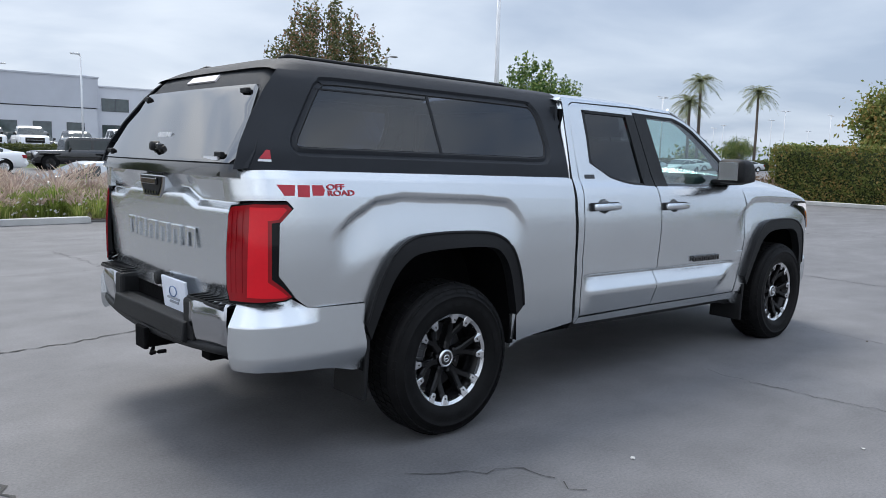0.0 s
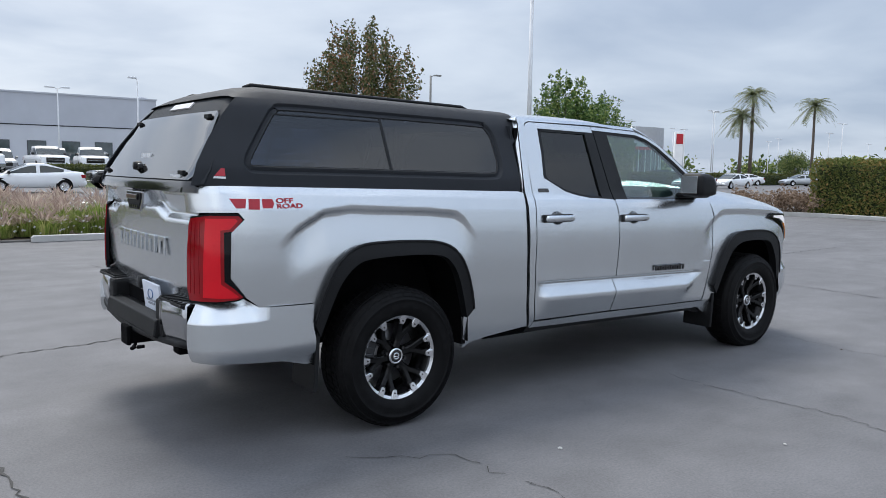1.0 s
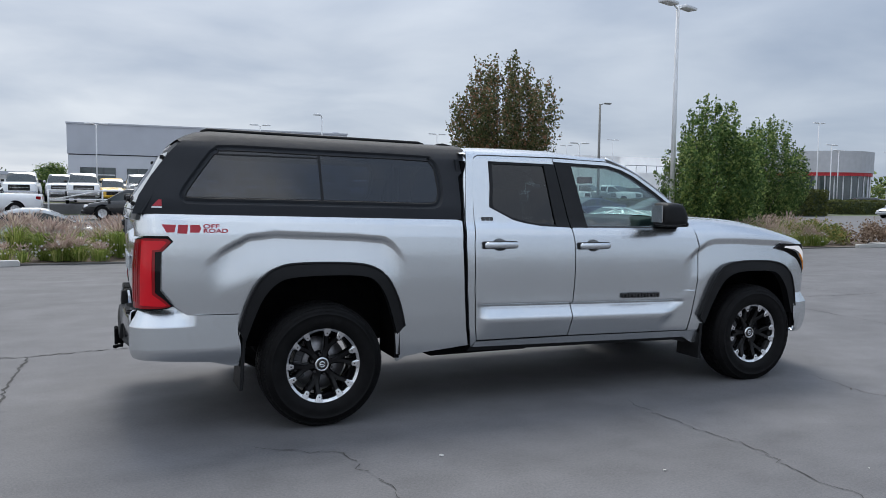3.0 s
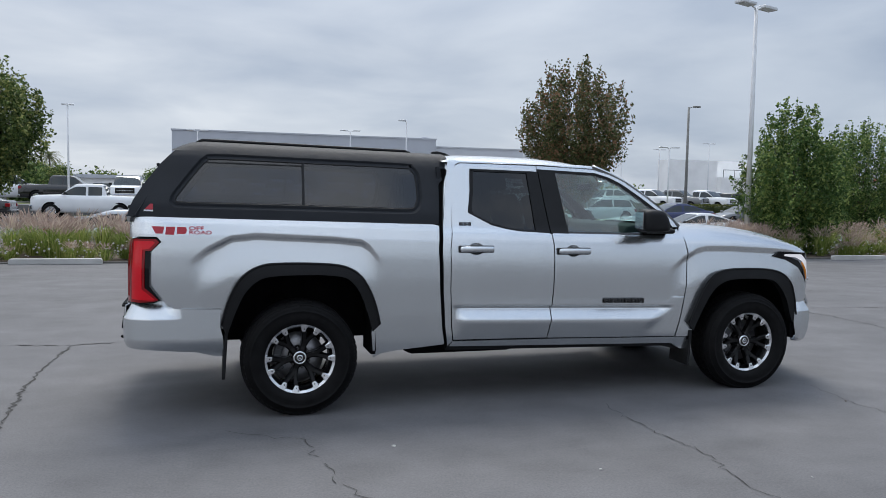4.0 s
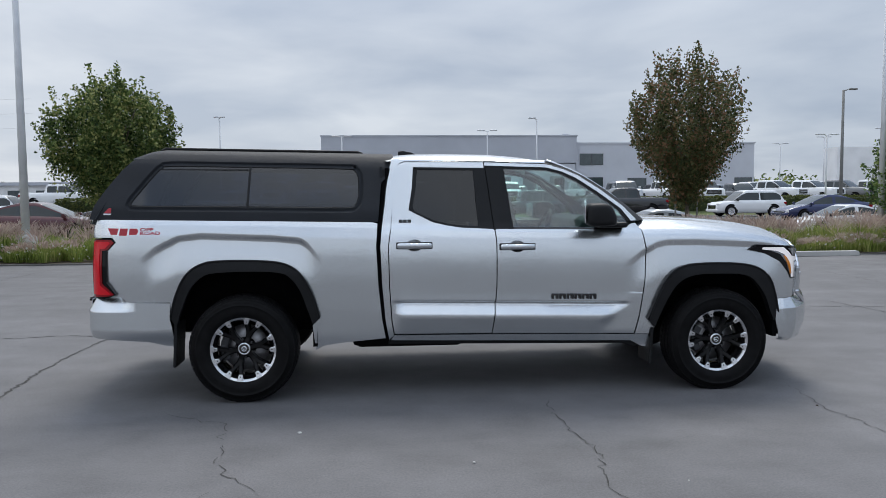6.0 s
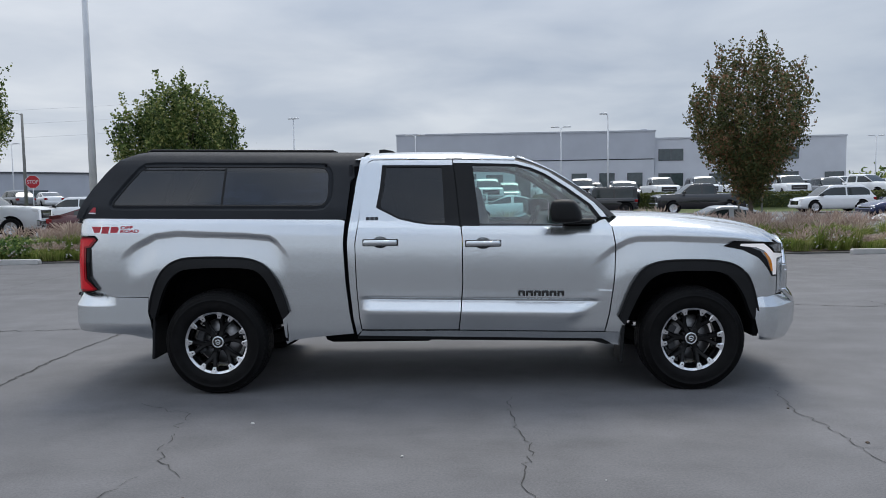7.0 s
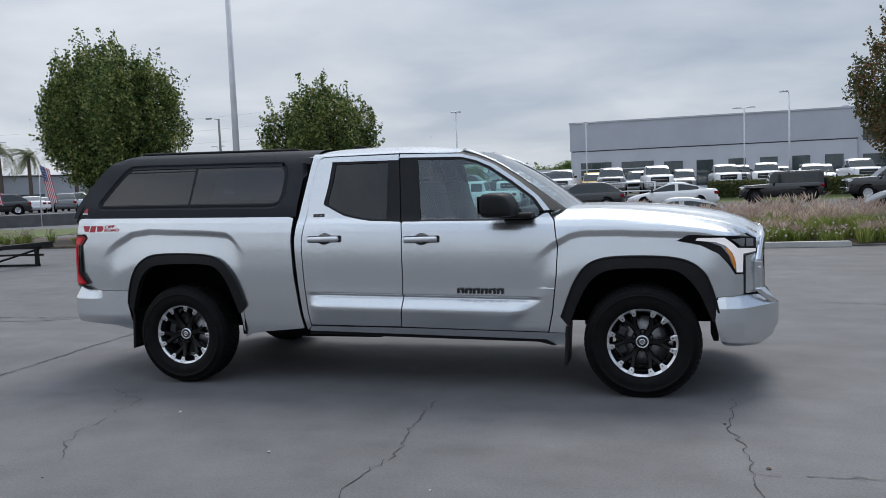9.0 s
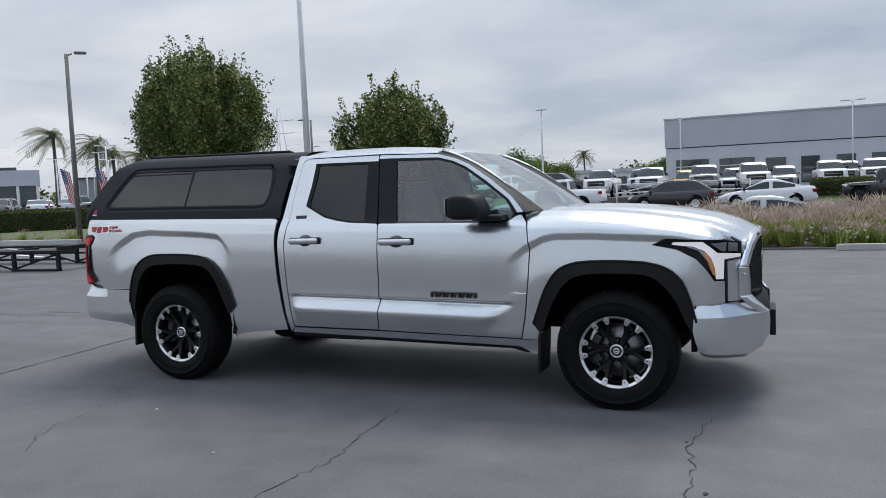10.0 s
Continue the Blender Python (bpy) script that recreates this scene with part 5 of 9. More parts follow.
# wheels
def build_wheel(centre, s, turn):
    """One wheel, its face towards s (-1: the right side), its spokes turned by so many degrees."""
    R, W = 0.408, 0.133
    prof = [(0.245, -W + 0.02), (0.262, -W + 0.004), (0.285, -W - 0.004), (0.318, -W - 0.008), (0.336, -W - 0.007), (0.339, -W - 0.010), (0.343, -W - 0.010), (0.346, -W - 0.006), (0.372, -W + 0.006), (0.392, -W + 0.024), (0.402, -W + 0.045)]
    full = [(r, a) for r, a in prof] + [(0.404, 0.0)] + [(r, -a) for r, a in prof[::-1]]
    bm = bmesh.new()
    add_lathe(bm, full, 96)
    tyre_bm = bm
    bm = tread_bm = bmesh.new()
    # tread blocks in five staggered rows
    N = 60
    for row, (a0, a1) in enumerate(((-0.128, -0.088), (-0.080, -0.034), (-0.026, 0.026), (0.034, 0.080), (0.088, 0.128))):
        for k in range(N):
            th = (k + 0.5 * (row % 2)) * math.tau / N
            half = math.tau / N * 0.39
            r1 = R - (0.010 if row in (0, 4) else 0.0)
            vs_ = []
            for rr in (0.392, r1):
                for aa, sk in ((a0, 0.010), (a1, -0.010)):
                    for t_ in (th - half, th + half):
                        t2 = t_ + (sk if row not in (0, 4) else 0)
                        rq = rr - (0.014 if (row == 0 and aa == a0) or (row == 4 and aa == a1) else 0)
                        vs_.append(bm.verts.new((rq * math.cos(t2), aa, rq * math.sin(t2))))
            for q in ((4, 5, 7, 6), (0, 1, 5, 4), (2, 6, 7, 3), (0, 4, 6, 2), (1, 3, 7, 5)):
                bm.faces.new([vs_[i] for i in q])
    # shoulder lugs and raised sidewall marks
    for sd in (-1, 1):
        for k in range(N // 2):
            th = k * math.tau / (N // 2)
            q = []
            for rr, aa in ((0.362, W - 0.002), (0.390, W - 0.018)):
                for t_ in (th - 0.085, th + 0.085):
                    q.append(bm.verts.new((rr * math.cos(t_), sd * (aa + 0.006), rr * math.sin(t_))))
            bm.faces.new((q[0], q[1], q[3], q[2]))
        for k in range(26):
            if k % 13 > 7:
                continue
            th = k * math.tau / 26
            q = [bm.verts.new((rr * math.cos(t_), sd * (W + 0.0085), rr * math.sin(t_))) for rr, t_ in ((0.292, th), (0.292, th + 0.16), (0.318, th + 0.15), (0.318, th + 0.01))]
            bm.faces.new(q)
    for q_ in (tyre_bm, tread_bm):
        bmesh.ops.recalc_face_normals(q_, faces=q_.faces[:])
    M = Matrix.Translation(centre) @ (Matrix.Identity(4) if s < 0 else Matrix.Rotation(math.pi, 4, "Z"))
    # rim: barrel and black face
    bm = bmesh.new()
    add_lathe(bm, [(0.244, -0.100), (0.236, -0.085), (0.214, -0.060), (0.208, 0.0), (0.214, 0.10), (0.240, 0.12)], 64)
    add_lathe(bm, [(0.0, -0.036), (0.060, -0.040), (0.075, -0.030), (0.080, 0.02)], 32)
    bmesh.ops.recalc_face_normals(bm, faces=bm.faces[:])
    bmesh.ops.transform(bm, matrix=M, verts=bm.verts[:])
    wheel = part("wheel", bm, WHEEL_BLACK, truck, "black alloy wheel with a bright machined edge")
    for k in range(6):
        th = math.radians(turn + 60 * k)
        # each spoke: one stem at the hub that forks into two arms towards the ring's tabs
        stem = [(0.046, 0.0), (0.085, 0.0), (0.118, 0.0)]
        for line, widths, ys in ((stem, (0.024, 0.021, 0.026), (-0.058, -0.054, -0.058)),
                                 ([(0.105, 0.03), (0.140, 0.10), (0.185, 0.185), (0.205, 0.205), (0.230, 0.212)], (0.017, 0.017, 0.017, 0.021, 0.022), (-0.057, -0.064, -0.080, -0.096, -0.101)),
                                 ([(0.105, -0.03), (0.140, -0.10), (0.185, -0.185), (0.205, -0.205), (0.230, -0.212)], (0.017, 0.017, 0.017, 0.021, 0.022), (-0.057, -0.064, -0.080, -0.096, -0.101))):
            bm = bmesh.new()
            pts = [Vector((r * math.cos(th + a), 0, r * math.sin(th + a))) for r, a in line]
            secs = []
            for i, (c, wd, y) in enumerate(zip(pts, widths, ys)):
                d = (pts[min(i + 1, len(pts) - 1)] - pts[max(i - 1, 0)]).normalized()
                n_ = Vector((-d.z, 0, d.x))
                secs.append([bm.verts.new(c + n_ * q + Vector((0, yy, 0))) for q, yy in ((-wd * 1.1, y + 0.05), (-wd, y + 0.008), (-wd * 0.62, y), (wd * 0.62, y), (wd, y + 0.008), (wd * 1.1, y + 0.05))])
            for q, w2 in zip(secs, secs[1:]):
                for i in range(6):
                    bm.faces.new((q[i], q[(i + 1) % 6], w2[(i + 1) % 6], w2[i]))
            bm.faces.new(secs[0])
            bm.faces.new(secs[-1][::-1])
            bmesh.ops.recalc_face_normals(bm, faces=bm.faces[:])
            bmesh.ops.transform(bm, matrix=M, verts=bm.verts[:])
            part("spoke", bm, WHEEL_BLACK, wheel, smooth=False)
    bmesh.ops.transform(tyre_bm, matrix=M, verts=tyre_bm.verts[:])
    part("tyre", tyre_bm, RUBBER, wheel, "black all-terrain tyre")
    bmesh.ops.transform(tread_bm, matrix=M, verts=tread_bm.verts[:])
    tagged(part("tread", tread_bm, RUBBER, wheel, "chunky black tread blocks", smooth=False), kind="stuff")
    # bright ring with twelve tabs
    bm = bmesh.new()
    n = 216
    inner = []
    for k in range(n):
        a = k * math.tau / n
        ph = ((a - math.radians(turn) + math.tau / 12) % (math.tau / 6)) / (math.tau / 6)
        tab = max(0.0, min(1.0, (0.098 - min(abs(ph - 0.30), abs(ph - 0.70))) / 0.035))
        inner.append(0.2290 - 0.036 * tab)
    loops = []
    for kind in range(4):
        loop = []
        for k in range(n):
            a = k * math.tau / n
            r, y = ((0.2475, -0.100), (0.2455, -0.108), (inner[k], -0.098), (inner[k], -0.080))[kind]
            loop.append(bm.verts.new((r * math.cos(a), y, r * math.sin(a))))
        loops.append(loop)
    for q, w2 in zip(loops, loops[1:]):
        for k in range(n):
            bm.faces.new((q[k], q[(k + 1) % n], w2[(k + 1) % n], w2[k]))
    bmesh.ops.recalc_face_normals(bm, faces=bm.faces[:])
    bmesh.ops.transform(bm, matrix=M, verts=bm.verts[:])
    part("rim_edge", bm, ALLOY, wheel, "bright machined rim edge", smooth=False)
    bm = bmesh.new()
    for k in range(12):
        a = math.radians(turn + 60 * (k // 2)) + (0.20 if k % 2 else -0.20) * math.tau / 6
        c = Vector((0.211 * math.cos(a), -0.1, 0.211 * math.sin(a)))
        r = bmesh.ops.create_cone(bm, cap_ends=True, segments=8, radius1=0.0060, radius2=0.0045, depth=0.010)
        bmesh.ops.transform(bm, matrix=Matrix.Translation(c) @ Matrix.Rotation(math.pi / 2, 4, "X"), verts=r["verts"])
    bmesh.ops.transform(bm, matrix=M, verts=bm.verts[:])
    tagged(part("rim_bolt", bm, GLOSS_BLACK, wheel, "tiny black rim bolts", smooth=False), kind="stuff")
    bm = bmesh.new()
    add_lathe(bm, [(0.0, -0.072), (0.030, -0.074), (0.040, -0.070), (0.047, -0.040)], 32)
    bmesh.ops.transform(bm, matrix=M, verts=bm.verts[:])
    cap_ = part("centre_cap", bm, GLOSS_BLACK, wheel, "black centre cap with a bright ring")
    bm = bmesh.new()
    add_lathe(bm, [(0.036, -0.073), (0.042, -0.077), (0.048, -0.068)], 32)
    add_lathe(bm, [(0.014, -0.0745), (0.0175, -0.077), (0.021, -0.0745)], 20)
    add_box(bm, (-0.018, -0.078, -0.004), (0.018, -0.074, 0.002))
    bmesh.ops.transform(bm, matrix=M, verts=bm.verts[:])
    # plain ring mark
    part("cap_ring", bm, CHROME, wheel, "bright cap ring")
    bm = bmesh.new()
    for k in range(6):
        a = math.radians(turn + 30 + 60 * k)
        r = bmesh.ops.create_cone(bm, cap_ends=True, segments=6, radius1=0.012, radius2=0.010, depth=0.03)
        bmesh.ops.transform(bm, matrix=Matrix.Translation((0.066 * math.cos(a), -0.056, 0.066 * math.sin(a))) @ Matrix.Rotation(math.pi / 2, 4, "X"), verts=r["verts"])
    bmesh.ops.transform(bm, matrix=M, verts=bm.verts[:])
    tagged(part("wheel_nut", bm, GLOSS_BLACK, wheel, "small black wheel nuts", smooth=False), kind="stuff")
    bm = bmesh.new()
    add_lathe(bm, [(0.06, 0.015), (0.175, 0.012), (0.177, 0.02), (0.175, 0.035), (0.06, 0.035)], 40)
    bmesh.ops.transform(bm, matrix=M, verts=bm.verts[:])
    part("brake_disc", bm, STEEL, wheel, "steel brake disc")
    bm = bmesh.new()
    for a in range(5):
        th = math.radians(150 + a * 14)
        add_box(bm, (-0.03, -0.035, -0.025), (0.03, 0.06, 0.025), 0.01, Matrix.Rotation(-th, 4, "Y") @ Matrix.Translation((0.155, 0, 0)))
    bmesh.ops.transform(bm, matrix=M, verts=bm.verts[:])
    part("brake_caliper", bm, ALLOY_DARK, wheel, "grey brake caliper", smooth=False)
    return wheel


for cx, cy, cz, turn in ((0.0, 0.900, 0.403, 71), (3.70, 0.885, 0.390, 57)):
    build_wheel((cx, -cy, cz), -1, turn)
    build_wheel((cx, cy, cz), 1, turn)

# ---- the camper shell on the bed ----
shell = thing("camper_shell", "textured black camper shell with dark windows over the truck bed", "camper shell", "", TRUCK_POSE)
CAP_SIDE = [(1.30, -0.905), (1.39, -0.892), (1.43, -0.886), (1.46, -0.878), (1.74, -0.745), (1.80, -0.715), (1.85, -0.675), (1.88, -0.62)]


def cap_pos(x, z):
    y = soft_interp(z + 0.018 * x, CAP_SIDE, 0.015)
    if x < -0.70:
        y += 0.05 * ((-0.70 - x) / 0.45) ** 2
    return (x, y, z)


def cap_top(x):
    return 1.900 - 0.030 * (x + 0.43) / 1.5


def cap_rear_x(z):
    return soft_interp(z, [(1.30, -1.166), (1.40, -1.148), (1.77, -0.915), (1.85, -0.845), (1.90, -0.76)], 0.02)


CW_OUT = spline([(-0.77, 1.448), (-0.852, 1.462), (-0.868, 1.52), (-0.80, 1.625), (-0.70, 1.757), (-0.65, 1.806), (-0.56, 1.830), (0.0, 1.82), (0.78, 1.803), (0.868, 1.780), (0.910, 1.71), (0.915, 1.60), (0.910, 1.52), (0.872, 1.448), (0.79, 1.424), (0.5, 1.428), (-0.4, 1.443)], 4, True)
outer = [(-1.142, 1.390), (-1.115, 1.47), (-1.03, 1.62), (-0.93, 1.755), (-0.86, 1.83), (-0.84, 1.845), (1.10, 1.808), (1.075, 1.70), (1.03, 1.55), (1.003, 1.352)]
# side skin: the part round the window, in a top and a bottom strip
ci = sorted(range(len(CW_OUT)), key=lambda i: CW_OUT[i][0])
i_l, i_r = ci[0], ci[-1]
ring_a, ring_b = [], []
k = i_l
while True:
    ring_a.append(CW_OUT[k])
    if k == i_r:
        break
    k = (k + 1) % len(CW_OUT)
k = i_r
while True:
    ring_b.append(CW_OUT[k])
    if k == i_l:
        break
    k = (k + 1) % len(CW_OUT)
upper, lower = (ring_a, ring_b) if sum(p[1] for p in ring_a) / len(ring_a) > sum(p[1] for p in ring_b) / len(ring_b) else (ring_b, ring_a)
if upper[0][0] > upper[-1][0]:
    upper = upper[::-1]
if lower[0][0] > lower[-1][0]:
    lower = lower[::-1]
zl, zr = upper[0][1], upper[-1][1]
both("side_skin", [(-1.142, 1.390), (-1.115, 1.47)] + [(-1.103, zl)] + lower + [(1.050, zr), (1.023, 1.352)], cap_pos, CAP_BLACK, shell, step=0.06, rim=0.01, vs=(1.40, 1.43, 1.45))
both("side_skin", [(-1.103, zl), (-1.03, 1.62), (-0.93, 1.755), (-0.86, 1.83), (-0.835, 1.85), (1.146, 1.815), (1.100, 1.70), (1.050, zr)] + upper[::-1], cap_pos, CAP_BLACK, shell, step=0.06, rim=0.01, vs=(1.79, 1.81, 1.83))


def shrink(poly, d):
    """An outline pulled in by d towards its inside."""
    n, out = len(poly), []
    area = sum(poly[i][0] * poly[(i + 1) % n][1] - poly[(i + 1) % n][0] * poly[i][1] for i in range(n))
    sg = 1 if area > 0 else -1
    for i in range(n):
        a, b = poly[i - 1], poly[(i + 1) % n]
        dx, dz = b[0] - a[0], b[1] - a[1]
        q = math.hypot(dx, dz) or 1
        out.append((poly[i][0] - sg * dz / q * d, poly[i][1] + sg * dx / q * d))
    return out


def ring_panel(name, a, b, pos_a, pos_b, material, label=""):
    for s in (1, -1):
        rows = [[pos_a(*p) for p in a], [pos_b(*p) for p in b]]
        rows = [[(x, s * y, z) for x, y, z in r] for r in rows]
        bm = grid_sheet(rows, True)
        bmesh.ops.recalc_face_normals(bm, faces=bm.faces[:])
        if sum(f.normal.y for f in bm.faces) * s > 0:
            bmesh.ops.reverse_faces(bm, faces=bm.faces[:])
        part(name, bm, material, shell, label)


CW_A, CW_B, CW_C = shrink(CW_OUT, 0.016), shrink(CW_OUT, 0.036), shrink(CW_OUT, 0.044)
ring_panel("window_recess", CW_OUT, CW_A, outward(cap_pos, 0.0), outward(cap_pos, -0.017), CAP_BLACK)
ring_panel("window_frame", CW_A, CW_B, outward(cap_pos, -0.017), outward(cap_pos, -0.007), CAP_BLACK)
ring_panel("window_frame", CW_B, CW_C, outward(cap_pos, -0.007), outward(cap_pos, -0.014), BLACK_PLASTIC)
both("side_window", CW_C, outward(cap_pos, -0.012), GLASS_CAP, shell, "dark tinted sliding window", step=0.1, rim=0)
both("window_divider", [(0.022, 1.458), (0.040, 1.458), (0.048, 1.785), (0.030, 1.785)], outward(cap_pos, -0.009), BLACK_PLASTIC, shell, step=0.1, rim=0.004)
both("window_track", [(-0.66, 1.772), (0.03, 1.764), (0.03, 1.757), (-0.66, 1.765)], outward(cap_pos, -0.008), BLACK_PLASTIC, shell, step=0.1, rim=0.003)

# roof of the shell
rows = []
for x in [-0.86, -0.84, -0.80, -0.74, -0.65, -0.5, -0.25, 0, 0.25, 0.5, 0.75, 0.95, 1.06, 1.11, 1.146]:
    zt = cap_top(x) + 0.030
    edge_z = 1.846 - 0.018 * (x + 0.84)
    if x < -0.65:
        zt -= 0.075 * ((-0.65 - x) / 0.21) ** 2
    edge_z = min(edge_z, zt - 0.005)
    hw = -cap_pos(x, edge_z)[1]
    rows.append([(x, kk * hw, edge_z + (zt - edge_z) * (1 - abs(kk) ** 6) ** 0.6) for kk in np.linspace(-1, 1, 41)])
bm = grid_sheet(rows)
bmesh.ops.recalc_face_normals(bm, faces=bm.faces[:])
part("shell_roof", bm, CAP_BLACK, shell)
for s in (1, -1):
    bm = bmesh.new()
    pts = [(-0.70, s * 0.46, cap_top(-0.70) + 0.014), (-0.66, s * 0.46, cap_top(-0.66) + 0.034), (0.0, s * 0.46, cap_top(0.0) + 0.034), (0.86, s * 0.46, cap_top(0.86) + 0.034), (0.90, s * 0.46, cap_top(0.9) + 0.02)]
    add_tube(bm, pts, 0.012, 8)
    part("roof_rail", bm, BLACK_PLASTIC, shell, "black roof rail")


# back of the shell: frame and lifting glass
def back_pos(y, z):
    edge = float(np.interp(z, [1.39, 1.50, 1.755, 1.87], [0.80, 0.775, 0.655, 0.60]))
    return (cap_rear_x(z) + 0.03 * (abs(y) / 0.80) ** 2 + 0.62 * max(0.0, abs(y) - edge) - 0.02, y, z)


def half_at(z):
    return -cap_pos(-0.9, z)[1] - 0.012


HATCH = [(-0.80, 1.415), (0.80, 1.415), (0.815, 1.44), (0.795, 1.50), (0.67, 1.755), (0.645, 1.775), (-0.645, 1.775), (-0.67, 1.755), (-0.795, 1.50), (-0.815, 1.44)]
left_edge = [(-half_at(z), z) for z in (1.845, 1.80, 1.75, 1.65, 1.55, 1.47, 1.395)]
bm, nn = sheet([(0, 1.775), (-0.645, 1.775), (-0.67, 1.755), (-0.795, 1.50), (-0.815, 1.44), (-0.80, 1.415), (0, 1.415), (0, 1.395)] + left_edge[::-1] + [(-0.6, 1.87), (0, 1.885)], back_pos, step=0.06, rim=0.01, flip=True)
b2, n2 = mirrored(bm, nn)
part("back_frame", bm, CAP_BLACK, shell, normals=nn)
part("back_frame", b2, CAP_BLACK, shell, normals=n2)
hatch_bm, nn = sheet(HATCH, lambda y, z: (back_pos(y, z)[0] - 0.012, y, z), step=0.08, rim=0.006, flip=True)
hatch = part("rear_hatch", hatch_bm, GLASS_REAR, shell, "dark frameless glass hatch", normals=nn)
bm, nn = sheet(HATCH, lambda y, z: (back_pos(y, z)[0] + 0.004, y * 1.01, z), step=0.12, rim=0, flip=True)
part("hatch_backing", bm, surf("hatch_tint", (0.02, 0.021, 0.024), 0.3, 0, 0.1, 4), hatch, normals=nn)
for y, z in ((-0.60, 1.745), (0.60, 1.745), (-0.70, 1.45), (0.70, 1.45)):
    x = back_pos(y, z)[0] - 0.016
    bm = box_bm((x - 0.016, y - 0.035, z - 0.012), (x + 0.006, y + 0.035, z + 0.012), 0.005)
    part("hinge" if z > 1.6 else "catch", bm, BLACK_PLASTIC, hatch, smooth=False)
x = back_pos(0, 1.475)[0] - 0.02
bm = bmesh.new()
add_box(bm, (x - 0.022, -0.055, 1.462), (x + 0.01, 0.055, 1.495), 0.008)
knob = bmesh.new()
add_lathe(knob, [(0.0, -0.03), (0.022, -0.03), (0.026, -0.01), (0.026, 0.01)], 20)
for v in knob.verts:
    v.co = Vector((x + v.co.y, v.co.x, 1.48 + v.co.z))
part("lock_knob", knob, BLACK_PLASTIC, hatch, "round black lock knob")
part("hatch_lock", bm, GLOSS_BLACK, hatch, "black turn lock", smooth=False)
# brand marks as plain bars
x = back_pos(0, 1.535)[0] - 0.014
bm = bmesh.new()
for k in range(4):
    add_box(bm, (x - 0.003, -0.075 + k * 0.042, 1.520), (x + 0.008, -0.041 + k * 0.042, 1.552))
part("mark_bar", bm, WHITE_MARK, hatch, "pale brand marking", smooth=False)
x = back_pos(-0.62, 1.435)[0] - 0.014
bm = box_bm((x - 0.003, -0.70, 1.424), (x + 0.008, -0.56, 1.440))
part("mark_bar", bm, WHITE_MARK, hatch, smooth=False)
# lower gloss strip between hatch and tailgate
bm, nn = sheet([(-0.84, 1.353), (0.84, 1.353), (0.835, 1.408), (-0.835, 1.408)], lambda y, z: (back_pos(y, z)[0] - 0.006, y, z), step=0.08, rim=0.02, flip=True)
part("gloss_strip", bm, GLOSS_BLACK, shell, "gloss black strip", normals=nn)
bm, nn = sheet([(-0.17, 1.815), (0.17, 1.815), (0.16, 1.848), (-0.16, 1.848)], lambda y, z: (back_pos(y, z)[0] - 0.010, y, z), step=0.05, rim=0.012, flip=True)
part("brake_light", bm, LAMP_GREY, shell, "clear third brake light", normals=nn)
# small triangular brand mark on the side
for s in (1, -1):
    for poly, mm in (([(-1.028, 1.437), (-0.974, 1.435), (-0.974, 1.474), (-0.992, 1.475)], DECAL_RED), ([(-1.034, 1.425), (-0.973, 1.423), (-0.973, 1.433), (-1.030, 1.435)], WHITE_MARK)):
        bm, nn = sheet(poly, outward(cap_pos, 0.003), step=0.2, rim=0.002)
        if s < 0:
            bm, nn = mirrored(bm, nn)
        part("brand_mark", bm, mm, shell, "small red and white emblem", normals=nn)
# rubber seal that closes the gap between shell, bed and cab
for s in (1, -1):
    rows = []
    for z in np.linspace(0.54, 1.815, 40):
        y0 = door_pos(1.10, min(z, 1.80))[1] + 0.028
        if z > 1.33:
            y0 = max(y0, cap_pos(1.05, z)[1] + 0.020)
        xs = float(np.interp(z, [0.54, 1.352, 1.60, 1.70, 1.815], [0.99, 0.99, 1.020, 1.060, 1.100]))
        xc = float(np.interp(z, [0.54, 1.29, 1.45, 1.60, 1.77, 1.845], [1.12, 1.09, 1.10, 1.12, 1.15, 1.17]))
        rows.append([(xs, s * y0, z), (xc, s * y0, z)])
    bm = grid_sheet(rows)
    bmesh.ops.recalc_face_normals(bm, faces=bm.faces[:])
    bmesh.ops.solidify(bm, geom=bm.faces[:], thickness=0.012)
    part("gap_seal", bm, DARK_VOID, truck, "black rubber gap seal")
# front wall of the shell
bm = bmesh.new()
add_box(bm, (1.03, -0.80, 1.36), (1.05, 0.80, 1.43))
add_box(bm, (1.06, -0.64, 1.76), (1.08, 0.64, 1.835))
for s in (1, -1):
    add_box(bm, (1.04, min(s * 0.62, s * 0.76), 1.42), (1.06, max(s * 0.62, s * 0.76), 1.78))
part("shell_front", bm, CAP_BLACK, shell, smooth=False)


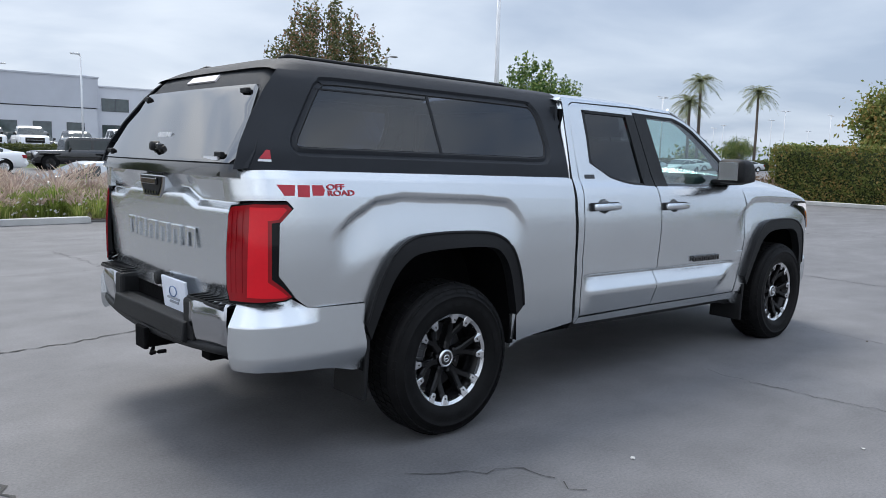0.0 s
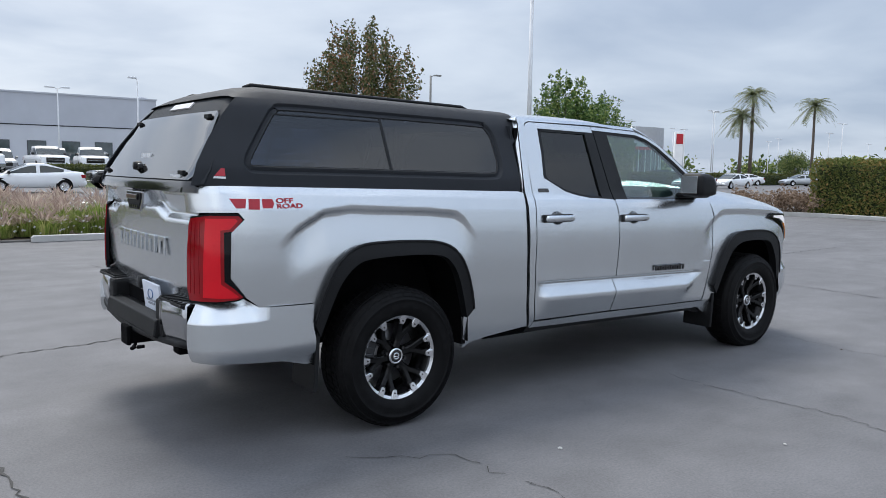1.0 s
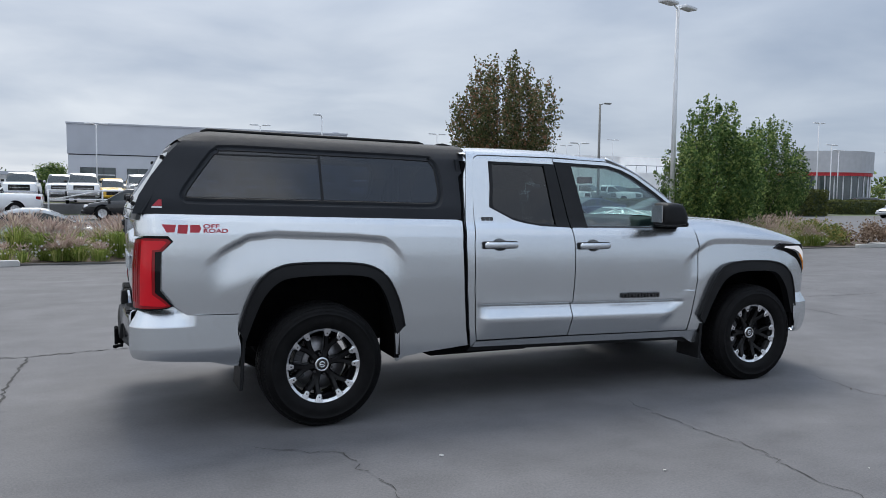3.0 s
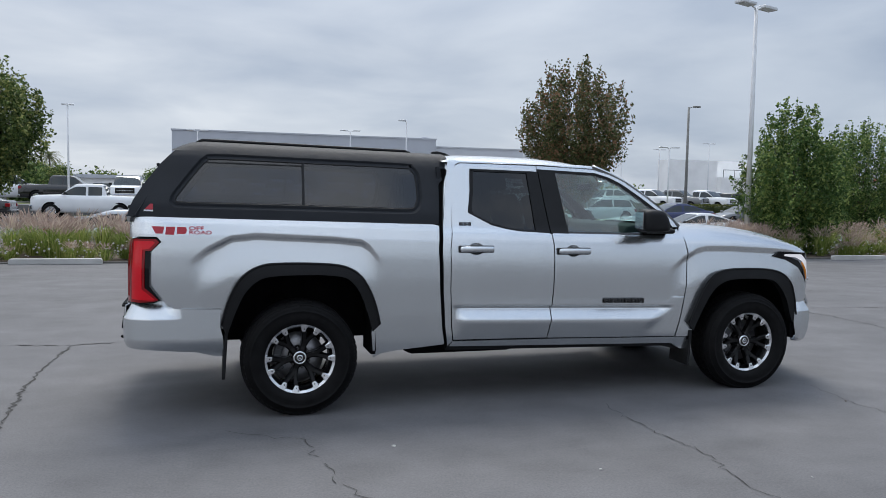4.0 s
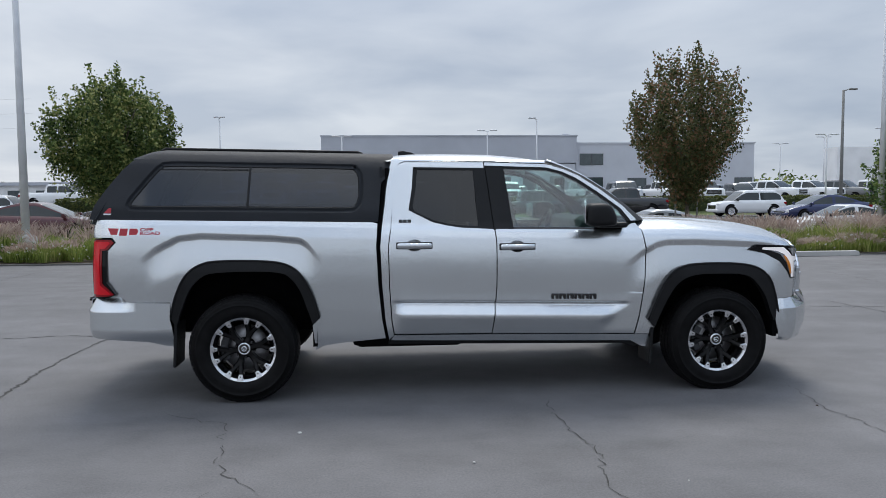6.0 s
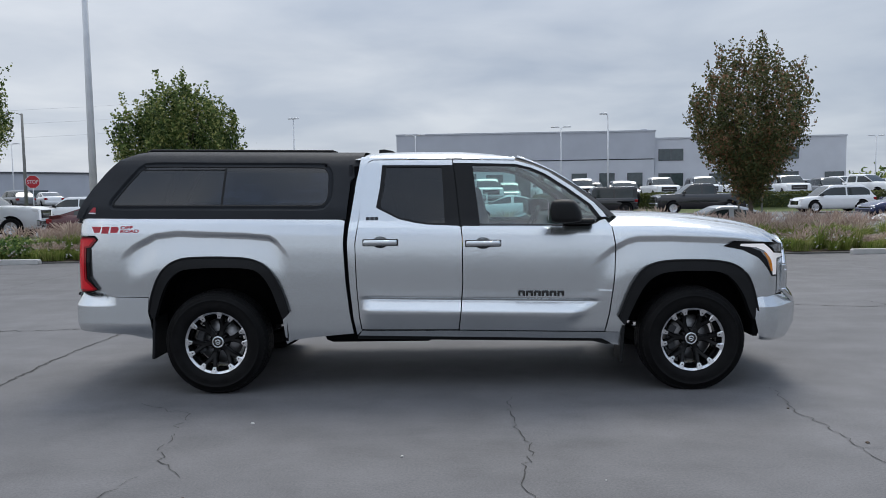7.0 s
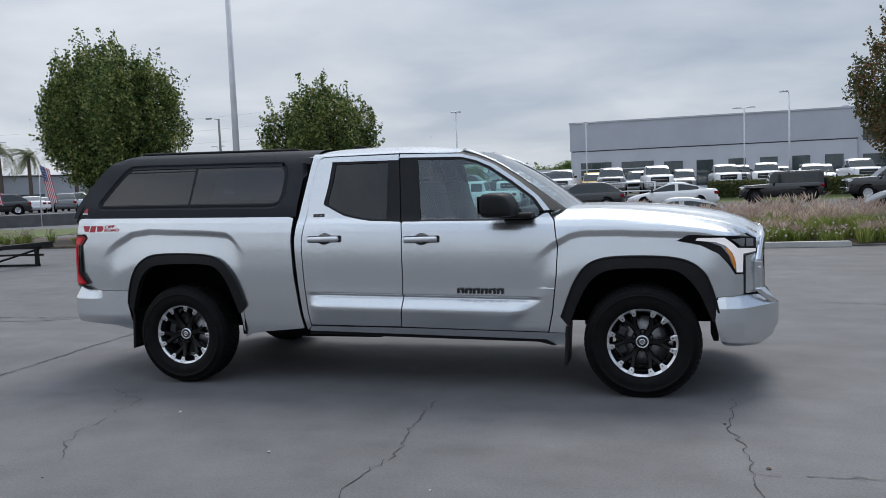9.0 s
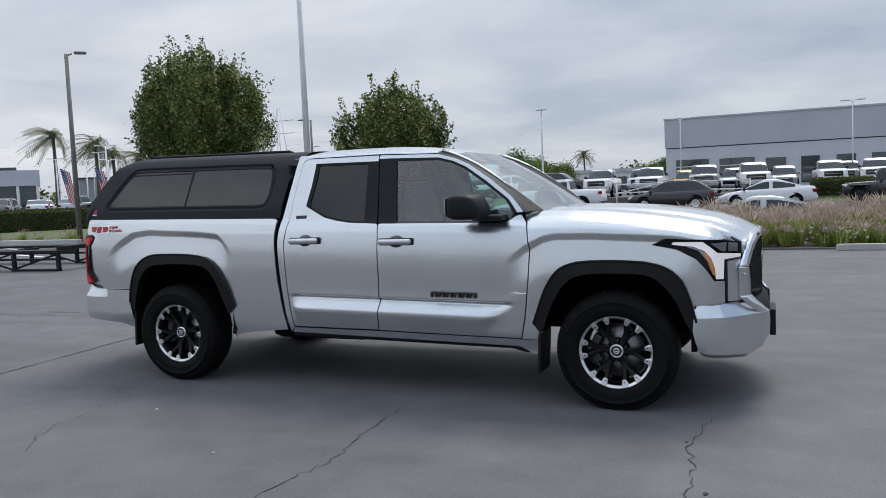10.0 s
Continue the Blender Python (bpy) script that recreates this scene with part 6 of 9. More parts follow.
# ---- ground ----
def asphalt_material():
    m = surf("asphalt", (0.139, 0.138, 0.1425), 0.68, 0, 0.06, 0.30, 0.0, 55, spec=0.26)
    n, l = m.node_tree.nodes, m.node_tree.links
    b = n["Principled BSDF"]
    src = b.inputs["Base Color"].links[0].from_socket
    co = n.new("ShaderNodeTexCoord")
    # broad sealer patches and soft streaks
    st = n.new("ShaderNodeTexNoise"); st.inputs["Scale"].default_value, st.inputs["Detail"].default_value, st.inputs["Distortion"].default_value = 0.55, 5, 0.8
    mp = n.new("ShaderNodeMapping"); mp.inputs["Scale"].default_value = (1.0, 2.2, 1.0)
    l.new(co.outputs["Object"], mp.inputs[0]); l.new(mp.outputs[0], st.inputs["Vector"])
    r1 = n.new("ShaderNodeMapRange"); r1.inputs["From Min"].default_value, r1.inputs["From Max"].default_value = 0.35, 0.7
    r1.inputs["To Min"].default_value, r1.inputs["To Max"].default_value = 0.90, 1.08
    l.new(st.outputs["Fac"], r1.inputs["Value"])
    # dark spots of oil
    vo = n.new("ShaderNodeTexVoronoi"); vo.inputs["Scale"].default_value = 0.9
    l.new(co.outputs["Object"], vo.inputs["Vector"])
    r2 = n.new("ShaderNodeMapRange"); r2.inputs["From Min"].default_value, r2.inputs["From Max"].default_value = 0.012, 0.05
    r2.inputs["To Min"].default_value, r2.inputs["To Max"].default_value = 0.70, 1.0
    l.new(vo.outputs["Distance"], r2.inputs["Value"])
    # long drag marks of the sealer brush and tyre wear
    dm = n.new("ShaderNodeTexNoise"); dm.inputs["Scale"].default_value, dm.inputs["Detail"].default_value, dm.inputs["Distortion"].default_value = 1.6, 6, 0.3
    dp = n.new("ShaderNodeMapping"); dp.inputs["Scale"].default_value, dp.inputs["Rotation"].default_value = (0.55, 1.5, 1.0), (0, 0, 0.3)
    l.new(co.outputs["Object"], dp.inputs[0]); l.new(dp.outputs[0], dm.inputs["Vector"])
    r3 = n.new("ShaderNodeMapRange"); r3.inputs["From Min"].default_value, r3.inputs["From Max"].default_value = 0.35, 0.68
    r3.inputs["To Min"].default_value, r3.inputs["To Max"].default_value = 0.93, 1.06
    l.new(dm.outputs["Fac"], r3.inputs["Value"])
    mu0 = n.new("ShaderNodeMath"); mu0.operation = "MULTIPLY"
    l.new(r1.outputs[0], mu0.inputs[0]); l.new(r3.outputs[0], mu0.inputs[1])
    mu = n.new("ShaderNodeMath"); mu.operation = "MULTIPLY"
    l.new(mu0.outputs[0], mu.inputs[0]); l.new(r2.outputs[0], mu.inputs[1])
    # stone grain
    gr = n.new("ShaderNodeTexNoise"); gr.inputs["Scale"].default_value, gr.inputs["Detail"].default_value, gr.inputs["Roughness"].default_value = 70, 4, 0.7
    l.new(co.outputs["Object"], gr.inputs["Vector"])
    r4 = n.new("ShaderNodeMapRange"); r4.inputs["From Min"].default_value, r4.inputs["From Max"].default_value = 0.3, 0.7
    r4.inputs["To Min"].default_value, r4.inputs["To Max"].default_value = 0.80, 1.20
    l.new(gr.outputs["Fac"], r4.inputs["Value"])
    mu2 = n.new("ShaderNodeMath"); mu2.operation = "MULTIPLY"
    bl = n.new("ShaderNodeTexNoise"); bl.inputs["Scale"].default_value, bl.inputs["Detail"].default_value, bl.inputs["Roughness"].default_value = 2.3, 8, 0.62
    l.new(co.outputs["Object"], bl.inputs["Vector"])
    r5 = n.new("ShaderNodeMapRange"); r5.inputs["From Min"].default_value, r5.inputs["From Max"].default_value = 0.34, 0.66
    r5.inputs["To Min"].default_value, r5.inputs["To Max"].default_value = 0.89, 1.10
    l.new(bl.outputs["Fac"], r5.inputs["Value"])
    mu3 = n.new("ShaderNodeMath"); mu3.operation = "MULTIPLY"
    l.new(r5.outputs[0], mu3.inputs[0]); l.new(r4.outputs[0], mu3.inputs[1])
    l.new(mu.outputs[0], mu2.inputs[0]); l.new(mu3.outputs[0], mu2.inputs[1])
    sc = n.new("ShaderNodeVectorMath"); sc.operation = "SCALE"
    l.new(src, sc.inputs[0]); l.new(mu2.outputs[0], sc.inputs["Scale"])
    l.new(sc.outputs[0], b.inputs["Base Color"])
    gn = n.new("ShaderNodeTexNoise"); gn.inputs["Scale"].default_value, gn.inputs["Detail"].default_value = 140, 3
    l.new(co.outputs["Object"], gn.inputs["Vector"])
    bp = n.new("ShaderNodeBump"); bp.inputs["Strength"].default_value, bp.inputs["Distance"].default_value = 0.25, 0.006
    l.new(gn.outputs["Fac"], bp.inputs["Height"]); l.new(bp.outputs[0], b.inputs["Normal"])
    return m


ASPHALT = asphalt_material()
CRACK = surf("crack_filler", (0.034, 0.033, 0.032), 0.8, 0, 0.2, 5, 0.2, 80)
SEAM = surf("seam_tar", (0.042, 0.042, 0.045), 0.75, 0, 0.2, 5, 0.2, 80)
EDGE_GREY = surf("dark_edging", (0.12, 0.115, 0.11), 0.9, 0, 0.2, 3, 0.3, 60)
CONCRETE = surf("concrete", (0.46, 0.455, 0.44), 0.85, 0, 0.12, 2.5, 0.3, 70)
SOIL = surf("mulch", (0.10, 0.075, 0.055), 0.95, 0, 0.35, 6, 0.6, 40)
WALL_LIGHT = surf("grey_stucco", (0.60, 0.62, 0.66), 0.85, 0, 0.05, 0.5, 0.15, 30)
WALL_DARK = surf("darker_grey_stucco", (0.50, 0.52, 0.565), 0.85, 0, 0.05, 0.5, 0.15, 30)
WALL_WHITE = surf("white_wall", (0.91, 0.91, 0.90), 0.8, 0, 0.06, 0.6, 0.1, 30)
GREY_TRIM = surf("dark_trim", (0.08, 0.085, 0.095), 0.6, 0, 0.1, 3)
FAR_GLASS = surf("dark_window", (0.050, 0.070, 0.075), 0.08, 0, 0.2, 2, coat=1.0)
POST_GREY = surf("galvanised_post", (0.70, 0.715, 0.73), 0.5, 0.0, 0.08, 3, 0.1, 40)
POST_DARK = surf("weathered_post", (0.20, 0.20, 0.19), 0.75, 0.0, 0.15, 3, 0.2, 40)
BARK = surf("bark", (0.13, 0.105, 0.085), 0.9, 0, 0.3, 12, 0.7, 45)
RED_SIGN = surf("red_sign", (0.50, 0.02, 0.03), 0.45, 0, 0.05, 5)
BLUE_CLOTH = surf("blue_cloth", (0.03, 0.05, 0.20), 0.8, 0, 0.1, 5)
RED_CLOTH = surf("red_cloth", (0.50, 0.04, 0.06), 0.8, 0, 0.1, 5)
WHITE_CLOTH = surf("white_cloth", (0.72, 0.72, 0.72), 0.8, 0, 0.05, 5)
LAWN = surf("lawn", (0.10, 0.125, 0.042), 0.9, 0, 0.25, 1.5, 0.6, 60)


def setting(name, bm, material, label, category, smooth=False):
    return tagged(part(name, bm, material, None, "", smooth), label, category, kind="structure")


def flat(x0, y0, x1, y1, z):
    bm = bmesh.new()
    bm.faces.new([bm.verts.new(p) for p in ((x0, y0, z), (x1, y0, z), (x1, y1, z), (x0, y1, z))])
    return bm


def dip(x, y):
    """The road behind the planting bed lies lower than the car park."""
    return -0.45 * smooth01((y - 16.7) / 1.3) * smooth01((33.6 - y) / 5.5) * smooth01((x + 12) / 4) * smooth01((44 - x) / 8)


xs = [-2500, -600, -150] + list(range(-60, 101, 4)) + [250, 700, 2500]
ys = [-2500, -600, -150] + list(range(-60, 16, 8)) + [16.6, 17, 17.4, 17.8, 18.2] + list(range(20, 101, 3)) + [250, 700, 2500]
setting("ground", grid_sheet([[(x, y, dip(x, y)) for x in xs] for y in ys]), ASPHALT, "grey sealed asphalt car park with cracks and stains", "ground", True)
bm = flat(-40, 46.2, 70, 49.5, 0.02)
setting("verge", bm, LAWN, "strip of mown green lawn", "lawn")
bm = flat(-80, 18.6, -24.5, 33, 0.02)
setting("verge", bm, LAWN, "strip of mown green lawn", "lawn")


bm = bmesh.new()
add_box(bm, (-70.0, 52.6, 0.0), (62.5, 140.0, 0.68))
setting("raised_lot", bm, ASPHALT, "raised asphalt dealer lot behind the hedges", "car park")
bm = box_bm((-13.0, 46.9, 0.0), (6.4, 52.6, 0.66), 0.03)
setting("raised_lot", bm, ASPHALT, "raised asphalt drive behind the barrier gate", "car park")
bm = bmesh.new()
q = [(-70, 49.5, 0.02), (62.5, 49.5, 0.02), (62.5, 52.6, 0.70), (-70, 52.6, 0.70)]
bm.faces.new([bm.verts.new(p) for p in q])
setting("verge", bm, LAWN, "sloping green bank under the hedges", "lawn")


bm = box_bm((-40.0, 2.6, 0.0), (70.0, 75.0, 0.85), 0, pose(-50.5, 21.0, 0, 0, 0, 51))
setting("raised_lot", bm, ASPHALT, "raised asphalt car park across the road", "car park")


# cracks: ragged dark strips laid on the asphalt
def crack(pts, width, seed, jag=0.03, mat=CRACK, name="crack"):
    rng = random.Random(seed)
    line = []
    for (x0, y0), (x1, y1) in zip(pts, pts[1:]):
        n = max(2, int(math.hypot(x1 - x0, y1 - y0) / 0.05))
        for k in range(n):
            t = k / n
            line.append((x0 + (x1 - x0) * t + rng.gauss(0, jag), y0 + (y1 - y0) * t + rng.gauss(0, jag)))
    line.append(pts[-1])
    bm = bmesh.new()
    prev = None
    for i, p in enumerate(line):
        a, b = line[max(0, i - 1)], line[min(len(line) - 1, i + 1)]
        dx, dy = b[0] - a[0], b[1] - a[1]
        q = math.hypot(dx, dy) or 1
        w = 0.42 * width * rng.uniform(0.1, 1.35) * min(1, (i + 1) / 4, (len(line) - i) / 4) + 0.001
        cur = (bm.verts.new((p[0] - dy / q * w, p[1] + dx / q * w, 0.004)), bm.verts.new((p[0] + dy / q * w, p[1] - dx / q * w, 0.004)))
        if prev and (width > 0.02 or rng.random() > 0.06):
            bm.faces.new((prev[0], prev[1], cur[1], cur[0]))
        prev = cur
    setting(name, bm, mat, "thin dark crack in the asphalt", "crack")


crack([(2.28, -1.20), (2.26, -1.60), (2.27, -1.84), (2.32, -2.20), (2.34, -2.42), (2.27, -2.72), (2.28, -3.10), (2.24, -3.8), (2.30, -5.2)], 0.006, 1, 0.018)
crack([(-0.54, -1.26), (-0.24, -1.43), (0.0, -1.57), (0.03, -1.85), (0.07, -2.10), (0.10, -2.36), (0.20, -2.58), (0.38, -2.82)], 0.0055, 2, 0.016)
crack([(0.14, -2.82), (0.04, -3.09), (-0.1, -3.7), (-0.08, -5.0)], 0.004, 3, 0.015)
crack([(4.31, -0.94), (4.23, -1.65), (4.29, -1.99), (4.29, -2.38), (4.30, -2.71), (4.32, -2.95), (4.27, -4.2)], 0.006, 4, 0.016)
crack([(4.31, -2.36), (4.69, -2.36), (5.6, -2.30), (6.9, -2.42)], 0.004, 5, 0.012)
crack([(-5.2, 1.9), (-3.02, 1.97), (-2.5, 2.08), (-2.0, 1.97), (-1.49, 2.08), (-1.03, 2.12), (-0.5, 2.24), (0.8, 2.15), (3.2, 2.2)], 0.024, 6, 0.012)
crack([(-1.98, 1.95), (-2.02, 1.06), (-2.02, 0.22), (-1.95, -0.48), (-1.90, -1.4), (-2.0, -2.6), (-2.02, -4.2)], 0.024, 7, 0.013)
crack([(0.21, 7.54), (0.32, 6.62), (0.35, 5.9), (0.30, 4.0), (0.28, 2.3)], 0.010, 8, 0.03)
crack([(5.6, 3.55), (6.6, 3.32), (7.4, 3.10), (9.5, 2.9), (14.0, 3.1)], 0.022, 9, 0.02)
crack([(7.4, 3.74), (7.6, 2.37), (7.5, 0.2), (7.4, -2.5)], 0.018, 10, 0.02)
crack([(-6.4, 3.7), (-6.0, 5.0), (-6.2, 8.0), (-6.1, 10.5)], 0.012, 11, 0.03)
crack([(-9.0, 1.5), (-4.2, 1.65), (-3.4, 2.0)], 0.022, 12, 0.02)
crack([(6.4, -1.3), (6.3, -2.3), (6.35, -4.5)], 0.005, 13, 0.016)
crack([(9.8, 9.5), (9.6, 5.0), (9.7, 2.9)], 0.012, 14, 0.03)
crack([(-12.0, 5.6), (-6.0, 5.4), (0.3, 5.6), (9.6, 5.3), (20.0, 5.5)], 0.008, 15, 0.02, SEAM, "seam")
crack([(-12.0, 9.0), (0.0, 8.8), (12.0, 9.0), (22.0, 8.9)], 0.010, 16, 0.02, SEAM, "seam")
crack([(4.35, 10.5), (4.3, 6.0), (4.4, 2.5)], 0.008, 17, 0.02, SEAM, "seam")
crack([(14.2, 10.0), (14.1, 5.0), (14.3, 0.0), (14.2, -5.0)], 0.010, 18, 0.02, SEAM, "seam")


# litter: small pale stones and dry leaves on the asphalt
rng = random.Random(7)
for k in range(34):
    x, y = rng.uniform(-5, 9), rng.uniform(-5.5, -1.4)
    if k < 3:
        x, y = ((1.58, -2.49), (4.21, -1.53), (0.5, -3.1))[k]
    r = 0.007 + 0.010 * rng.random() ** 2
    bm = bmesh.new()
    bmesh.ops.create_icosphere(bm, subdivisions=1, radius=r)
    for v in bm.verts:
        v.co = Vector((v.co.x * rng.uniform(0.7, 1.3), v.co.y * rng.uniform(0.7, 1.3), v.co.z * 0.5 + r * 0.35))
    ob = part("pebble", bm, CONCRETE if k % 3 == 0 else SOIL, None, "", False)
    ob.location = (x, y, 0.0)
    tagged(ob, "small loose pebble lying on the asphalt", "pebble", "pebbles on the asphalt")

# wheel stops along the planting bed
def wheel_stop():
    bm = prism([(-0.90, 0.0), (0.90, 0.0), (0.90, 0.09), (0.87, 0.125), (-0.87, 0.125), (-0.90, 0.09)], -0.075, 0.075, 0.012)
    ob = part("wheel_stop", bm, CONCRETE, None, "", False)
    return tagged(ob, "pale concrete wheel stop at the edge of the planting bed", "wheel stop", "wheel stops")


stop_a = wheel_stop()
stop_a.location = (-9.25, 11.35, 0)
for x in (-3.9, 1.0, 6.75, 11.8, 16.75, 21.2):
    copy_thing(stop_a, pose(x, 11.35 + 0.1 * math.sin(x), 0, 0, 0, 0.8 * math.sin(3 * x)))

# kerbs: round the beds, as real steps
bm = bmesh.new()
add_box(bm, (-11.2, 11.58, 0.0), (24.3, 11.70, 0.035), 0.01)
setting("kerb", bm, EDGE_GREY, "low dark edging along the planting bed", "kerb")
bm = bmesh.new()
add_box(bm, (24.3, -40.0, 0.0), (24.5, 8.6, 0.14), 0.02)
setting("kerb", bm, CONCRETE, "pale concrete kerb in front of the hedge", "kerb")
bm = bmesh.new()
for k in range(10):
    a0, a1 = k / 10 * math.pi / 2, (k + 1) / 10 * math.pi / 2
    p = [(24.3 - 3.0 + r * math.cos(a), 8.6 + r * math.sin(a)) for a in (a0, a1) for r in (3.0, 3.2)]
    lo = [bm.verts.new((x, y, 0)) for x, y in p]
    hi = [bm.verts.new((x, y, 0.14)) for x, y in p]
    bm.faces.new((hi[0], hi[1], hi[3], hi[2]))
    bm.faces.new((lo[0], hi[0], hi[2], lo[2]))
    bm.faces.new((lo[1], lo[3], hi[3], hi[1]))
setting("kerb", bm, CONCRETE, "curved concrete kerb at the corner of the bed", "kerb")
bm = bmesh.new()
add_box(bm, (-60.0, 15.2, 0.0), (-19.5, 15.45, 0.30), 0.03)
setting("kerb", bm, CONCRETE, "low pale concrete wall beside the road", "kerb")
bm = box_bm((-11.2, 11.70, 0.0), (24.3, 16.6, 0.03))
setting("planting_bed", bm, SOIL, "brown mulch of the planting bed", "soil")
bm = box_bm((24.5, -40, 0.0), (28.6, 11.6, 0.11))
setting("planting_bed", bm, SOIL, "brown mulch under the hedge", "soil")
bm = box_bm((-40, 15.45, 0.0), (-13.0, 21.6, 0.07))
setting("planting_bed", bm, SOIL, "brown mulch beside the road", "soil")


# ---- leaves, grasses, hedges ----
def leaf_material(name, dark, light, hue=None, trans=0.25):
    m = bpy.data.materials.new(name)
    m.use_nodes = True
    n, l = m.node_tree.nodes, m.node_tree.links
    b = n["Principled BSDF"]
    b.inputs["Roughness"].default_value = 0.5
    b.inputs["Specular IOR Level"].default_value = 0.18
    g = n.new("ShaderNodeNewGeometry")
    r = n.new("ShaderNodeValToRGB")
    r.color_ramp.elements[0].color, r.color_ramp.elements[1].color = (*dark, 1), (*light, 1)
    if hue:
        e = r.color_ramp.elements.new(0.82)
        e.color = (*hue, 1)
        r.color_ramp.elements[-1].color = (*hue, 1)
        r.color_ramp.elements[1].position = 0.72
        r.color_ramp.elements[1].color = (*light, 1)
    # whole shoots differ in tone, and each leaf a little within them
    co = n.new("ShaderNodeTexCoord")
    no = n.new("ShaderNodeTexNoise"); no.inputs["Scale"].default_value, no.inputs["Detail"].default_value = 1.3, 2
    l.new(co.outputs["Object"], no.inputs["Vector"])
    mr = n.new("ShaderNodeMapRange"); mr.inputs["From Min"].default_value, mr.inputs["From Max"].default_value = 0.3, 0.7
    mr.inputs["To Min"].default_value, mr.inputs["To Max"].default_value = -0.17, 0.30
    l.new(no.outputs["Fac"], mr.inputs["Value"])
    sm = n.new("ShaderNodeMath"); sm.operation = "ADD"; sm.use_clamp = True
    l.new(g.outputs["Random Per Island"], sm.inputs[0]); l.new(mr.outputs[0], sm.inputs[1])
    l.new(sm.outputs[0], r.inputs[0])
    l.new(r.outputs[0], b.inputs["Base Color"])
    tl = n.new("ShaderNodeBsdfTranslucent")
    l.new(r.outputs[0], tl.inputs["Color"])
    mx = n.new("ShaderNodeMixShader"); mx.inputs[0].default_value = trans
    l.new(b.outputs[0], mx.inputs[1]); l.new(tl.outputs[0], mx.inputs[2])
    l.new(mx.outputs[0], n["Material Output"].inputs[0])
    return m


LEAF_GREEN = leaf_material("pear_leaves", (0.019, 0.040, 0.013), (0.15, 0.215, 0.064), (0.36, 0.375, 0.13), 0.24)
LEAF_BROWN = leaf_material("autumn_pear_leaves", (0.040, 0.058, 0.024), (0.145, 0.155, 0.064), (0.28, 0.155, 0.088), 0.22)
LEAF_BRIGHT = leaf_material("bright_leaves", (0.030, 0.066, 0.020), (0.12, 0.205, 0.058), (0.30, 0.37, 0.11), 0.22)
LEAF_HEDGE = leaf_material("hedge_leaves", (0.085, 0.115, 0.032), (0.22, 0.25, 0.075), (0.36, 0.25, 0.09), 0.35)
LEAF_HEDGE_FAR = leaf_material("far_hedge_leaves", (0.045, 0.060, 0.016), (0.12, 0.13, 0.036))
GRASS_BLADE = leaf_material("grass_blades", (0.10, 0.15, 0.030), (0.28, 0.36, 0.085), (0.46, 0.45, 0.18), 0.4)
PLUME = leaf_material("grass_plumes", (0.32, 0.24, 0.215), (0.54, 0.425, 0.375), (0.67, 0.58, 0.48), 0.42)
SHRUB_DRY = leaf_material("dry_shrub", (0.15, 0.10, 0.07), (0.30, 0.22, 0.16), (0.36, 0.27, 0.2), 0.3)
PALM_LEAF = leaf_material("palm_leaves", (0.10, 0.12, 0.065), (0.21, 0.24, 0.12), (0.27, 0.26, 0.16), 0.4)


def mesh_object(name, verts, faces, material, parent=None):
    me = bpy.data.meshes.new(name)
    me.from_pydata([tuple(v) for v in verts], [], faces)
    me.materials.append(material)
    ob = new(name, me)
    if parent:
        ob.parent = parent
    return ob


def leaf_quads(centres, size, rng, droop=0.0):
    """Small bent leaves: two triangles a leaf, turned at random."""
    n = len(centres)
    a = rng.normal(size=(n, 3)); a /= np.linalg.norm(a, axis=1)[:, None]
    b = rng.normal(size=(n, 3)); b -= (b * a).sum(1)[:, None] * a; b /= np.linalg.norm(b, axis=1)[:, None]
    s = size * rng.uniform(0.6, 1.35, n)[:, None]
    c = np.asarray(centres)
    up = np.cross(a, b) * 0.25
    v = np.stack([c - a * s, c + b * s * 0.62 + up * s, c + a * s, c - b * s * 0.62 + up * s], 1).reshape(-1, 3)
    f = [(4 * i, 4 * i + 1, 4 * i + 2, 4 * i + 3) for i in range(n)]
    return v, f


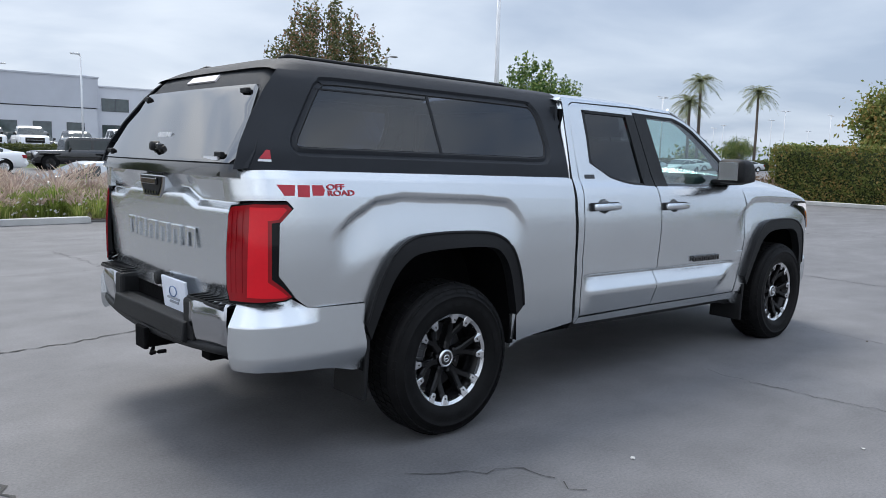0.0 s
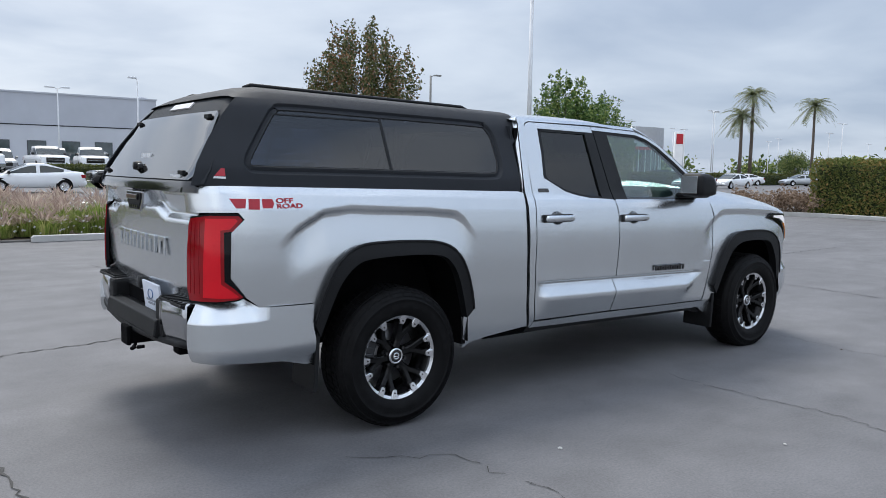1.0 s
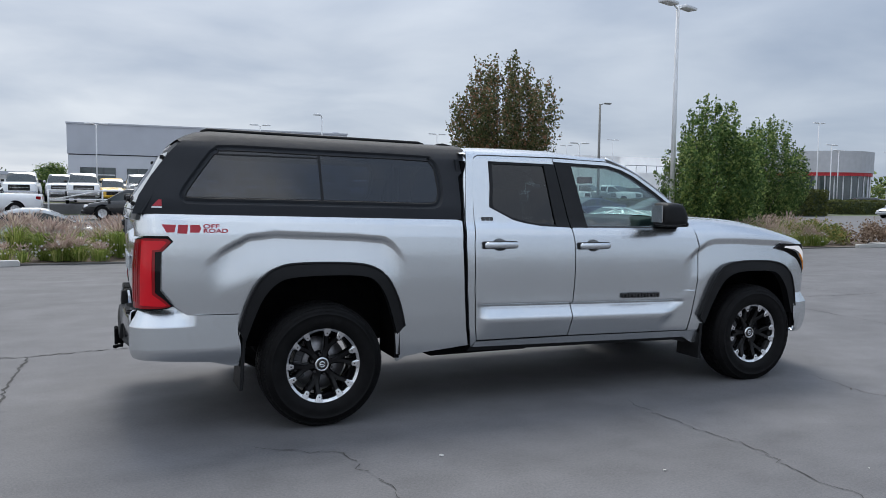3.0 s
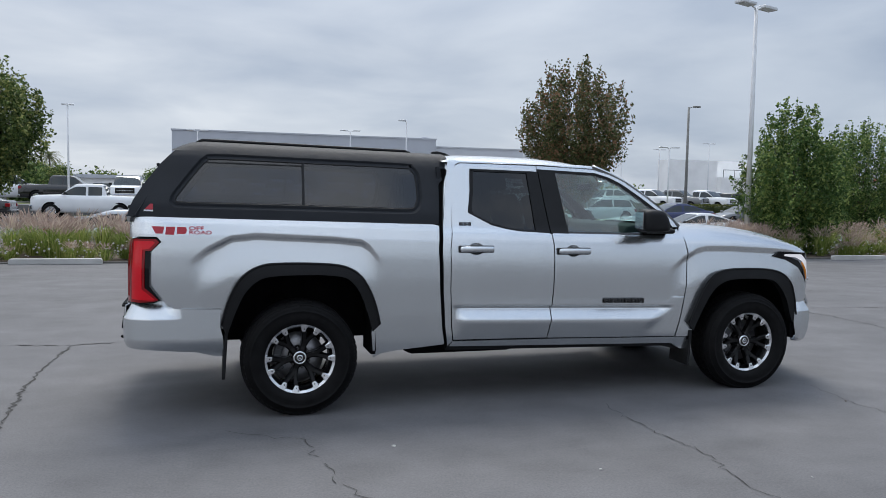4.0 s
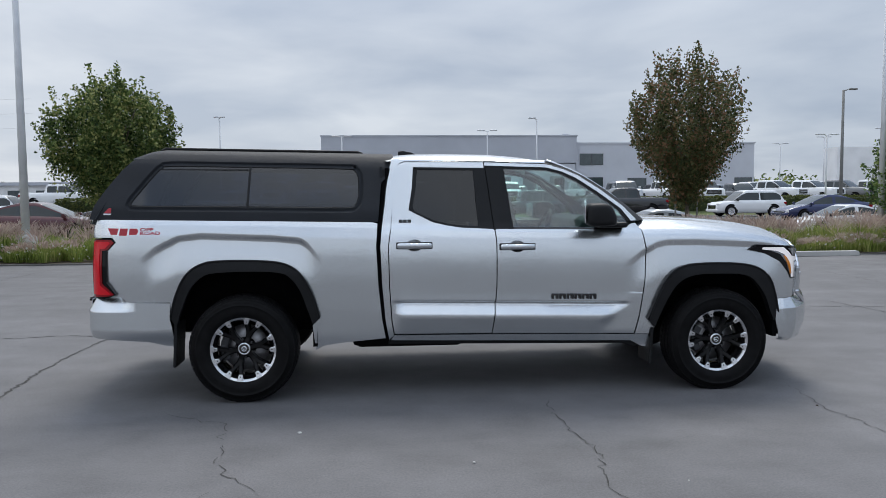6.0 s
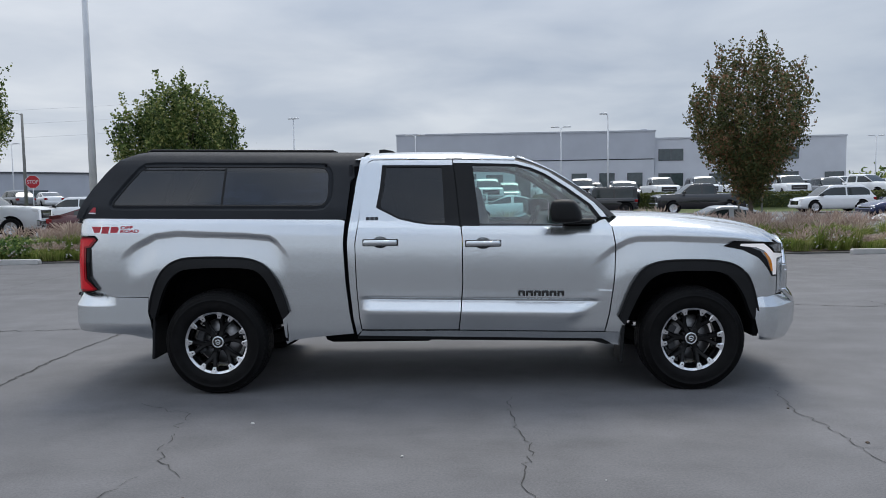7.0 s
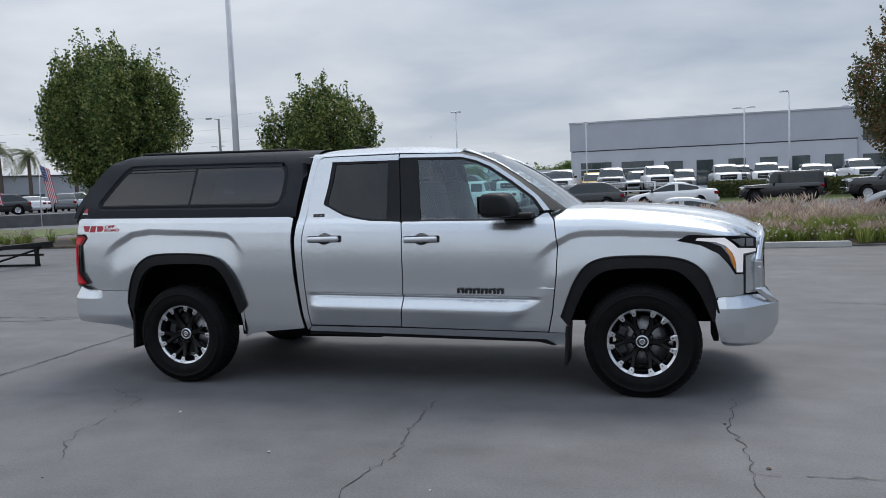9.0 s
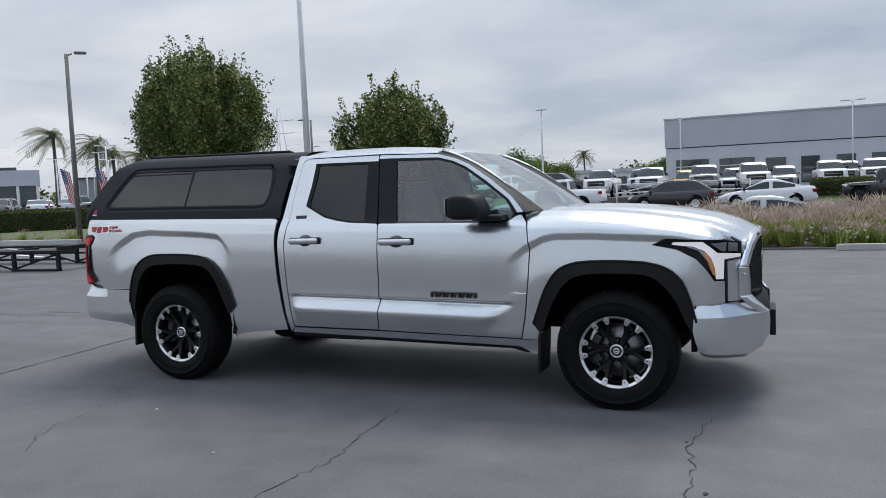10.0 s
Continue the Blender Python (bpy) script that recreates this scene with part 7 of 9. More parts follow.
def pear_tree(name, x, y, height, half, crown_low, seed, material, label, leaves=9500, lean=0.0, top_heavy=1.0, stake=True, foot=0.36, dome=0.40):
    rng = np.random.default_rng(seed)
    root = thing(name, label, "tree", "trees in the planting beds", pose(x, y, 0))
    bm = bmesh.new()
    add_tube(bm, [(0, 0, 0), (0.01, 0, 0.5), (0.02, 0.01, crown_low + 0.3)], 0.085, 10, True, 0.06)
    tips = []
    for k in range(13):
        a = k * 2.4 + rng.uniform(-0.3, 0.3)
        z0 = crown_low * 0.75 + rng.uniform(0, 0.5)
        reach = half * rng.uniform(0.30, 0.62)
        z1 = crown_low + (height - crown_low) * rng.uniform(0.25, 0.75)
        if k < 3:
            reach, z1 = half * 0.15 * k, height * (0.84 - 0.05 * k)
        p = [(0, 0, z0), (reach * 0.35 * math.cos(a), reach * 0.35 * math.sin(a), z0 + (z1 - z0) * 0.4), (reach * 0.7 * math.cos(a), reach * 0.7 * math.sin(a), z0 + (z1 - z0) * 0.75), (reach * math.cos(a), reach * math.sin(a), z1)]
        add_tube(bm, p, 0.040, 6, True, 0.008)
        tips.append(p)
    trunk = part("trunk", bm, BARK, root, "grey-brown bark")
    # clumps of leaves along upright leaders that fan out from the trunk: widest low down, tips standing free at the top
    cents = []
    span = height - crown_low

    def profile(t):
        w = 0.36 * top_heavy
        return foot + (1 - foot) * math.sin(math.pi / 2 * t / w) if t < w else 1.0 - 0.42 * ((t - w) / (1 - w)) ** 1.5

    lead = []
    for k in range(26):
        f = math.sqrt((k + 0.5) / 26)
        top_t = (1.0 - dome * f ** 2.0) * rng.uniform(0.84, 1.0) if k > 1 else 0.93 - 0.04 * k
        lead.append((k * 2.4 + rng.uniform(-0.3, 0.3), f, top_t, rng.uniform(0.86, 1.10)))
    per = 3.3 * leaves / (26 * 8)
    for a, f, top_t, wide in lead:
        for q in np.linspace(0.04, 0.97, 8):
            t = top_t * min(1.0, max(0.0, q + rng.uniform(-0.04, 0.04)))
            r = f * half * 0.90 * wide * profile(t) * rng.uniform(0.90, 1.08)
            aa = a + rng.normal(0, 0.06)
            sp = half * (0.225 - 0.125 * q ** 1.6) * rng.uniform(0.75, 1.2)
            c = np.array((r * math.cos(aa) + lean * t, r * math.sin(aa), crown_low + span * t - 0.06))
            m = int(per * rng.uniform(0.7, 1.3) * (1.3 - 0.75 * q))
            u = rng.normal(size=(m, 3))
            u *= (rng.uniform(0, 1, m) ** 0.40 / np.linalg.norm(u, axis=1))[:, None] * np.array((sp, sp, sp * 1.5))
            cents.append(c + u)
        # leafy shoots that stand free at the end and on the flank of each leader
        for j in range(5):
            tt = top_t * (1.0 - 0.17 * j)
            m = int(rng.uniform(26, 60))
            r = f * half * 0.92 * wide * profile(tt)
            out = rng.uniform(0.05, 0.35) + 0.30 * j * f
            aa = a + rng.normal(0, 0.25)
            base = np.array((r * math.cos(aa) + lean * tt, r * math.sin(aa), crown_low + span * tt - 0.10))
            d = np.array((out * math.cos(aa), out * math.sin(aa), 1.0)); d /= np.linalg.norm(d)
            w = np.linspace(0, 1, m)[:, None]
            cents.append(base + w * half * rng.uniform(0.16, 0.34) * d + rng.normal(size=(m, 3)) * half * (0.058 - 0.042 * w))
    v, f = leaf_quads(np.concatenate(cents), 0.049 * math.sqrt(max(1.0, half / 2.05)), rng)
    crown = mesh_object("crown", v, f, material, root)
    tagged(crown, "dense crown of small leaves")
    if stake:
        for dx in (-0.35, 0.35):
            bm = bmesh.new()
            add_tube(bm, [(dx, 0.05, 0), (dx, 0.05, 1.9)], 0.03, 8)
            part("stake", bm, POST_DARK, root, "wooden tree stake")
    return root


pear_tree("tree", 10.65, 17.0, 6.10, 2.05, 1.75, 1, LEAF_BROWN, "slender pear tree with dark green and reddish-brown leaves", 9000, top_heavy=1.45, foot=0.08, dome=0.34)
pear_tree("tree", -7.1, 17.4, 5.40, 2.0, 1.95, 2, LEAF_GREEN, "rounded pear tree with dense green leaves", 11500, dome=0.34)
pear_tree("tree", -17.5, 20.3, 8.05, 3.15, 2.65, 3, LEAF_GREEN, "broad pear tree with dense dark green leaves", 26000, dome=0.24)
pear_tree("tree", 16.40, 13.6, 4.80, 1.75, 0.45, 4, LEAF_BRIGHT, "rounded tree with dense fresh green leaves", 9500, stake=False)
pear_tree("tree", 24.3, 19.2, 5.0, 1.9, 0.7, 5, LEAF_BRIGHT, "rounded tree with dense fresh green leaves", 7000, stake=False)


def grass_bed(x0, x1, y0, y1, seed, per_m2=2.6, h=0.85, plume=1.0):
    """Fountain grass: blades in one object, plumes in another."""
    rng = np.random.default_rng(seed)
    V, F, PV, PF = [], [], [], []
    n = int((x1 - x0) * (y1 - y0) * per_m2)
    nv = pv = 0
    for k in range(n):
        cx, cy = rng.uniform(x0, x1), rng.uniform(y0, y1)
        gap = noise.noise(Vector((cx * 0.35, cy * 0.4, seed)))
        hh = h * rng.uniform(0.75, 1.12) * (0.92 + 0.25 * gap)
        if gap < -0.42:
            continue
        m = 110
        a = rng.uniform(0, math.tau, m)
        lean = rng.uniform(0.1, 0.75, m) * hh
        bh = hh * rng.uniform(0.55, 0.95, m)
        w = rng.uniform(0.004, 0.008, m)
        br = rng.uniform(0, 0.16, m)
        bx, by = cx + br * np.cos(a), cy + br * np.sin(a)
        for i in range(m):
            ca, sa = math.cos(a[i]), math.sin(a[i])
            px, py = -sa * w[i], ca * w[i]
            x1_, y1_ = bx[i] + lean[i] * 0.35 * ca, by[i] + lean[i] * 0.35 * sa
            x2_, y2_ = bx[i] + lean[i] * ca, by[i] + lean[i] * sa
            V += [(bx[i] - px, by[i] - py, 0.05), (bx[i] + px, by[i] + py, 0.05), (x1_ + px, y1_ + py, bh[i] * 0.75), (x1_ - px, y1_ - py, bh[i] * 0.75), (x2_, y2_, bh[i] * 0.95)]
            F += [(nv, nv + 1, nv + 2, nv + 3), (nv + 3, nv + 2, nv + 4)]
            nv += 5
        for i in range(int(60 * plume * rng.uniform(0.5, 1.4))):
            aa = rng.uniform(0, math.tau)
            le = rng.uniform(0.05, 0.5) * hh
            z0 = hh * rng.uniform(0.70, 1.02)
            z1 = z0 + hh * rng.uniform(0.12, 0.24)
            bx_, by_ = cx + le * 0.75 * math.cos(aa), cy + le * 0.75 * math.sin(aa)
            tx, ty = cx + le * 1.25 * math.cos(aa), cy + le * 1.25 * math.sin(aa)
            r = rng.uniform(0.009, 0.015)
            for ph in (0.0, 1.57):
                dx, dy = r * math.cos(ph), r * math.sin(ph)
                mx, my, mz = bx_ + (tx - bx_) * 0.4, by_ + (ty - by_) * 0.4, z0 + (z1 - z0) * 0.4
                PV += [(bx_, by_, z0), (mx + dx, my + dy, mz), (tx, ty, z1), (mx - dx, my - dy, mz)]
                PF += [(pv, pv + 1, pv + 2, pv + 3)]
                pv += 4
    tagged(mesh_object("ornamental_grass", V, F, GRASS_BLADE), "clumps of green fountain grass in the planting bed", "grass", kind="stuff")
    if seed == 6:
        FV, FF = [], []
        for k in range(900):
            c = np.array((rng.uniform(x0, x1), rng.uniform(y0 - 0.05, y1), rng.uniform(0.12, 0.5)))
            n0 = len(FV)
            r_ = rng.uniform(0.018, 0.034)
            FV += [tuple(c + np.array(p) * r_) for p in ((-1, 0, -0.2), (0, -0.5, 0.8), (1, 0, 0), (0, 0.4, -1))]
            FF += [(n0, n0 + 1, n0 + 2, n0 + 3)]
        tagged(mesh_object("flowers", FV, FF, WHITE_CLOTH), "small white flowers scattered through the grass", "flowers", kind="stuff")
    if PV:
        tagged(mesh_object("grass_plumes", PV, PF, PLUME), "feathery pink-brown seed plumes of the fountain grass", "grass", kind="stuff")


def hedge(name, x0, y0, x1, y1, h, seed, material, label, leaf=0.05, count=14000, z0=0.1, rough=0.10):
    """A clipped hedge: a dark core under a skin of leaves."""
    rng = np.random.default_rng(seed)
    root = thing(name, label, "hedge", "", pose((x0 + x1) / 2, (y0 + y1) / 2, 0))
    hx, hy = (x1 - x0) / 2, (y1 - y0) / 2
    bm = bmesh.new()
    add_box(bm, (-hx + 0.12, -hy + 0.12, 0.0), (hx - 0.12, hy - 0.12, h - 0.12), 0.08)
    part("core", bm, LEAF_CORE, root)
    areas = np.array([2 * hx * 2 * hy, 2 * hx * h, 2 * hx * h, 2 * hy * h, 2 * hy * h])
    pick = rng.choice(5, count, p=areas / areas.sum())
    u, w = rng.uniform(-1, 1, count), rng.uniform(0, 1, count)
    c = np.zeros((count, 3))
    for k in range(count):
        b = noise.noise(Vector((u[k] * hx * 1.3 + x0, w[k] * 2 + y0, pick[k] * 7.0))) * rough
        d = rng.normal(0, 0.035) + b
        if pick[k] == 0:
            c[k] = (u[k] * hx, (w[k] * 2 - 1) * hy, h + d)
        elif pick[k] < 3:
            s = 1 if pick[k] == 1 else -1
            c[k] = (u[k] * hx, s * (hy + d), z0 + w[k] * (h - z0))
        else:
            s = 1 if pick[k] == 3 else -1
            c[k] = (s * (hx + d), u[k] * hy, z0 + w[k] * (h - z0))
    v, f = leaf_quads(c, leaf, rng)
    mesh_object("foliage", v, f, material, root)
    return root


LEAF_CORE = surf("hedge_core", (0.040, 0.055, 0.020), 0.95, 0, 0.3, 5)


def shrub(name, x, y, r, h, seed, material, label, count=1500, leaf=0.05):
    rng = np.random.default_rng(seed)
    root = thing(name, label, "shrub", "shrubs in the beds", pose(x, y, 0))
    bm = bmesh.new()
    for k in range(7):
        a = k * 0.9
        add_tube(bm, [(0, 0, 0), (r * 0.5 * math.cos(a), r * 0.5 * math.sin(a), h * 0.6)], 0.02, 5, True, 0.006)
    part("stem", bm, BARK, root)
    cents = []
    for k in range(26):
        a, q = rng.uniform(0, math.tau), math.sqrt(rng.uniform(0, 1))
        zz = h * (0.25 + 0.6 * math.sqrt(max(0, 1 - q * q)) * rng.uniform(0.3, 1))
        cents.append(np.array((r * q * math.cos(a), r * q * math.sin(a), zz)) + rng.normal(size=(count // 26, 3)) * 0.16 * min(r, h))
    v, f = leaf_quads(np.concatenate(cents), leaf, rng)
    mesh_object("foliage", v, f, material, root)
    return root


grass_bed(-10.8, 19.5, 12.2, 14.4, 3, 3.4)
grass_bed(-10.8, 19.8, 11.78, 12.35, 6, 9.0, 0.50, 0.9)
grass_bed(-11.0, 23.5, 14.4, 16.3, 4, 2.0)
grass_bed(-38.0, -14.0, 15.8, 18.2, 5, 0.7, 0.6, 0.6)
for k, (x, y, r, h, mm, lab) in enumerate([(20.6, 13.0, 0.8, 0.75, LEAF_HEDGE, "low green shrub in the planting bed"), (22.2, 12.6, 0.9, 0.8, SHRUB_DRY, "dry brownish shrub in the planting bed"),
                                           (23.6, 11.2, 1.0, 0.95, SHRUB_DRY, "dry pinkish-brown shrub beside the hedge"), (24.8, 10.0, 1.0, 1.0, SHRUB_DRY, "dry pinkish-brown shrub beside the hedge"), (26.2, 10.6, 1.1, 0.9, SHRUB_DRY, "dry pinkish-brown shrub beside the hedge"),
                                           (21.3, 14.2, 1.0, 0.8, LEAF_HEDGE, "low green shrub in the planting bed"), (-9.4, 12.5, 0.75, 0.62, LEAF_BRIGHT, "rounded green shrub in the planting bed"), (-10.4, 12.6, 0.7, 0.58, LEAF_BRIGHT, "rounded green shrub in the planting bed"),
                                           (-8.6, 12.7, 0.6, 0.55, LEAF_BRIGHT, "rounded green shrub in the planting bed")]):
    shrub("shrub", x, y, r, h, 40 + k, mm, lab)
hedge("hedge", 24.95, -14.0, 27.4, 9.6, 1.95, 11, LEAF_HEDGE, "tall clipped green hedge along the kerb", 0.050, 90000)
hedge("hedge", 7.0, 50.4, 17.5, 52.0, 1.32, 12, LEAF_HEDGE_FAR, "low clipped hedge between car park and road", 0.09, 5200)
hedge("hedge", 20.0, 50.4, 60.0, 52.0, 1.28, 13, LEAF_HEDGE_FAR, "low clipped hedge between car park and road", 0.10, 9000)
hedge("hedge", -21.0, 47.0, -14.5, 48.4, 1.45, 14, LEAF_HEDGE_FAR, "low clipped hedge between car park and road", 0.09, 3600)
hedge("hedge", -64.7, 23.6, -30.7, 25.4, 1.42, 16, LEAF_HEDGE_FAR, "long clipped hedge beside the road", 0.09, 14000).matrix_world = pose(-50.5, 21.0, 0, 0, 0, 51)
hedge("hedge", 66.0, 50.0, 108.0, 52.0, 1.4, 17, LEAF_HEDGE_FAR, "long clipped hedge at the far car park", 0.12, 9000)
hedge("hedge", 46.0, 44.0, 57.0, 47.0, 2.3, 18, LEAF_HEDGE_FAR, "tall clipped hedge at the far car park", 0.12, 6000)


# ---- lamp posts ----
def lot_height(x, y):
    return 0.68 if y > 52.6 and -70 < x < 62.5 else 0.0


def lamp_post(x, y, h, heads, r=0.075, material=POST_GREY, arm=0.45, turn=0.0, base=True, head=0.34, label="tall grey steel lamp post with a flat double head"):
    root = thing("lamp_post", label, "lamp post", "lamp posts", pose(x, y, lot_height(x, y), 0, 0, turn))
    h -= lot_height(x, y)
    bm = bmesh.new()
    add_tube(bm, [(0, 0, 0.6 if base else 0), (0, 0, h)], r, 12, True, r * 0.62)
    part("post", bm, material, root)
    if base:
        bm = bmesh.new()
        add_tube(bm, [(0, 0, 0), (0, 0, 0.62)], 0.26, 20)
        part("footing", bm, CONCRETE, root, "round concrete footing")
    for s in heads:
        bm = bmesh.new()
        add_tube(bm, [(0, 0, h - 0.08), (s * arm * 0.5, 0, h + 0.02)], 0.03, 6)
        hl = head if len(heads) > 1 else 0.24
        add_box(bm, (-hl, -0.5 * hl, -0.05), (hl, 0.5 * hl, 0.05), 0.03, Matrix.Translation((s * (arm + 0.1), 0, h + 0.05)))
        part("lamp_head", bm, material, root, "flat lamp head", smooth=False)
    return root


lamp_post(15.0, 13.87, 7.45, (-1, 1), 0.085, turn=20)
lamp_post(-8.05, 13.6, 9.3, (-1, 1), 0.105)
lamp_post(28.7, 38.1, 7.7, (1,), 0.11, POST_DARK, 0.5, base=False, label="weathered grey street lamp post with one head")
lamp_post(-22.6, 18.1, 7.95, (1,), 0.12, POST_DARK, 0.45, turn=40, base=False, label="weathered concrete street lamp post with one head")
lamp_post(-29.9, 48.1, 7.8, (-1,), 0.13, POST_DARK, 0.8, base=False, label="weathered concrete street lamp post with one head")
lamp_post(-9.23, 43.35, 6.55, (-1, 1), 0.07, arm=0.08, head=0.17)
lamp_post(11.1, 43.45, 6.5, (-1,), 0.07, arm=0.2)
for x, y, h in ( (77.0, 60.0, 7.2), (90.0, 62.0, 7.4), (97.5, 62.2, 10.2), (127.3, 71.0, 7.1), (128.1, 69.6, 7.6), (122.9, 58.1, 8.1), (105.7, 47.7, 8.4), (134.4, 57.1, 6.7), (108.1, 42.4, 7.8),
                (70.0, 56.8, 9.8), (70.9, 55.8, 7.4), (102.1, 72.8, 8.4), (80.7, 51.2, 8.9), (-60.0, 62.0, 7.5), (-66.0, 60.0, 7.6), (-52.0, 66.0, 7.5), (-45.0, 72.0, 7.4)):
    lamp_post(x, y, h, (-1, 1), 0.07, arm=0.45, turn=8 * math.sin(x), base=False)


for x, y, h in ((10.4, 62.5, 7.3), (-2.6, 63.0, 6.85), (27.0, 62.5, 7.2), (53.2, 81.6, 8.1), (48.0, 81.9, 7.35), (60.0, 80.9, 9.05), (34.5, 49.5, 5.9)):
    lamp_post(x, y, h, (-1, 1), 0.07, arm=0.45, turn=8 * math.sin(x), base=False)


# ---- vehicles ----
PAINTS = {"white": surf("white_car_paint", (0.82, 0.83, 0.84), 0.3, 0, 0.03, 2, coat=0.8), "silver": surf("pale_silver_car_paint", (0.50, 0.52, 0.54), 0.3, 0.6, 0.03, 2, coat=0.8),
          "grey": surf("grey_car_paint", (0.16, 0.165, 0.17), 0.3, 0.5, 0.03, 2, coat=0.8), "black": surf("black_car_paint", (0.012, 0.012, 0.013), 0.2, 0, 0.05, 2, coat=0.8),
          "blue": surf("blue_car_paint", (0.02, 0.03, 0.10), 0.25, 0.3, 0.03, 2, coat=0.8), "maroon": surf("maroon_car_paint", (0.09, 0.018, 0.022), 0.25, 0.3, 0.03, 2, coat=0.8),
          "red": surf("red_car_paint", (0.35, 0.02, 0.03), 0.25, 0.1, 0.03, 2, coat=0.8), "yellow": surf("yellow_paint", (0.65, 0.38, 0.02), 0.4, 0, 0.05, 2, coat=0.4)}
CAR_GLASS = surf("car_glass", (0.024, 0.032, 0.033), 0.06, 0, 0.1, 3, coat=0.25, spec=0.6)

KINDS = {
    # length, half width, ground clearance, body top line (x, z), belt, roof z, greenhouse (front base, roof front, roof rear, rear base), wheel radius, wheel x
    "sedan": dict(L=4.75, w=0.91, top=[(-2.375, 0.50), (-2.36, 0.90), (-2.28, 1.03), (-1.9, 1.06), (-1.2, 1.03), (0.6, 0.97), (1.2, 0.93), (1.9, 0.80), (2.22, 0.68), (2.34, 0.56), (2.375, 0.42)], roof=1.46, gh=(1.28, 0.18, -0.72, -1.95), r=0.33, wx=(-1.38, 1.40)),
    "suv": dict(L=4.80, w=0.95, top=[(-2.38, 0.6), (-2.36, 1.05), (-2.2, 1.12), (0.8, 1.10), (1.2, 1.06), (2.1, 0.96), (2.35, 0.75), (2.40, 0.5)], roof=1.76, gh=(1.30, 0.42, -1.70, -2.26), r=0.38, wx=(-1.45, 1.46)),
    "crossover": dict(L=4.60, w=0.92, top=[(-2.28, 0.6), (-2.26, 1.0), (-2.1, 1.06), (0.7, 1.02), (1.2, 0.98), (2.0, 0.84), (2.25, 0.66), (2.30, 0.45)], roof=1.62, gh=(1.30, 0.28, -1.30, -2.18), r=0.36, wx=(-1.33, 1.36)),
    "pickup": dict(L=5.85, w=1.02, top=[(-2.92, 0.65), (-2.90, 1.28), (-1.1, 1.32), (1.1, 1.33), (1.45, 1.35), (2.55, 1.30), (2.80, 1.24), (2.90, 1.12), (2.92, 0.55)], roof=1.98, gh=(1.38, 0.62, -0.80, -1.02), r=0.42, wx=(-1.72, 1.85), bed=(-2.86, -1.10)),
    "jeep": dict(L=4.75, w=0.93, top=[(-2.25, 0.6), (-2.25, 1.16), (0.6, 1.16), (0.75, 1.12), (2.15, 1.06), (2.2, 0.75), (2.35, 0.6)], roof=1.87, gh=(0.72, 0.48, -2.18, -2.24), r=0.42, wx=(-1.45, 1.50)),
}


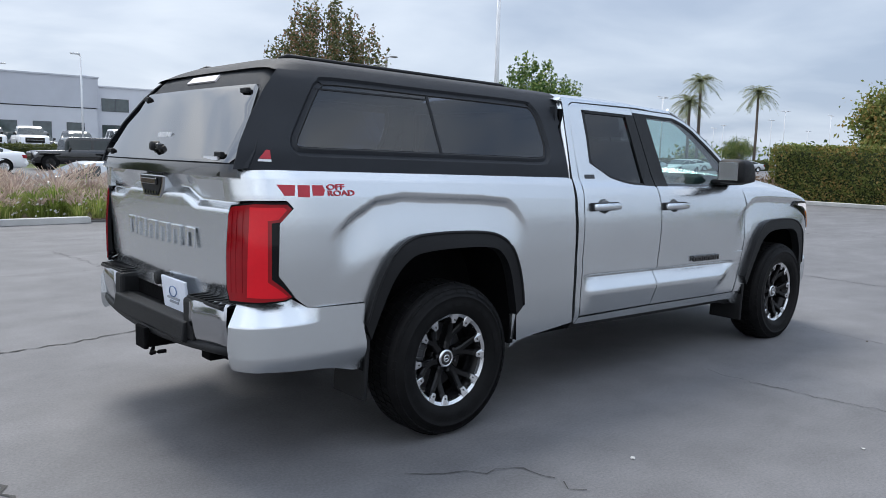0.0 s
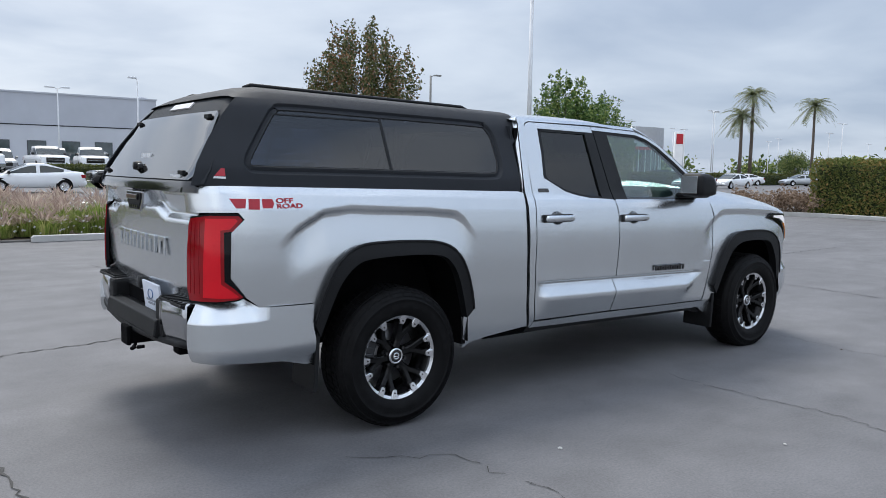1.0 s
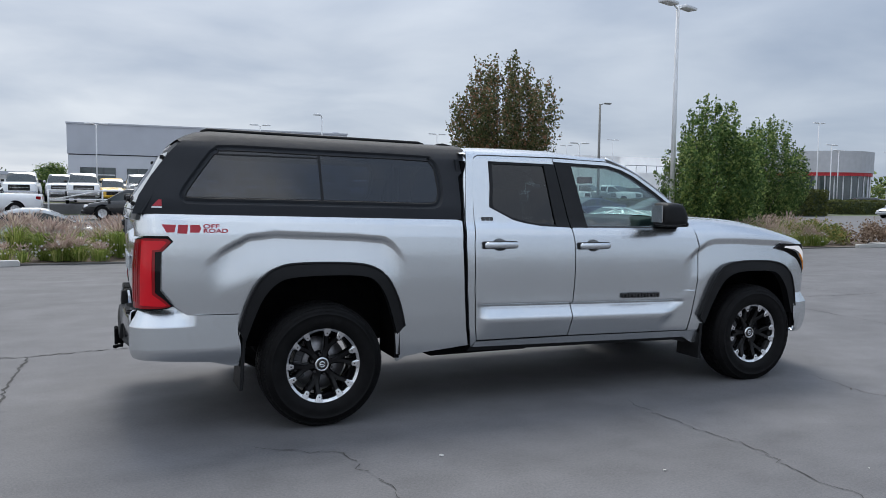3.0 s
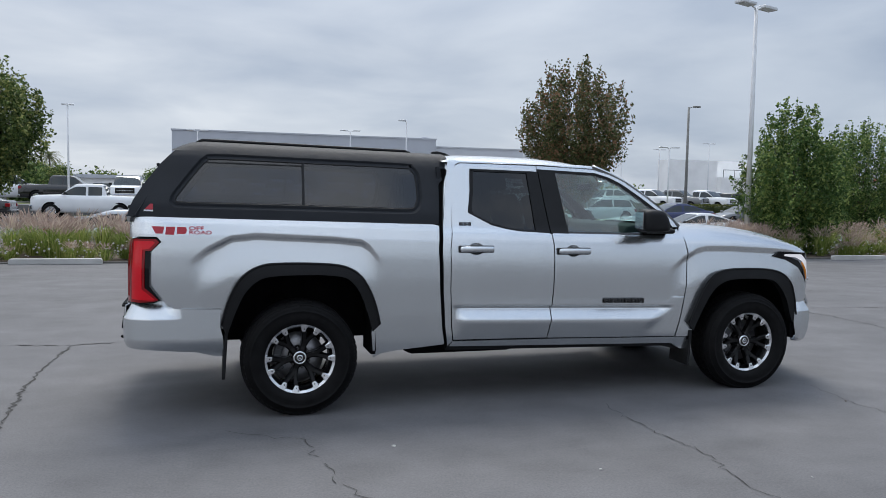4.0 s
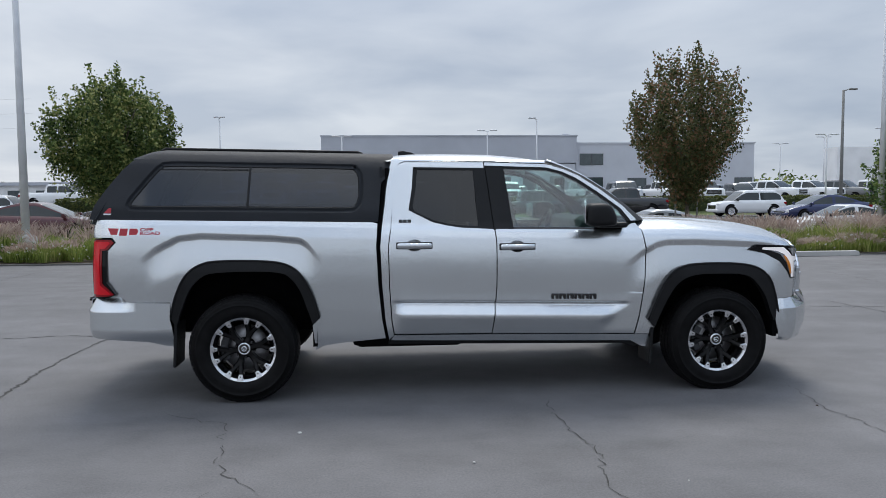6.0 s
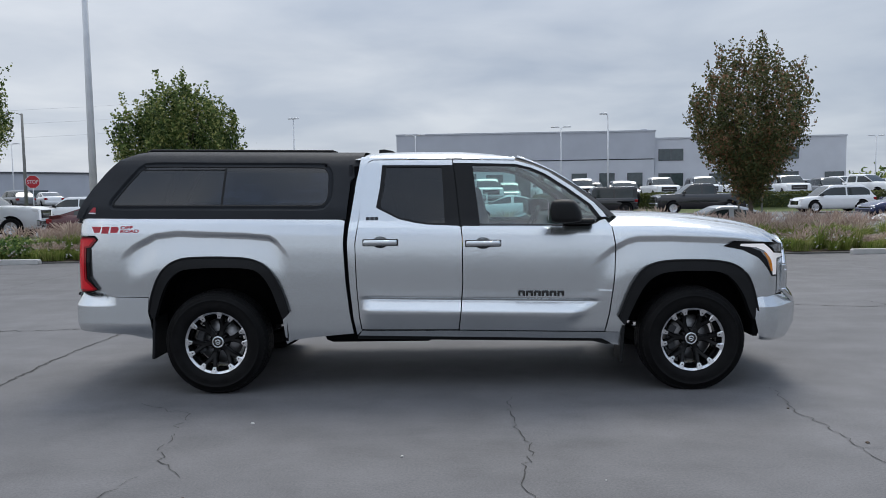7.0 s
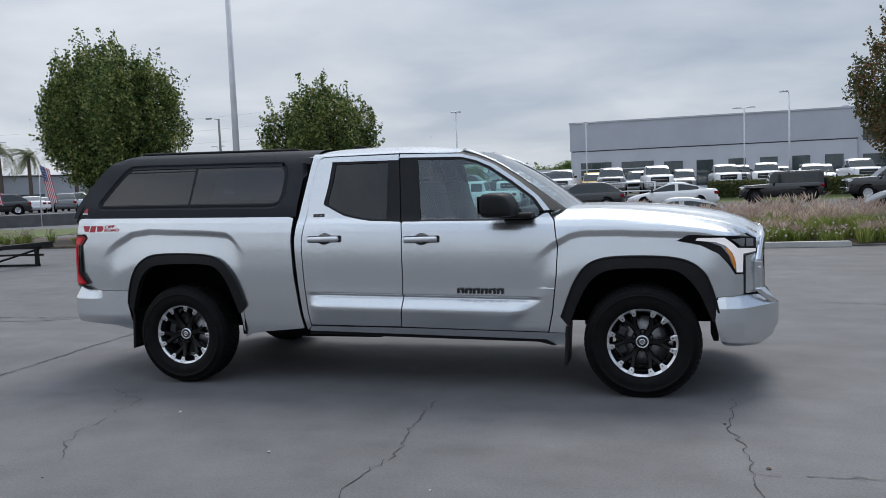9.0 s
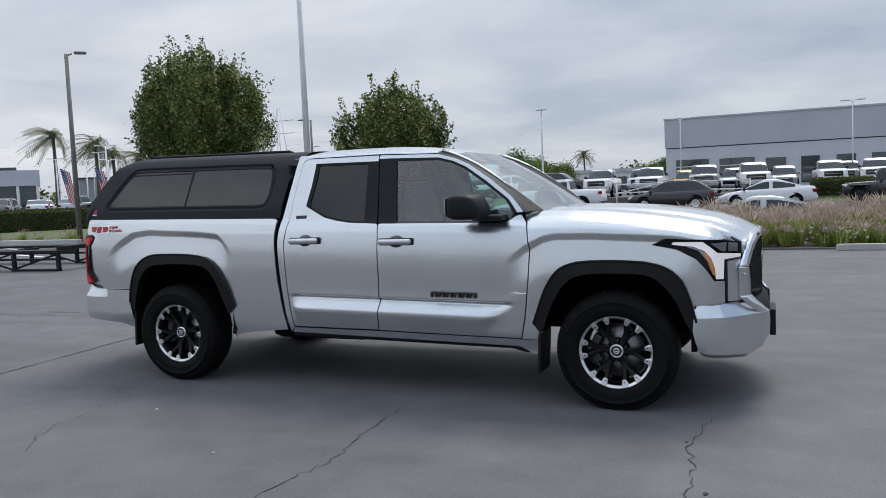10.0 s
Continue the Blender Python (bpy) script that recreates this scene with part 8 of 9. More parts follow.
def vehicle(kind, colour, label, category, group="cars parked in the lots"):
    d = KINDS[kind]
    paint = PAINTS[colour]
    root = thing("parked_" + category.replace(" ", "_"), label, category, group)
    top, w = d["top"], d["w"]
    x_lo, x_hi = top[0][0], top[-1][0]
    xs_ = sorted({round(float(v), 3) for v in np.linspace(x_lo, x_hi, 15)} | {p[0] for p in top})
    rows = []
    for x in xs_:
        zt = float(np.interp(x, [p[0] for p in top], [p[1] for p in top]))
        q = (x - (x_lo + x_hi) / 2) / ((x_hi - x_lo) / 2)
        ww = w * (1 - 0.13 * abs(q) ** 5)
        zb = 0.24 + 0.08 * abs(q) ** 6 + (0.10 if kind in ("pickup", "jeep") else 0)
        zm = min(zb + 0.34, zt - 0.02)
        half = [(0.0, zb), (ww * 0.86, zb), (ww * 0.97, zb + 0.10), (ww, zm), (ww * 0.985, (zm + zt) / 2), (ww * 0.93, zt - 0.02), (ww * 0.80, zt), (0.0, zt + 0.015)]
        rows.append([(x, -y, z) for y, z in half] + [(x, y, z) for y, z in half[-2:0:-1]])
    bm = grid_sheet(rows, True)
    bm.faces.new([v for v in list(bm.verts)[:len(rows[0])]][::-1])
    bm.faces.new([v for v in list(bm.verts)[-len(rows[0]):]])
    bmesh.ops.recalc_face_normals(bm, faces=bm.faces[:])
    part("body", bm, paint, root)
    # greenhouse
    f0, f1, r1, r0 = d["gh"]
    belt = lambda x: float(np.interp(x, [p[0] for p in top], [p[1] for p in top]))
    base_w, roof_w, zr = w * 0.90, w * (0.74 if kind != "jeep" else 0.84), d["roof"]
    # one curved hood over the cabin: glass below and at both ends, paint on the roof, its rails and the pillars
    arch = spline([(r0, belt(r0) - 0.02), (r1, zr - 0.045), ((f1 + r1) / 2, zr), (f1, zr - 0.05), (f0, belt(f0) - 0.02)], 10)
    ax, az = [q[0] for q in arch], [min(q[1], zr) for q in arch]
    cols = np.linspace(r0, f0, 41)
    grid = []
    for x in cols:
        zt, zb = float(np.interp(x, ax, az)), belt(x) - 0.03
        h = max(0.012, zt - zb)
        q = (x - (f0 + r0) / 2) / ((f0 - r0) / 2)
        bw = base_w * (1 - 0.10 * abs(q) ** 3)
        tw = bw - (base_w - roof_w) * min(1.0, h / (zr - zb))
        half = [(bw + (tw - bw) * k, zb + h * 0.93 * k) for k in (0.0, 0.4, 0.80, 1.0)] + [(tw * 0.90, zb + h * 0.975), (tw * 0.55, zt - 0.004), (0.0, zt)]
        grid.append([(x, -y, z) for y, z in half] + [(x, y, z) for y, z in half[-2::-1]])
    mids = (0.5 * (f1 + r1) + 0.10,) if kind != "sedan" else (0.5 * (f1 + r1) + 0.02,)
    rear_post = r0 + (0.55 if kind == "sedan" else 0.26)
    made = {True: bmesh.new(), False: bmesh.new()}
    for i, (ca, cb) in enumerate(zip(grid, grid[1:])):
        xm = (cols[i] + cols[i + 1]) / 2
        for j in range(len(ca) - 1):
            side = j < 3 or j > 8
            if side:
                solid = j in (2, 9) or xm < rear_post or any(abs(xm - m_) < 0.06 for m_ in mids)
            else:
                solid = r1 - 0.06 < xm < f1 + 0.06
            bm = made[solid]
            bm.faces.new([bm.verts.new(q) for q in (ca[j], ca[j + 1], cb[j + 1], cb[j])])
    for solid, bm in made.items():
        bmesh.ops.remove_doubles(bm, verts=bm.verts[:], dist=0.0005)
        bmesh.ops.recalc_face_normals(bm, faces=bm.faces[:])
        if sum(f.normal.z for f in bm.faces) < 0:
            bmesh.ops.reverse_faces(bm, faces=bm.faces[:])
    part("roof", made[True], paint, root)
    part("glasshouse", made[False], CAR_GLASS, root, "dark windows")
    for s in (1, -1):
        bm = box_bm((f0 - 0.32, s * (w + 0.02) - 0.09, belt(f0) + 0.0), (f0 - 0.20, s * (w + 0.02) + 0.09, belt(f0) + 0.15), 0.03)
        part("door_mirror", bm, paint if colour != "white" else BLACK_PLASTIC, root, smooth=False)
        bm = box_bm((x_hi - 0.35, s * w * 0.72 - 0.16, belt(x_hi - 0.3) - 0.22), (x_hi - 0.06, s * w * 0.72 + 0.16, belt(x_hi - 0.3) - 0.07), 0.03)
        part("head_lamp", bm, LAMP_CLEAR, root, smooth=False)
        bm = box_bm((x_lo - 0.012, s * w * 0.76 - 0.13, belt(x_lo + 0.1) - 0.30), (x_lo + 0.22, s * w * 0.76 + 0.13, belt(x_lo + 0.1) - 0.12), 0.03)
        part("tail_lamp", bm, RED_LENS, root, smooth=False)
    # front
    zf = belt(x_hi - 0.2)
    big = kind == "pickup"
    bm = box_bm((x_hi - 0.10, -w * 0.58, 0.80 if big else 0.48), (x_hi + 0.02, w * 0.58, zf - (0.10 if big else 0.10)), 0.03)
    grille_ = part("grille", bm, GLOSS_BLACK, root, smooth=False)
    if big:
        part("grille_bar", box_bm((x_hi + 0.012, -w * 0.50, 0.955), (x_hi + 0.035, w * 0.50, 1.005), 0.008), CHROME_DARK, grille_, smooth=False)
        part("lower_intake", box_bm((x_hi - 0.02, -w * 0.62, 0.42), (x_hi + 0.07, w * 0.62, 0.53), 0.02), GLOSS_BLACK, root, smooth=False)
    bm = box_bm((x_hi - 0.12, -w * 0.92, 0.50 if big else 0.34), (x_hi + 0.06, w * 0.92, 0.76 if big else 0.52), 0.05)
    part("bumper", bm, CHROME_DARK if kind == "pickup" else paint, root, smooth=False)
    bm = box_bm((x_lo - 0.06, -w * 0.90, 0.40), (x_lo + 0.12, w * 0.90, 0.60), 0.05)
    part("bumper", bm, CHROME_DARK if kind == "pickup" else paint, root, smooth=False)
    if "bed" in d:
        b0, b1 = d["bed"]
        bm = box_bm((b0 + 0.08, -w * 0.78, 0.9), (b1 - 0.08, w * 0.78, 1.262), 0.01)
        part("bed_liner", bm, DARK_VOID, root, smooth=False)
    # wheels, with dark discs on the body painting the shade of open arches
    for wx in d["wx"]:
        for s in (1, -1):
            bm = bmesh.new()
            add_lathe(bm, [(0.0, -0.02), (d["r"] * 1.16, -0.02), (d["r"] * 1.16, 0.0)], 24)
            for v in bm.verts:
                v.co = Vector((wx + v.co.x, s * (w * 0.985 + v.co.y * 0.3 + 0.006), max(0.2, d["r"] + 0.03 + v.co.z)))
            part("wheel_arch", bm, DARK_VOID, root, smooth=False)
            bm = bmesh.new()
            r = d["r"]
            add_lathe(bm, [(r * 0.62, -0.10), (r * 0.9, -0.11), (r, -0.08), (r, 0.08), (r * 0.9, 0.10)], 24)
            for v in bm.verts:
                v.co = Vector((wx + v.co.x, s * (w - 0.085 - v.co.y), r + v.co.z))
            bmesh.ops.recalc_face_normals(bm, faces=bm.faces[:])
            wh = part("wheel", bm, RUBBER, root, "black tyre")
            bm = bmesh.new()
            add_lathe(bm, [(0.0, -0.085), (r * 0.18, -0.088), (r * 0.22, -0.07), (r * 0.55, -0.085), (r * 0.64, -0.10)], 20)
            for k in range(5):
                a = k * math.tau / 5
                add_box(bm, (0.03, -0.098, -0.03), (r * 0.58, -0.08, 0.03), 0, Matrix.Rotation(a, 4, "Y"))
            for v in bm.verts:
                v.co = Vector((wx + v.co.x, s * (w - 0.085 - v.co.y), r + v.co.z))
            bmesh.ops.recalc_face_normals(bm, faces=bm.faces[:])
            part("rim", bm, ALLOY if kind != "jeep" else GLOSS_BLACK, wh, "alloy rim", smooth=False)
    if kind == "jeep":
        bm = bmesh.new()
        add_lathe(bm, [(0.0, -0.12), (0.25, -0.12), (0.40, -0.10), (0.41, 0.10), (0.0, 0.12)], 24)
        for v in bm.verts:
            v.co = Vector((-2.38 + v.co.y, v.co.x, 1.10 + v.co.z))
        part("spare_wheel", bm, RUBBER, root)
        for wx in d["wx"]:
            for s in (1, -1):
                bm = box_bm((wx - 0.52, s * (w + 0.06) - 0.10, 0.88), (wx + 0.52, s * (w + 0.06) + 0.10, 0.95), 0.03)
                part("mudguard", bm, BLACK_PLASTIC, root, smooth=False)
    return root


LABELS = {"sedan": ("saloon car", "sedan"), "suv": ("sport utility car", "suv"), "crossover": ("crossover car", "car"), "pickup": ("pickup truck", "pickup truck"), "jeep": ("boxy off-road car", "off-road car")}
MADE = {}


def park(kind, colour, x, y, yaw, z=0.0, where="parked far off"):
    """yaw 0: the nose towards +x."""
    m = pose(x, y, z, 0, 0, yaw)
    key = (kind, colour)
    if key not in MADE:
        word, cat = LABELS[kind]
        MADE[key] = vehicle(kind, colour, f"{colour} {word} {where}", cat)
        MADE[key].matrix_world = m
        return MADE[key]
    ob = copy_thing(MADE[key], m)
    tagged(ob, f"{colour} {LABELS[kind][0]} {where}")
    return ob


NEAR = "parked behind the planting bed"
STREET = "standing along the road"
for row in [("sedan", "silver", 4.15, 19.3, 180, NEAR), ("sedan", "silver", 10.6, 20.0, 178, NEAR), ("sedan", "silver", -3.2, 19.2, 3, NEAR), ("sedan", "white", 22.3, 27.5, 176, NEAR), ("sedan", "maroon", 28.6, 27.0, 184, NEAR),
            ("sedan", "maroon", -11.2, 22.0, 4, NEAR), ("sedan", "blue", 24.6, 33.2, 180, NEAR), ("sedan", "grey", 30.6, 34.5, 178, NEAR), ("sedan", "black", 36.5, 35.0, 182, NEAR),
            ("sedan", "white", 4.3, 37.8, 180, STREET), ("crossover", "black", -0.5, 38.2, 180, STREET), ("jeep", "black", 10.6, 43.5, 180, STREET), ("pickup", "black", 17.1, 44.3, 180, STREET), ("suv", "white", 25.4, 43.5, 180, STREET),
            ("pickup", "white", -7.9, 42.0, 180, STREET), ("sedan", "black", -12.8, 36.0, 180, STREET), ("pickup", "white", -18.6, 24.5, 12, STREET), ("suv", "white", -24.6, 45.0, 180, STREET), ("crossover", "black", -45.7, 41.6, 228, STREET)]:
    kind, colour, x, y, yaw, where = row
    park(kind, colour, x, y, yaw, 0.85 if x < -40 else dip(x, y), where)
FAR = "parked in the dealer lot"
rr = random.Random(5)
for kind, colour, x, y in (("pickup", "white", -6.7, 50.3), ("pickup", "white", -3.2, 50.2), ("pickup", "grey", 0.3, 50.2), ("pickup", "white", 3.4, 50.1),
                           ("pickup", "silver", -4.9, 57.0), ("suv", "yellow", -1.5, 56.6), ("suv", "silver", 2.0, 57.0), ("suv", "grey", 5.4, 56.6)):
    park(kind, colour, x, y, -90 + rr.uniform(-6, 6), 0.66 if y < 52 else 0.68, FAR)
for k, x in enumerate((8.4, 11.4, 14.5, 17.6, 20.9, 24.5, 28.0, 31.2)):
    kind, colour = (("pickup", "white"), ("pickup", "white"), ("suv", "grey"), ("pickup", "white"), ("pickup", "silver"))[k % 5]
    park(kind, colour, x, 56.5 + rr.uniform(-0.5, 0.5), -90 + rr.uniform(-8, 8), 0.68, FAR)
for k, x in enumerate((10.0, 13.0, 16.2, 22.6, 26.3)):
    kind, colour = (("pickup", "grey"), ("suv", "black"), ("suv", "silver"))[k % 3]
    park(kind, colour, x, 62.5 + rr.uniform(-0.6, 0.6), -90 + rr.uniform(-8, 8), 0.68, FAR)
for k, x in enumerate((34.4, 37.4, 40.5, 43.7, 47.3, 50.5, 53.5, 56.5)):
    kind, colour = (("pickup", "white"), ("pickup", "white"), ("pickup", "grey"), ("pickup", "white"), ("suv", "black"))[k % 5]
    park(kind, colour, x, 57.5 + rr.uniform(-0.4, 0.4), -62 + rr.uniform(-5, 5), 0.68, FAR)
for k in range(9):
    park("suv" if k % 2 else "pickup", ("white", "silver", "white", "grey")[k % 4], 30.0 + k * 3.4, 66.5 + rr.uniform(-0.4, 0.4), -70 + rr.uniform(-5, 5), 0.68, FAR)
for k, x in enumerate((-11.5, -15.5, -19.5, -24.0)):
    kind, colour = (("pickup", "black"), ("pickup", "white"), ("suv", "grey"), ("pickup", "white"))[k % 4]
    park(kind, colour, x, 55.5 + rr.uniform(-0.5, 0.5), (0, 15, 200, 0)[k], 0.68, FAR)
for k in range(16):
    kind, colour = (("sedan", "white"), ("sedan", "silver"), ("suv", "black"), ("sedan", "white"), ("crossover", "grey"))[k % 5]
    park(kind, colour, -62.0 + k * 1.72, 30.6 + k * 2.12, 132 + 5 * (k % 3), 0.85, "parked across the road")
for k in range(7):
    kind, colour = (("suv", "grey"), ("sedan", "white"), ("suv", "silver"))[k % 3]
    park(kind, colour, -62.0 + k * 2.0, 45.0 + k * 2.4, 132 + 5 * (k % 3), 0.85, "parked across the road")
for k in range(8):
    kind, colour = (("sedan", "silver"), ("sedan", "white"), ("sedan", "grey"), ("suv", "black"), ("crossover", "grey"), ("sedan", "white"))[k % 6]
    x, y = ((59.5, 38.6), (64.8, 38.2), (70.0, 52.0), (74.5, 55.0), (80.0, 57.0), (86.0, 50.0), (92.0, 46.0), (99.0, 42.0))[k]
    park(kind, colour, x, y, 180 if k < 2 else 150, 0, "parked on the far forecourt")


# ---- buildings ----
def window_unit(parent, x0, x1, z0, z1, y, cols=2, rows_=1, name="window"):
    bm = bmesh.new()
    add_box(bm, (x0, y - 0.02, z0), (x1, y + 0.10, z1))
    win = part(name, bm, GREY_TRIM, parent, "dark framed window", smooth=False)
    for i in range(cols):
        for j in range(rows_):
            a, b = x0 + (x1 - x0) * i / cols + 0.05, x0 + (x1 - x0) * (i + 1) / cols - 0.05
            c, e = z0 + (z1 - z0) * j / rows_ + 0.05, z0 + (z1 - z0) * (j + 1) / rows_ - 0.05
            bm = box_bm((a, y - 0.04, c), (b, y - 0.024, e))
            part("pane", bm, FAR_GLASS, win, smooth=False)
    if rows_ > 2:
        for j in range(1, rows_):
            z = z0 + (z1 - z0) * j / rows_
            part("glazing_bar", box_bm((x0 + 0.03, y - 0.075, z - 0.045), (x1 - 0.03, y - 0.02, z + 0.045)), POST_GREY, win, "pale glazing bar", smooth=False)
    return win


dealer = thing("dealer_building", "long grey stucco dealership building with a flat roof", "building", "", pose(0, 0, 0))
bm = bmesh.new()
add_box(bm, (-5.3, 75.0, 0.0), (21.6, 108.0, 4.85))
part("wall", bm, WALL_LIGHT, dealer, "pale grey lower wall", smooth=False)
part("wall", box_bm((-5.38, 74.9, 4.95), (21.7, 108.1, 7.75)), WALL_DARK, dealer, "grey upper wall", smooth=False)
part("reveal", box_bm((-5.2, 75.1, 4.85), (21.5, 107.9, 4.95)), GREY_TRIM, dealer, "dark shadow joint", smooth=False)
part("parapet", box_bm((-5.45, 74.82, 7.75), (21.78, 108.2, 7.90)), WALL_DARK, dealer, smooth=False)
part("roof_slab", box_bm((-5.3, 75.0, 7.7), (21.6, 108.0, 7.76)), GREY_TRIM, dealer, smooth=False)
part("wall", box_bm((21.78, 75.6, 0.0), (41.7, 108.0, 7.0)), WALL_LIGHT, dealer, "pale grey lower wing", smooth=False)
part("parapet", box_bm((21.80, 75.5, 7.0), (41.8, 108.1, 7.14)), WALL_LIGHT, dealer, smooth=False)
window_unit(dealer, -4.3, -1.2, 0.2, 3.7, 74.98, 3, 5, "workshop_door")
window_unit(dealer, -0.2, 3.0, 0.2, 3.65, 74.98, 3, 5, "workshop_door")
for a, b in ((4.0, 5.8), (7.1, 8.7), (10.1, 11.7), (13.0, 14.6), (15.9, 17.5), (18.8, 20.4)):
    window_unit(dealer, a, b, 1.0, 3.5, 74.98, 1, 1)
for a, b in ((22.2, 24.8), (34.2, 36.8)):
    window_unit(dealer, a, b, 4.7, 5.95, 75.58, 2, 1)
    window_unit(dealer, a, b, 1.0, 3.4, 75.58, 2, 1)
for a, b in ((27.5, 29.6), (31.0, 33.0), (39.5, 41.5)):
    window_unit(dealer, a, b, 1.0, 3.3, 75.58, 1, 1)
bm = box_bm((20.6, 76.5, 7.9), (21.2, 77.5, 8.15), 0.03)
part("roof_vent", bm, WALL_DARK, dealer, smooth=False)

# white plant building behind the trees
plant = thing("white_building", "low white industrial building with a railed roof deck", "building", "", pose(-1.8, 0, 0))
part("wall", box_bm((63.0, 92.0, 0.0), (71.0, 95.0, 7.6)), WALL_WHITE, plant, smooth=False)
part("wall", box_bm((71.0, 91.0, 0.0), (96.0, 97.0, 5.2)), WALL_WHITE, plant, smooth=False)
part("wall", box_bm((73.0, 95.0, 5.2), (90.0, 99.0, 7.8)), WALL_WHITE, plant, smooth=False)
for k in range(13):
    part("rail_post", box_bm((71.5 + k * 1.9, 91.2, 5.2), (71.56 + k * 1.9, 91.26, 6.3)), GREY_TRIM, plant, smooth=False)
part("rail", box_bm((71.5, 91.18, 6.25), (94.5, 91.28, 6.33)), GREY_TRIM, plant, smooth=False)

# round glass showroom with a red band
show = thing("showroom", "round glass car showroom with a grey roof band and red stripe", "building", "", pose(81.0, 66.5, 0))


def drum(r, z0, z1, mm, name, label=""):
    bm = bmesh.new()
    add_lathe(bm, [(0.0, z0), (r, z0), (r, z1), (0.0, z1)], 48, "z")
    return part(name, bm, mm, show, label, smooth=False)


drum(6.0, 0.0, 4.4, FAR_GLASS, "glass_wall", "tall dark glass wall")
drum(6.25, 4.35, 4.75, RED_SIGN, "red_band", "red stripe")
drum(6.35, 4.75, 7.3, surf("showroom_panel", (0.50, 0.51, 0.53), 0.5, 0.4, 0.05, 2), "roof_band", "grey metal roof band")
for k in range(36):
    a = k * math.tau / 36
    bm = box_bm((-0.05, -0.05, 0.0), (0.05, 0.05, 4.36), 0, Matrix.Translation((6.03 * math.cos(a), 6.03 * math.sin(a), 0)))
    part("mullion", bm, POST_GREY, show, smooth=False)

pylon = thing("sign_tower", "white sign tower with a plain red emblem panel", "sign", "", pose(124.0, 87.5, 0, 0, 0, -38))
part("column", box_bm((-0.95, -0.5, 0.0), (0.95, 0.5, 9.2), 0.1), WALL_WHITE, pylon, smooth=False)
part("emblem_panel", box_bm((-0.7, -0.62, 6.9), (0.7, -0.48, 8.8), 0.1), RED_SIGN, pylon, "red emblem panel", smooth=False)

office = thing("glass_office", "grey office building with a wide glass front", "building", "", pose(-95.7, 76.5, 0, 0, 0, -128.7))
part("wall", box_bm((0, -15, 5.0), (26, 0, 7.3)), WALL_LIGHT, office, "pale metal upper wall", smooth=False)
part("wall", box_bm((0.3, -15, 0), (26, -0.6, 5.0)), FAR_GLASS, office, "glass front", smooth=False)
part("roof_edge", box_bm((3, -14, 7.3), (27, -0.5, 7.75)), GREY_TRIM, office, smooth=False)
for k in range(9):
    part("column", box_bm((0.2 + k * 2.6, -0.6, 0), (0.6 + k * 2.6, -0.1, 5.0)), WALL_WHITE, office, smooth=False)
shed = thing("grey_shed", "low dark grey commercial building behind palms", "building", "", pose(-77.4, 67.2, 0, 0, 0, 48.7))
part("wall", box_bm((0, 0, 0), (42, 15, 5.1)), WALL_DARK, shed, smooth=False)
part("roof_edge", box_bm((-0.2, -0.2, 5.1), (42.2, 15.2, 5.3)), GREY_TRIM, shed, smooth=False)
for k in range(4):
    part("opening", box_bm((6 + k * 9, -0.1, 0.3), (9.0 + k * 9, 0.2, 2.9)), FAR_GLASS, shed, smooth=False)

kiosk = thing("white_building", "long low white building in the distance", "building", "", pose(-36.0, 120.0, 0))
part("wall", box_bm((-24, 0, 0), (22, 12, 3.6)), WALL_WHITE, kiosk, smooth=False)
part("roof_edge", box_bm((-25, -0.6, 3.6), (23, 12.5, 4.1)), WALL_DARK, kiosk, smooth=False)
for k in range(10):
    part("window", box_bm((-22 + k * 4.3, -0.08, 0.6), (-19.4 + k * 4.3, 0.1, 2.8)), FAR_GLASS, kiosk, smooth=False)


# ---- palms and far trees ----
def palm(x, y, h, seed, crown=2.6, blown=0.0):
    rng = np.random.default_rng(seed)
    root = thing("palm_tree", "tall fan palm with a drooping crown", "palm tree", "palm trees", pose(x, y, 0))
    bm = bmesh.new()
    add_tube(bm, [(0, 0, 0), (0.1, 0, h * 0.5), (0.0, 0, h)], 0.26, 8, True, 0.17)
    part("trunk", bm, BARK, root)
    V, F = [], []
    for k in range(60):
        a = k * 2.4
        up = rng.uniform(-0.45, 1.25)
        L = crown * rng.uniform(0.75, 1.1)
        pts = []
        for t in np.linspace(0, 1, 7):
            rr_ = L * t * math.cos(up * 0.8)
            zz = h + L * t * math.sin(up) - 0.62 * L * t * t
            pts.append(np.array((rr_ * math.cos(a) + blown * t * t, rr_ * math.sin(a), zz)))
        side = np.array((-math.sin(a), math.cos(a), 0))
        for i in range(6):
            for s in (1, -1):
                for q in (0.0, 0.34, 0.67):
                    p = pts[i] + (pts[i + 1] - pts[i]) * q
                    d = (pts[i + 1] - pts[i])
                    ll = 0.42 * crown / 2.6 * (1.0 - 0.5 * abs(i / 5 - 0.45))
                    tip = p + side * s * ll + d * 0.6 + np.array((0, 0, -0.28 * ll))
                    n0 = len(V)
                    V += [p, p + d * 0.20, tip]
                    F += [(n0, n0 + 1, n0 + 2)]
    mesh_object("crown", V, F, PALM_LEAF, root)
    return root


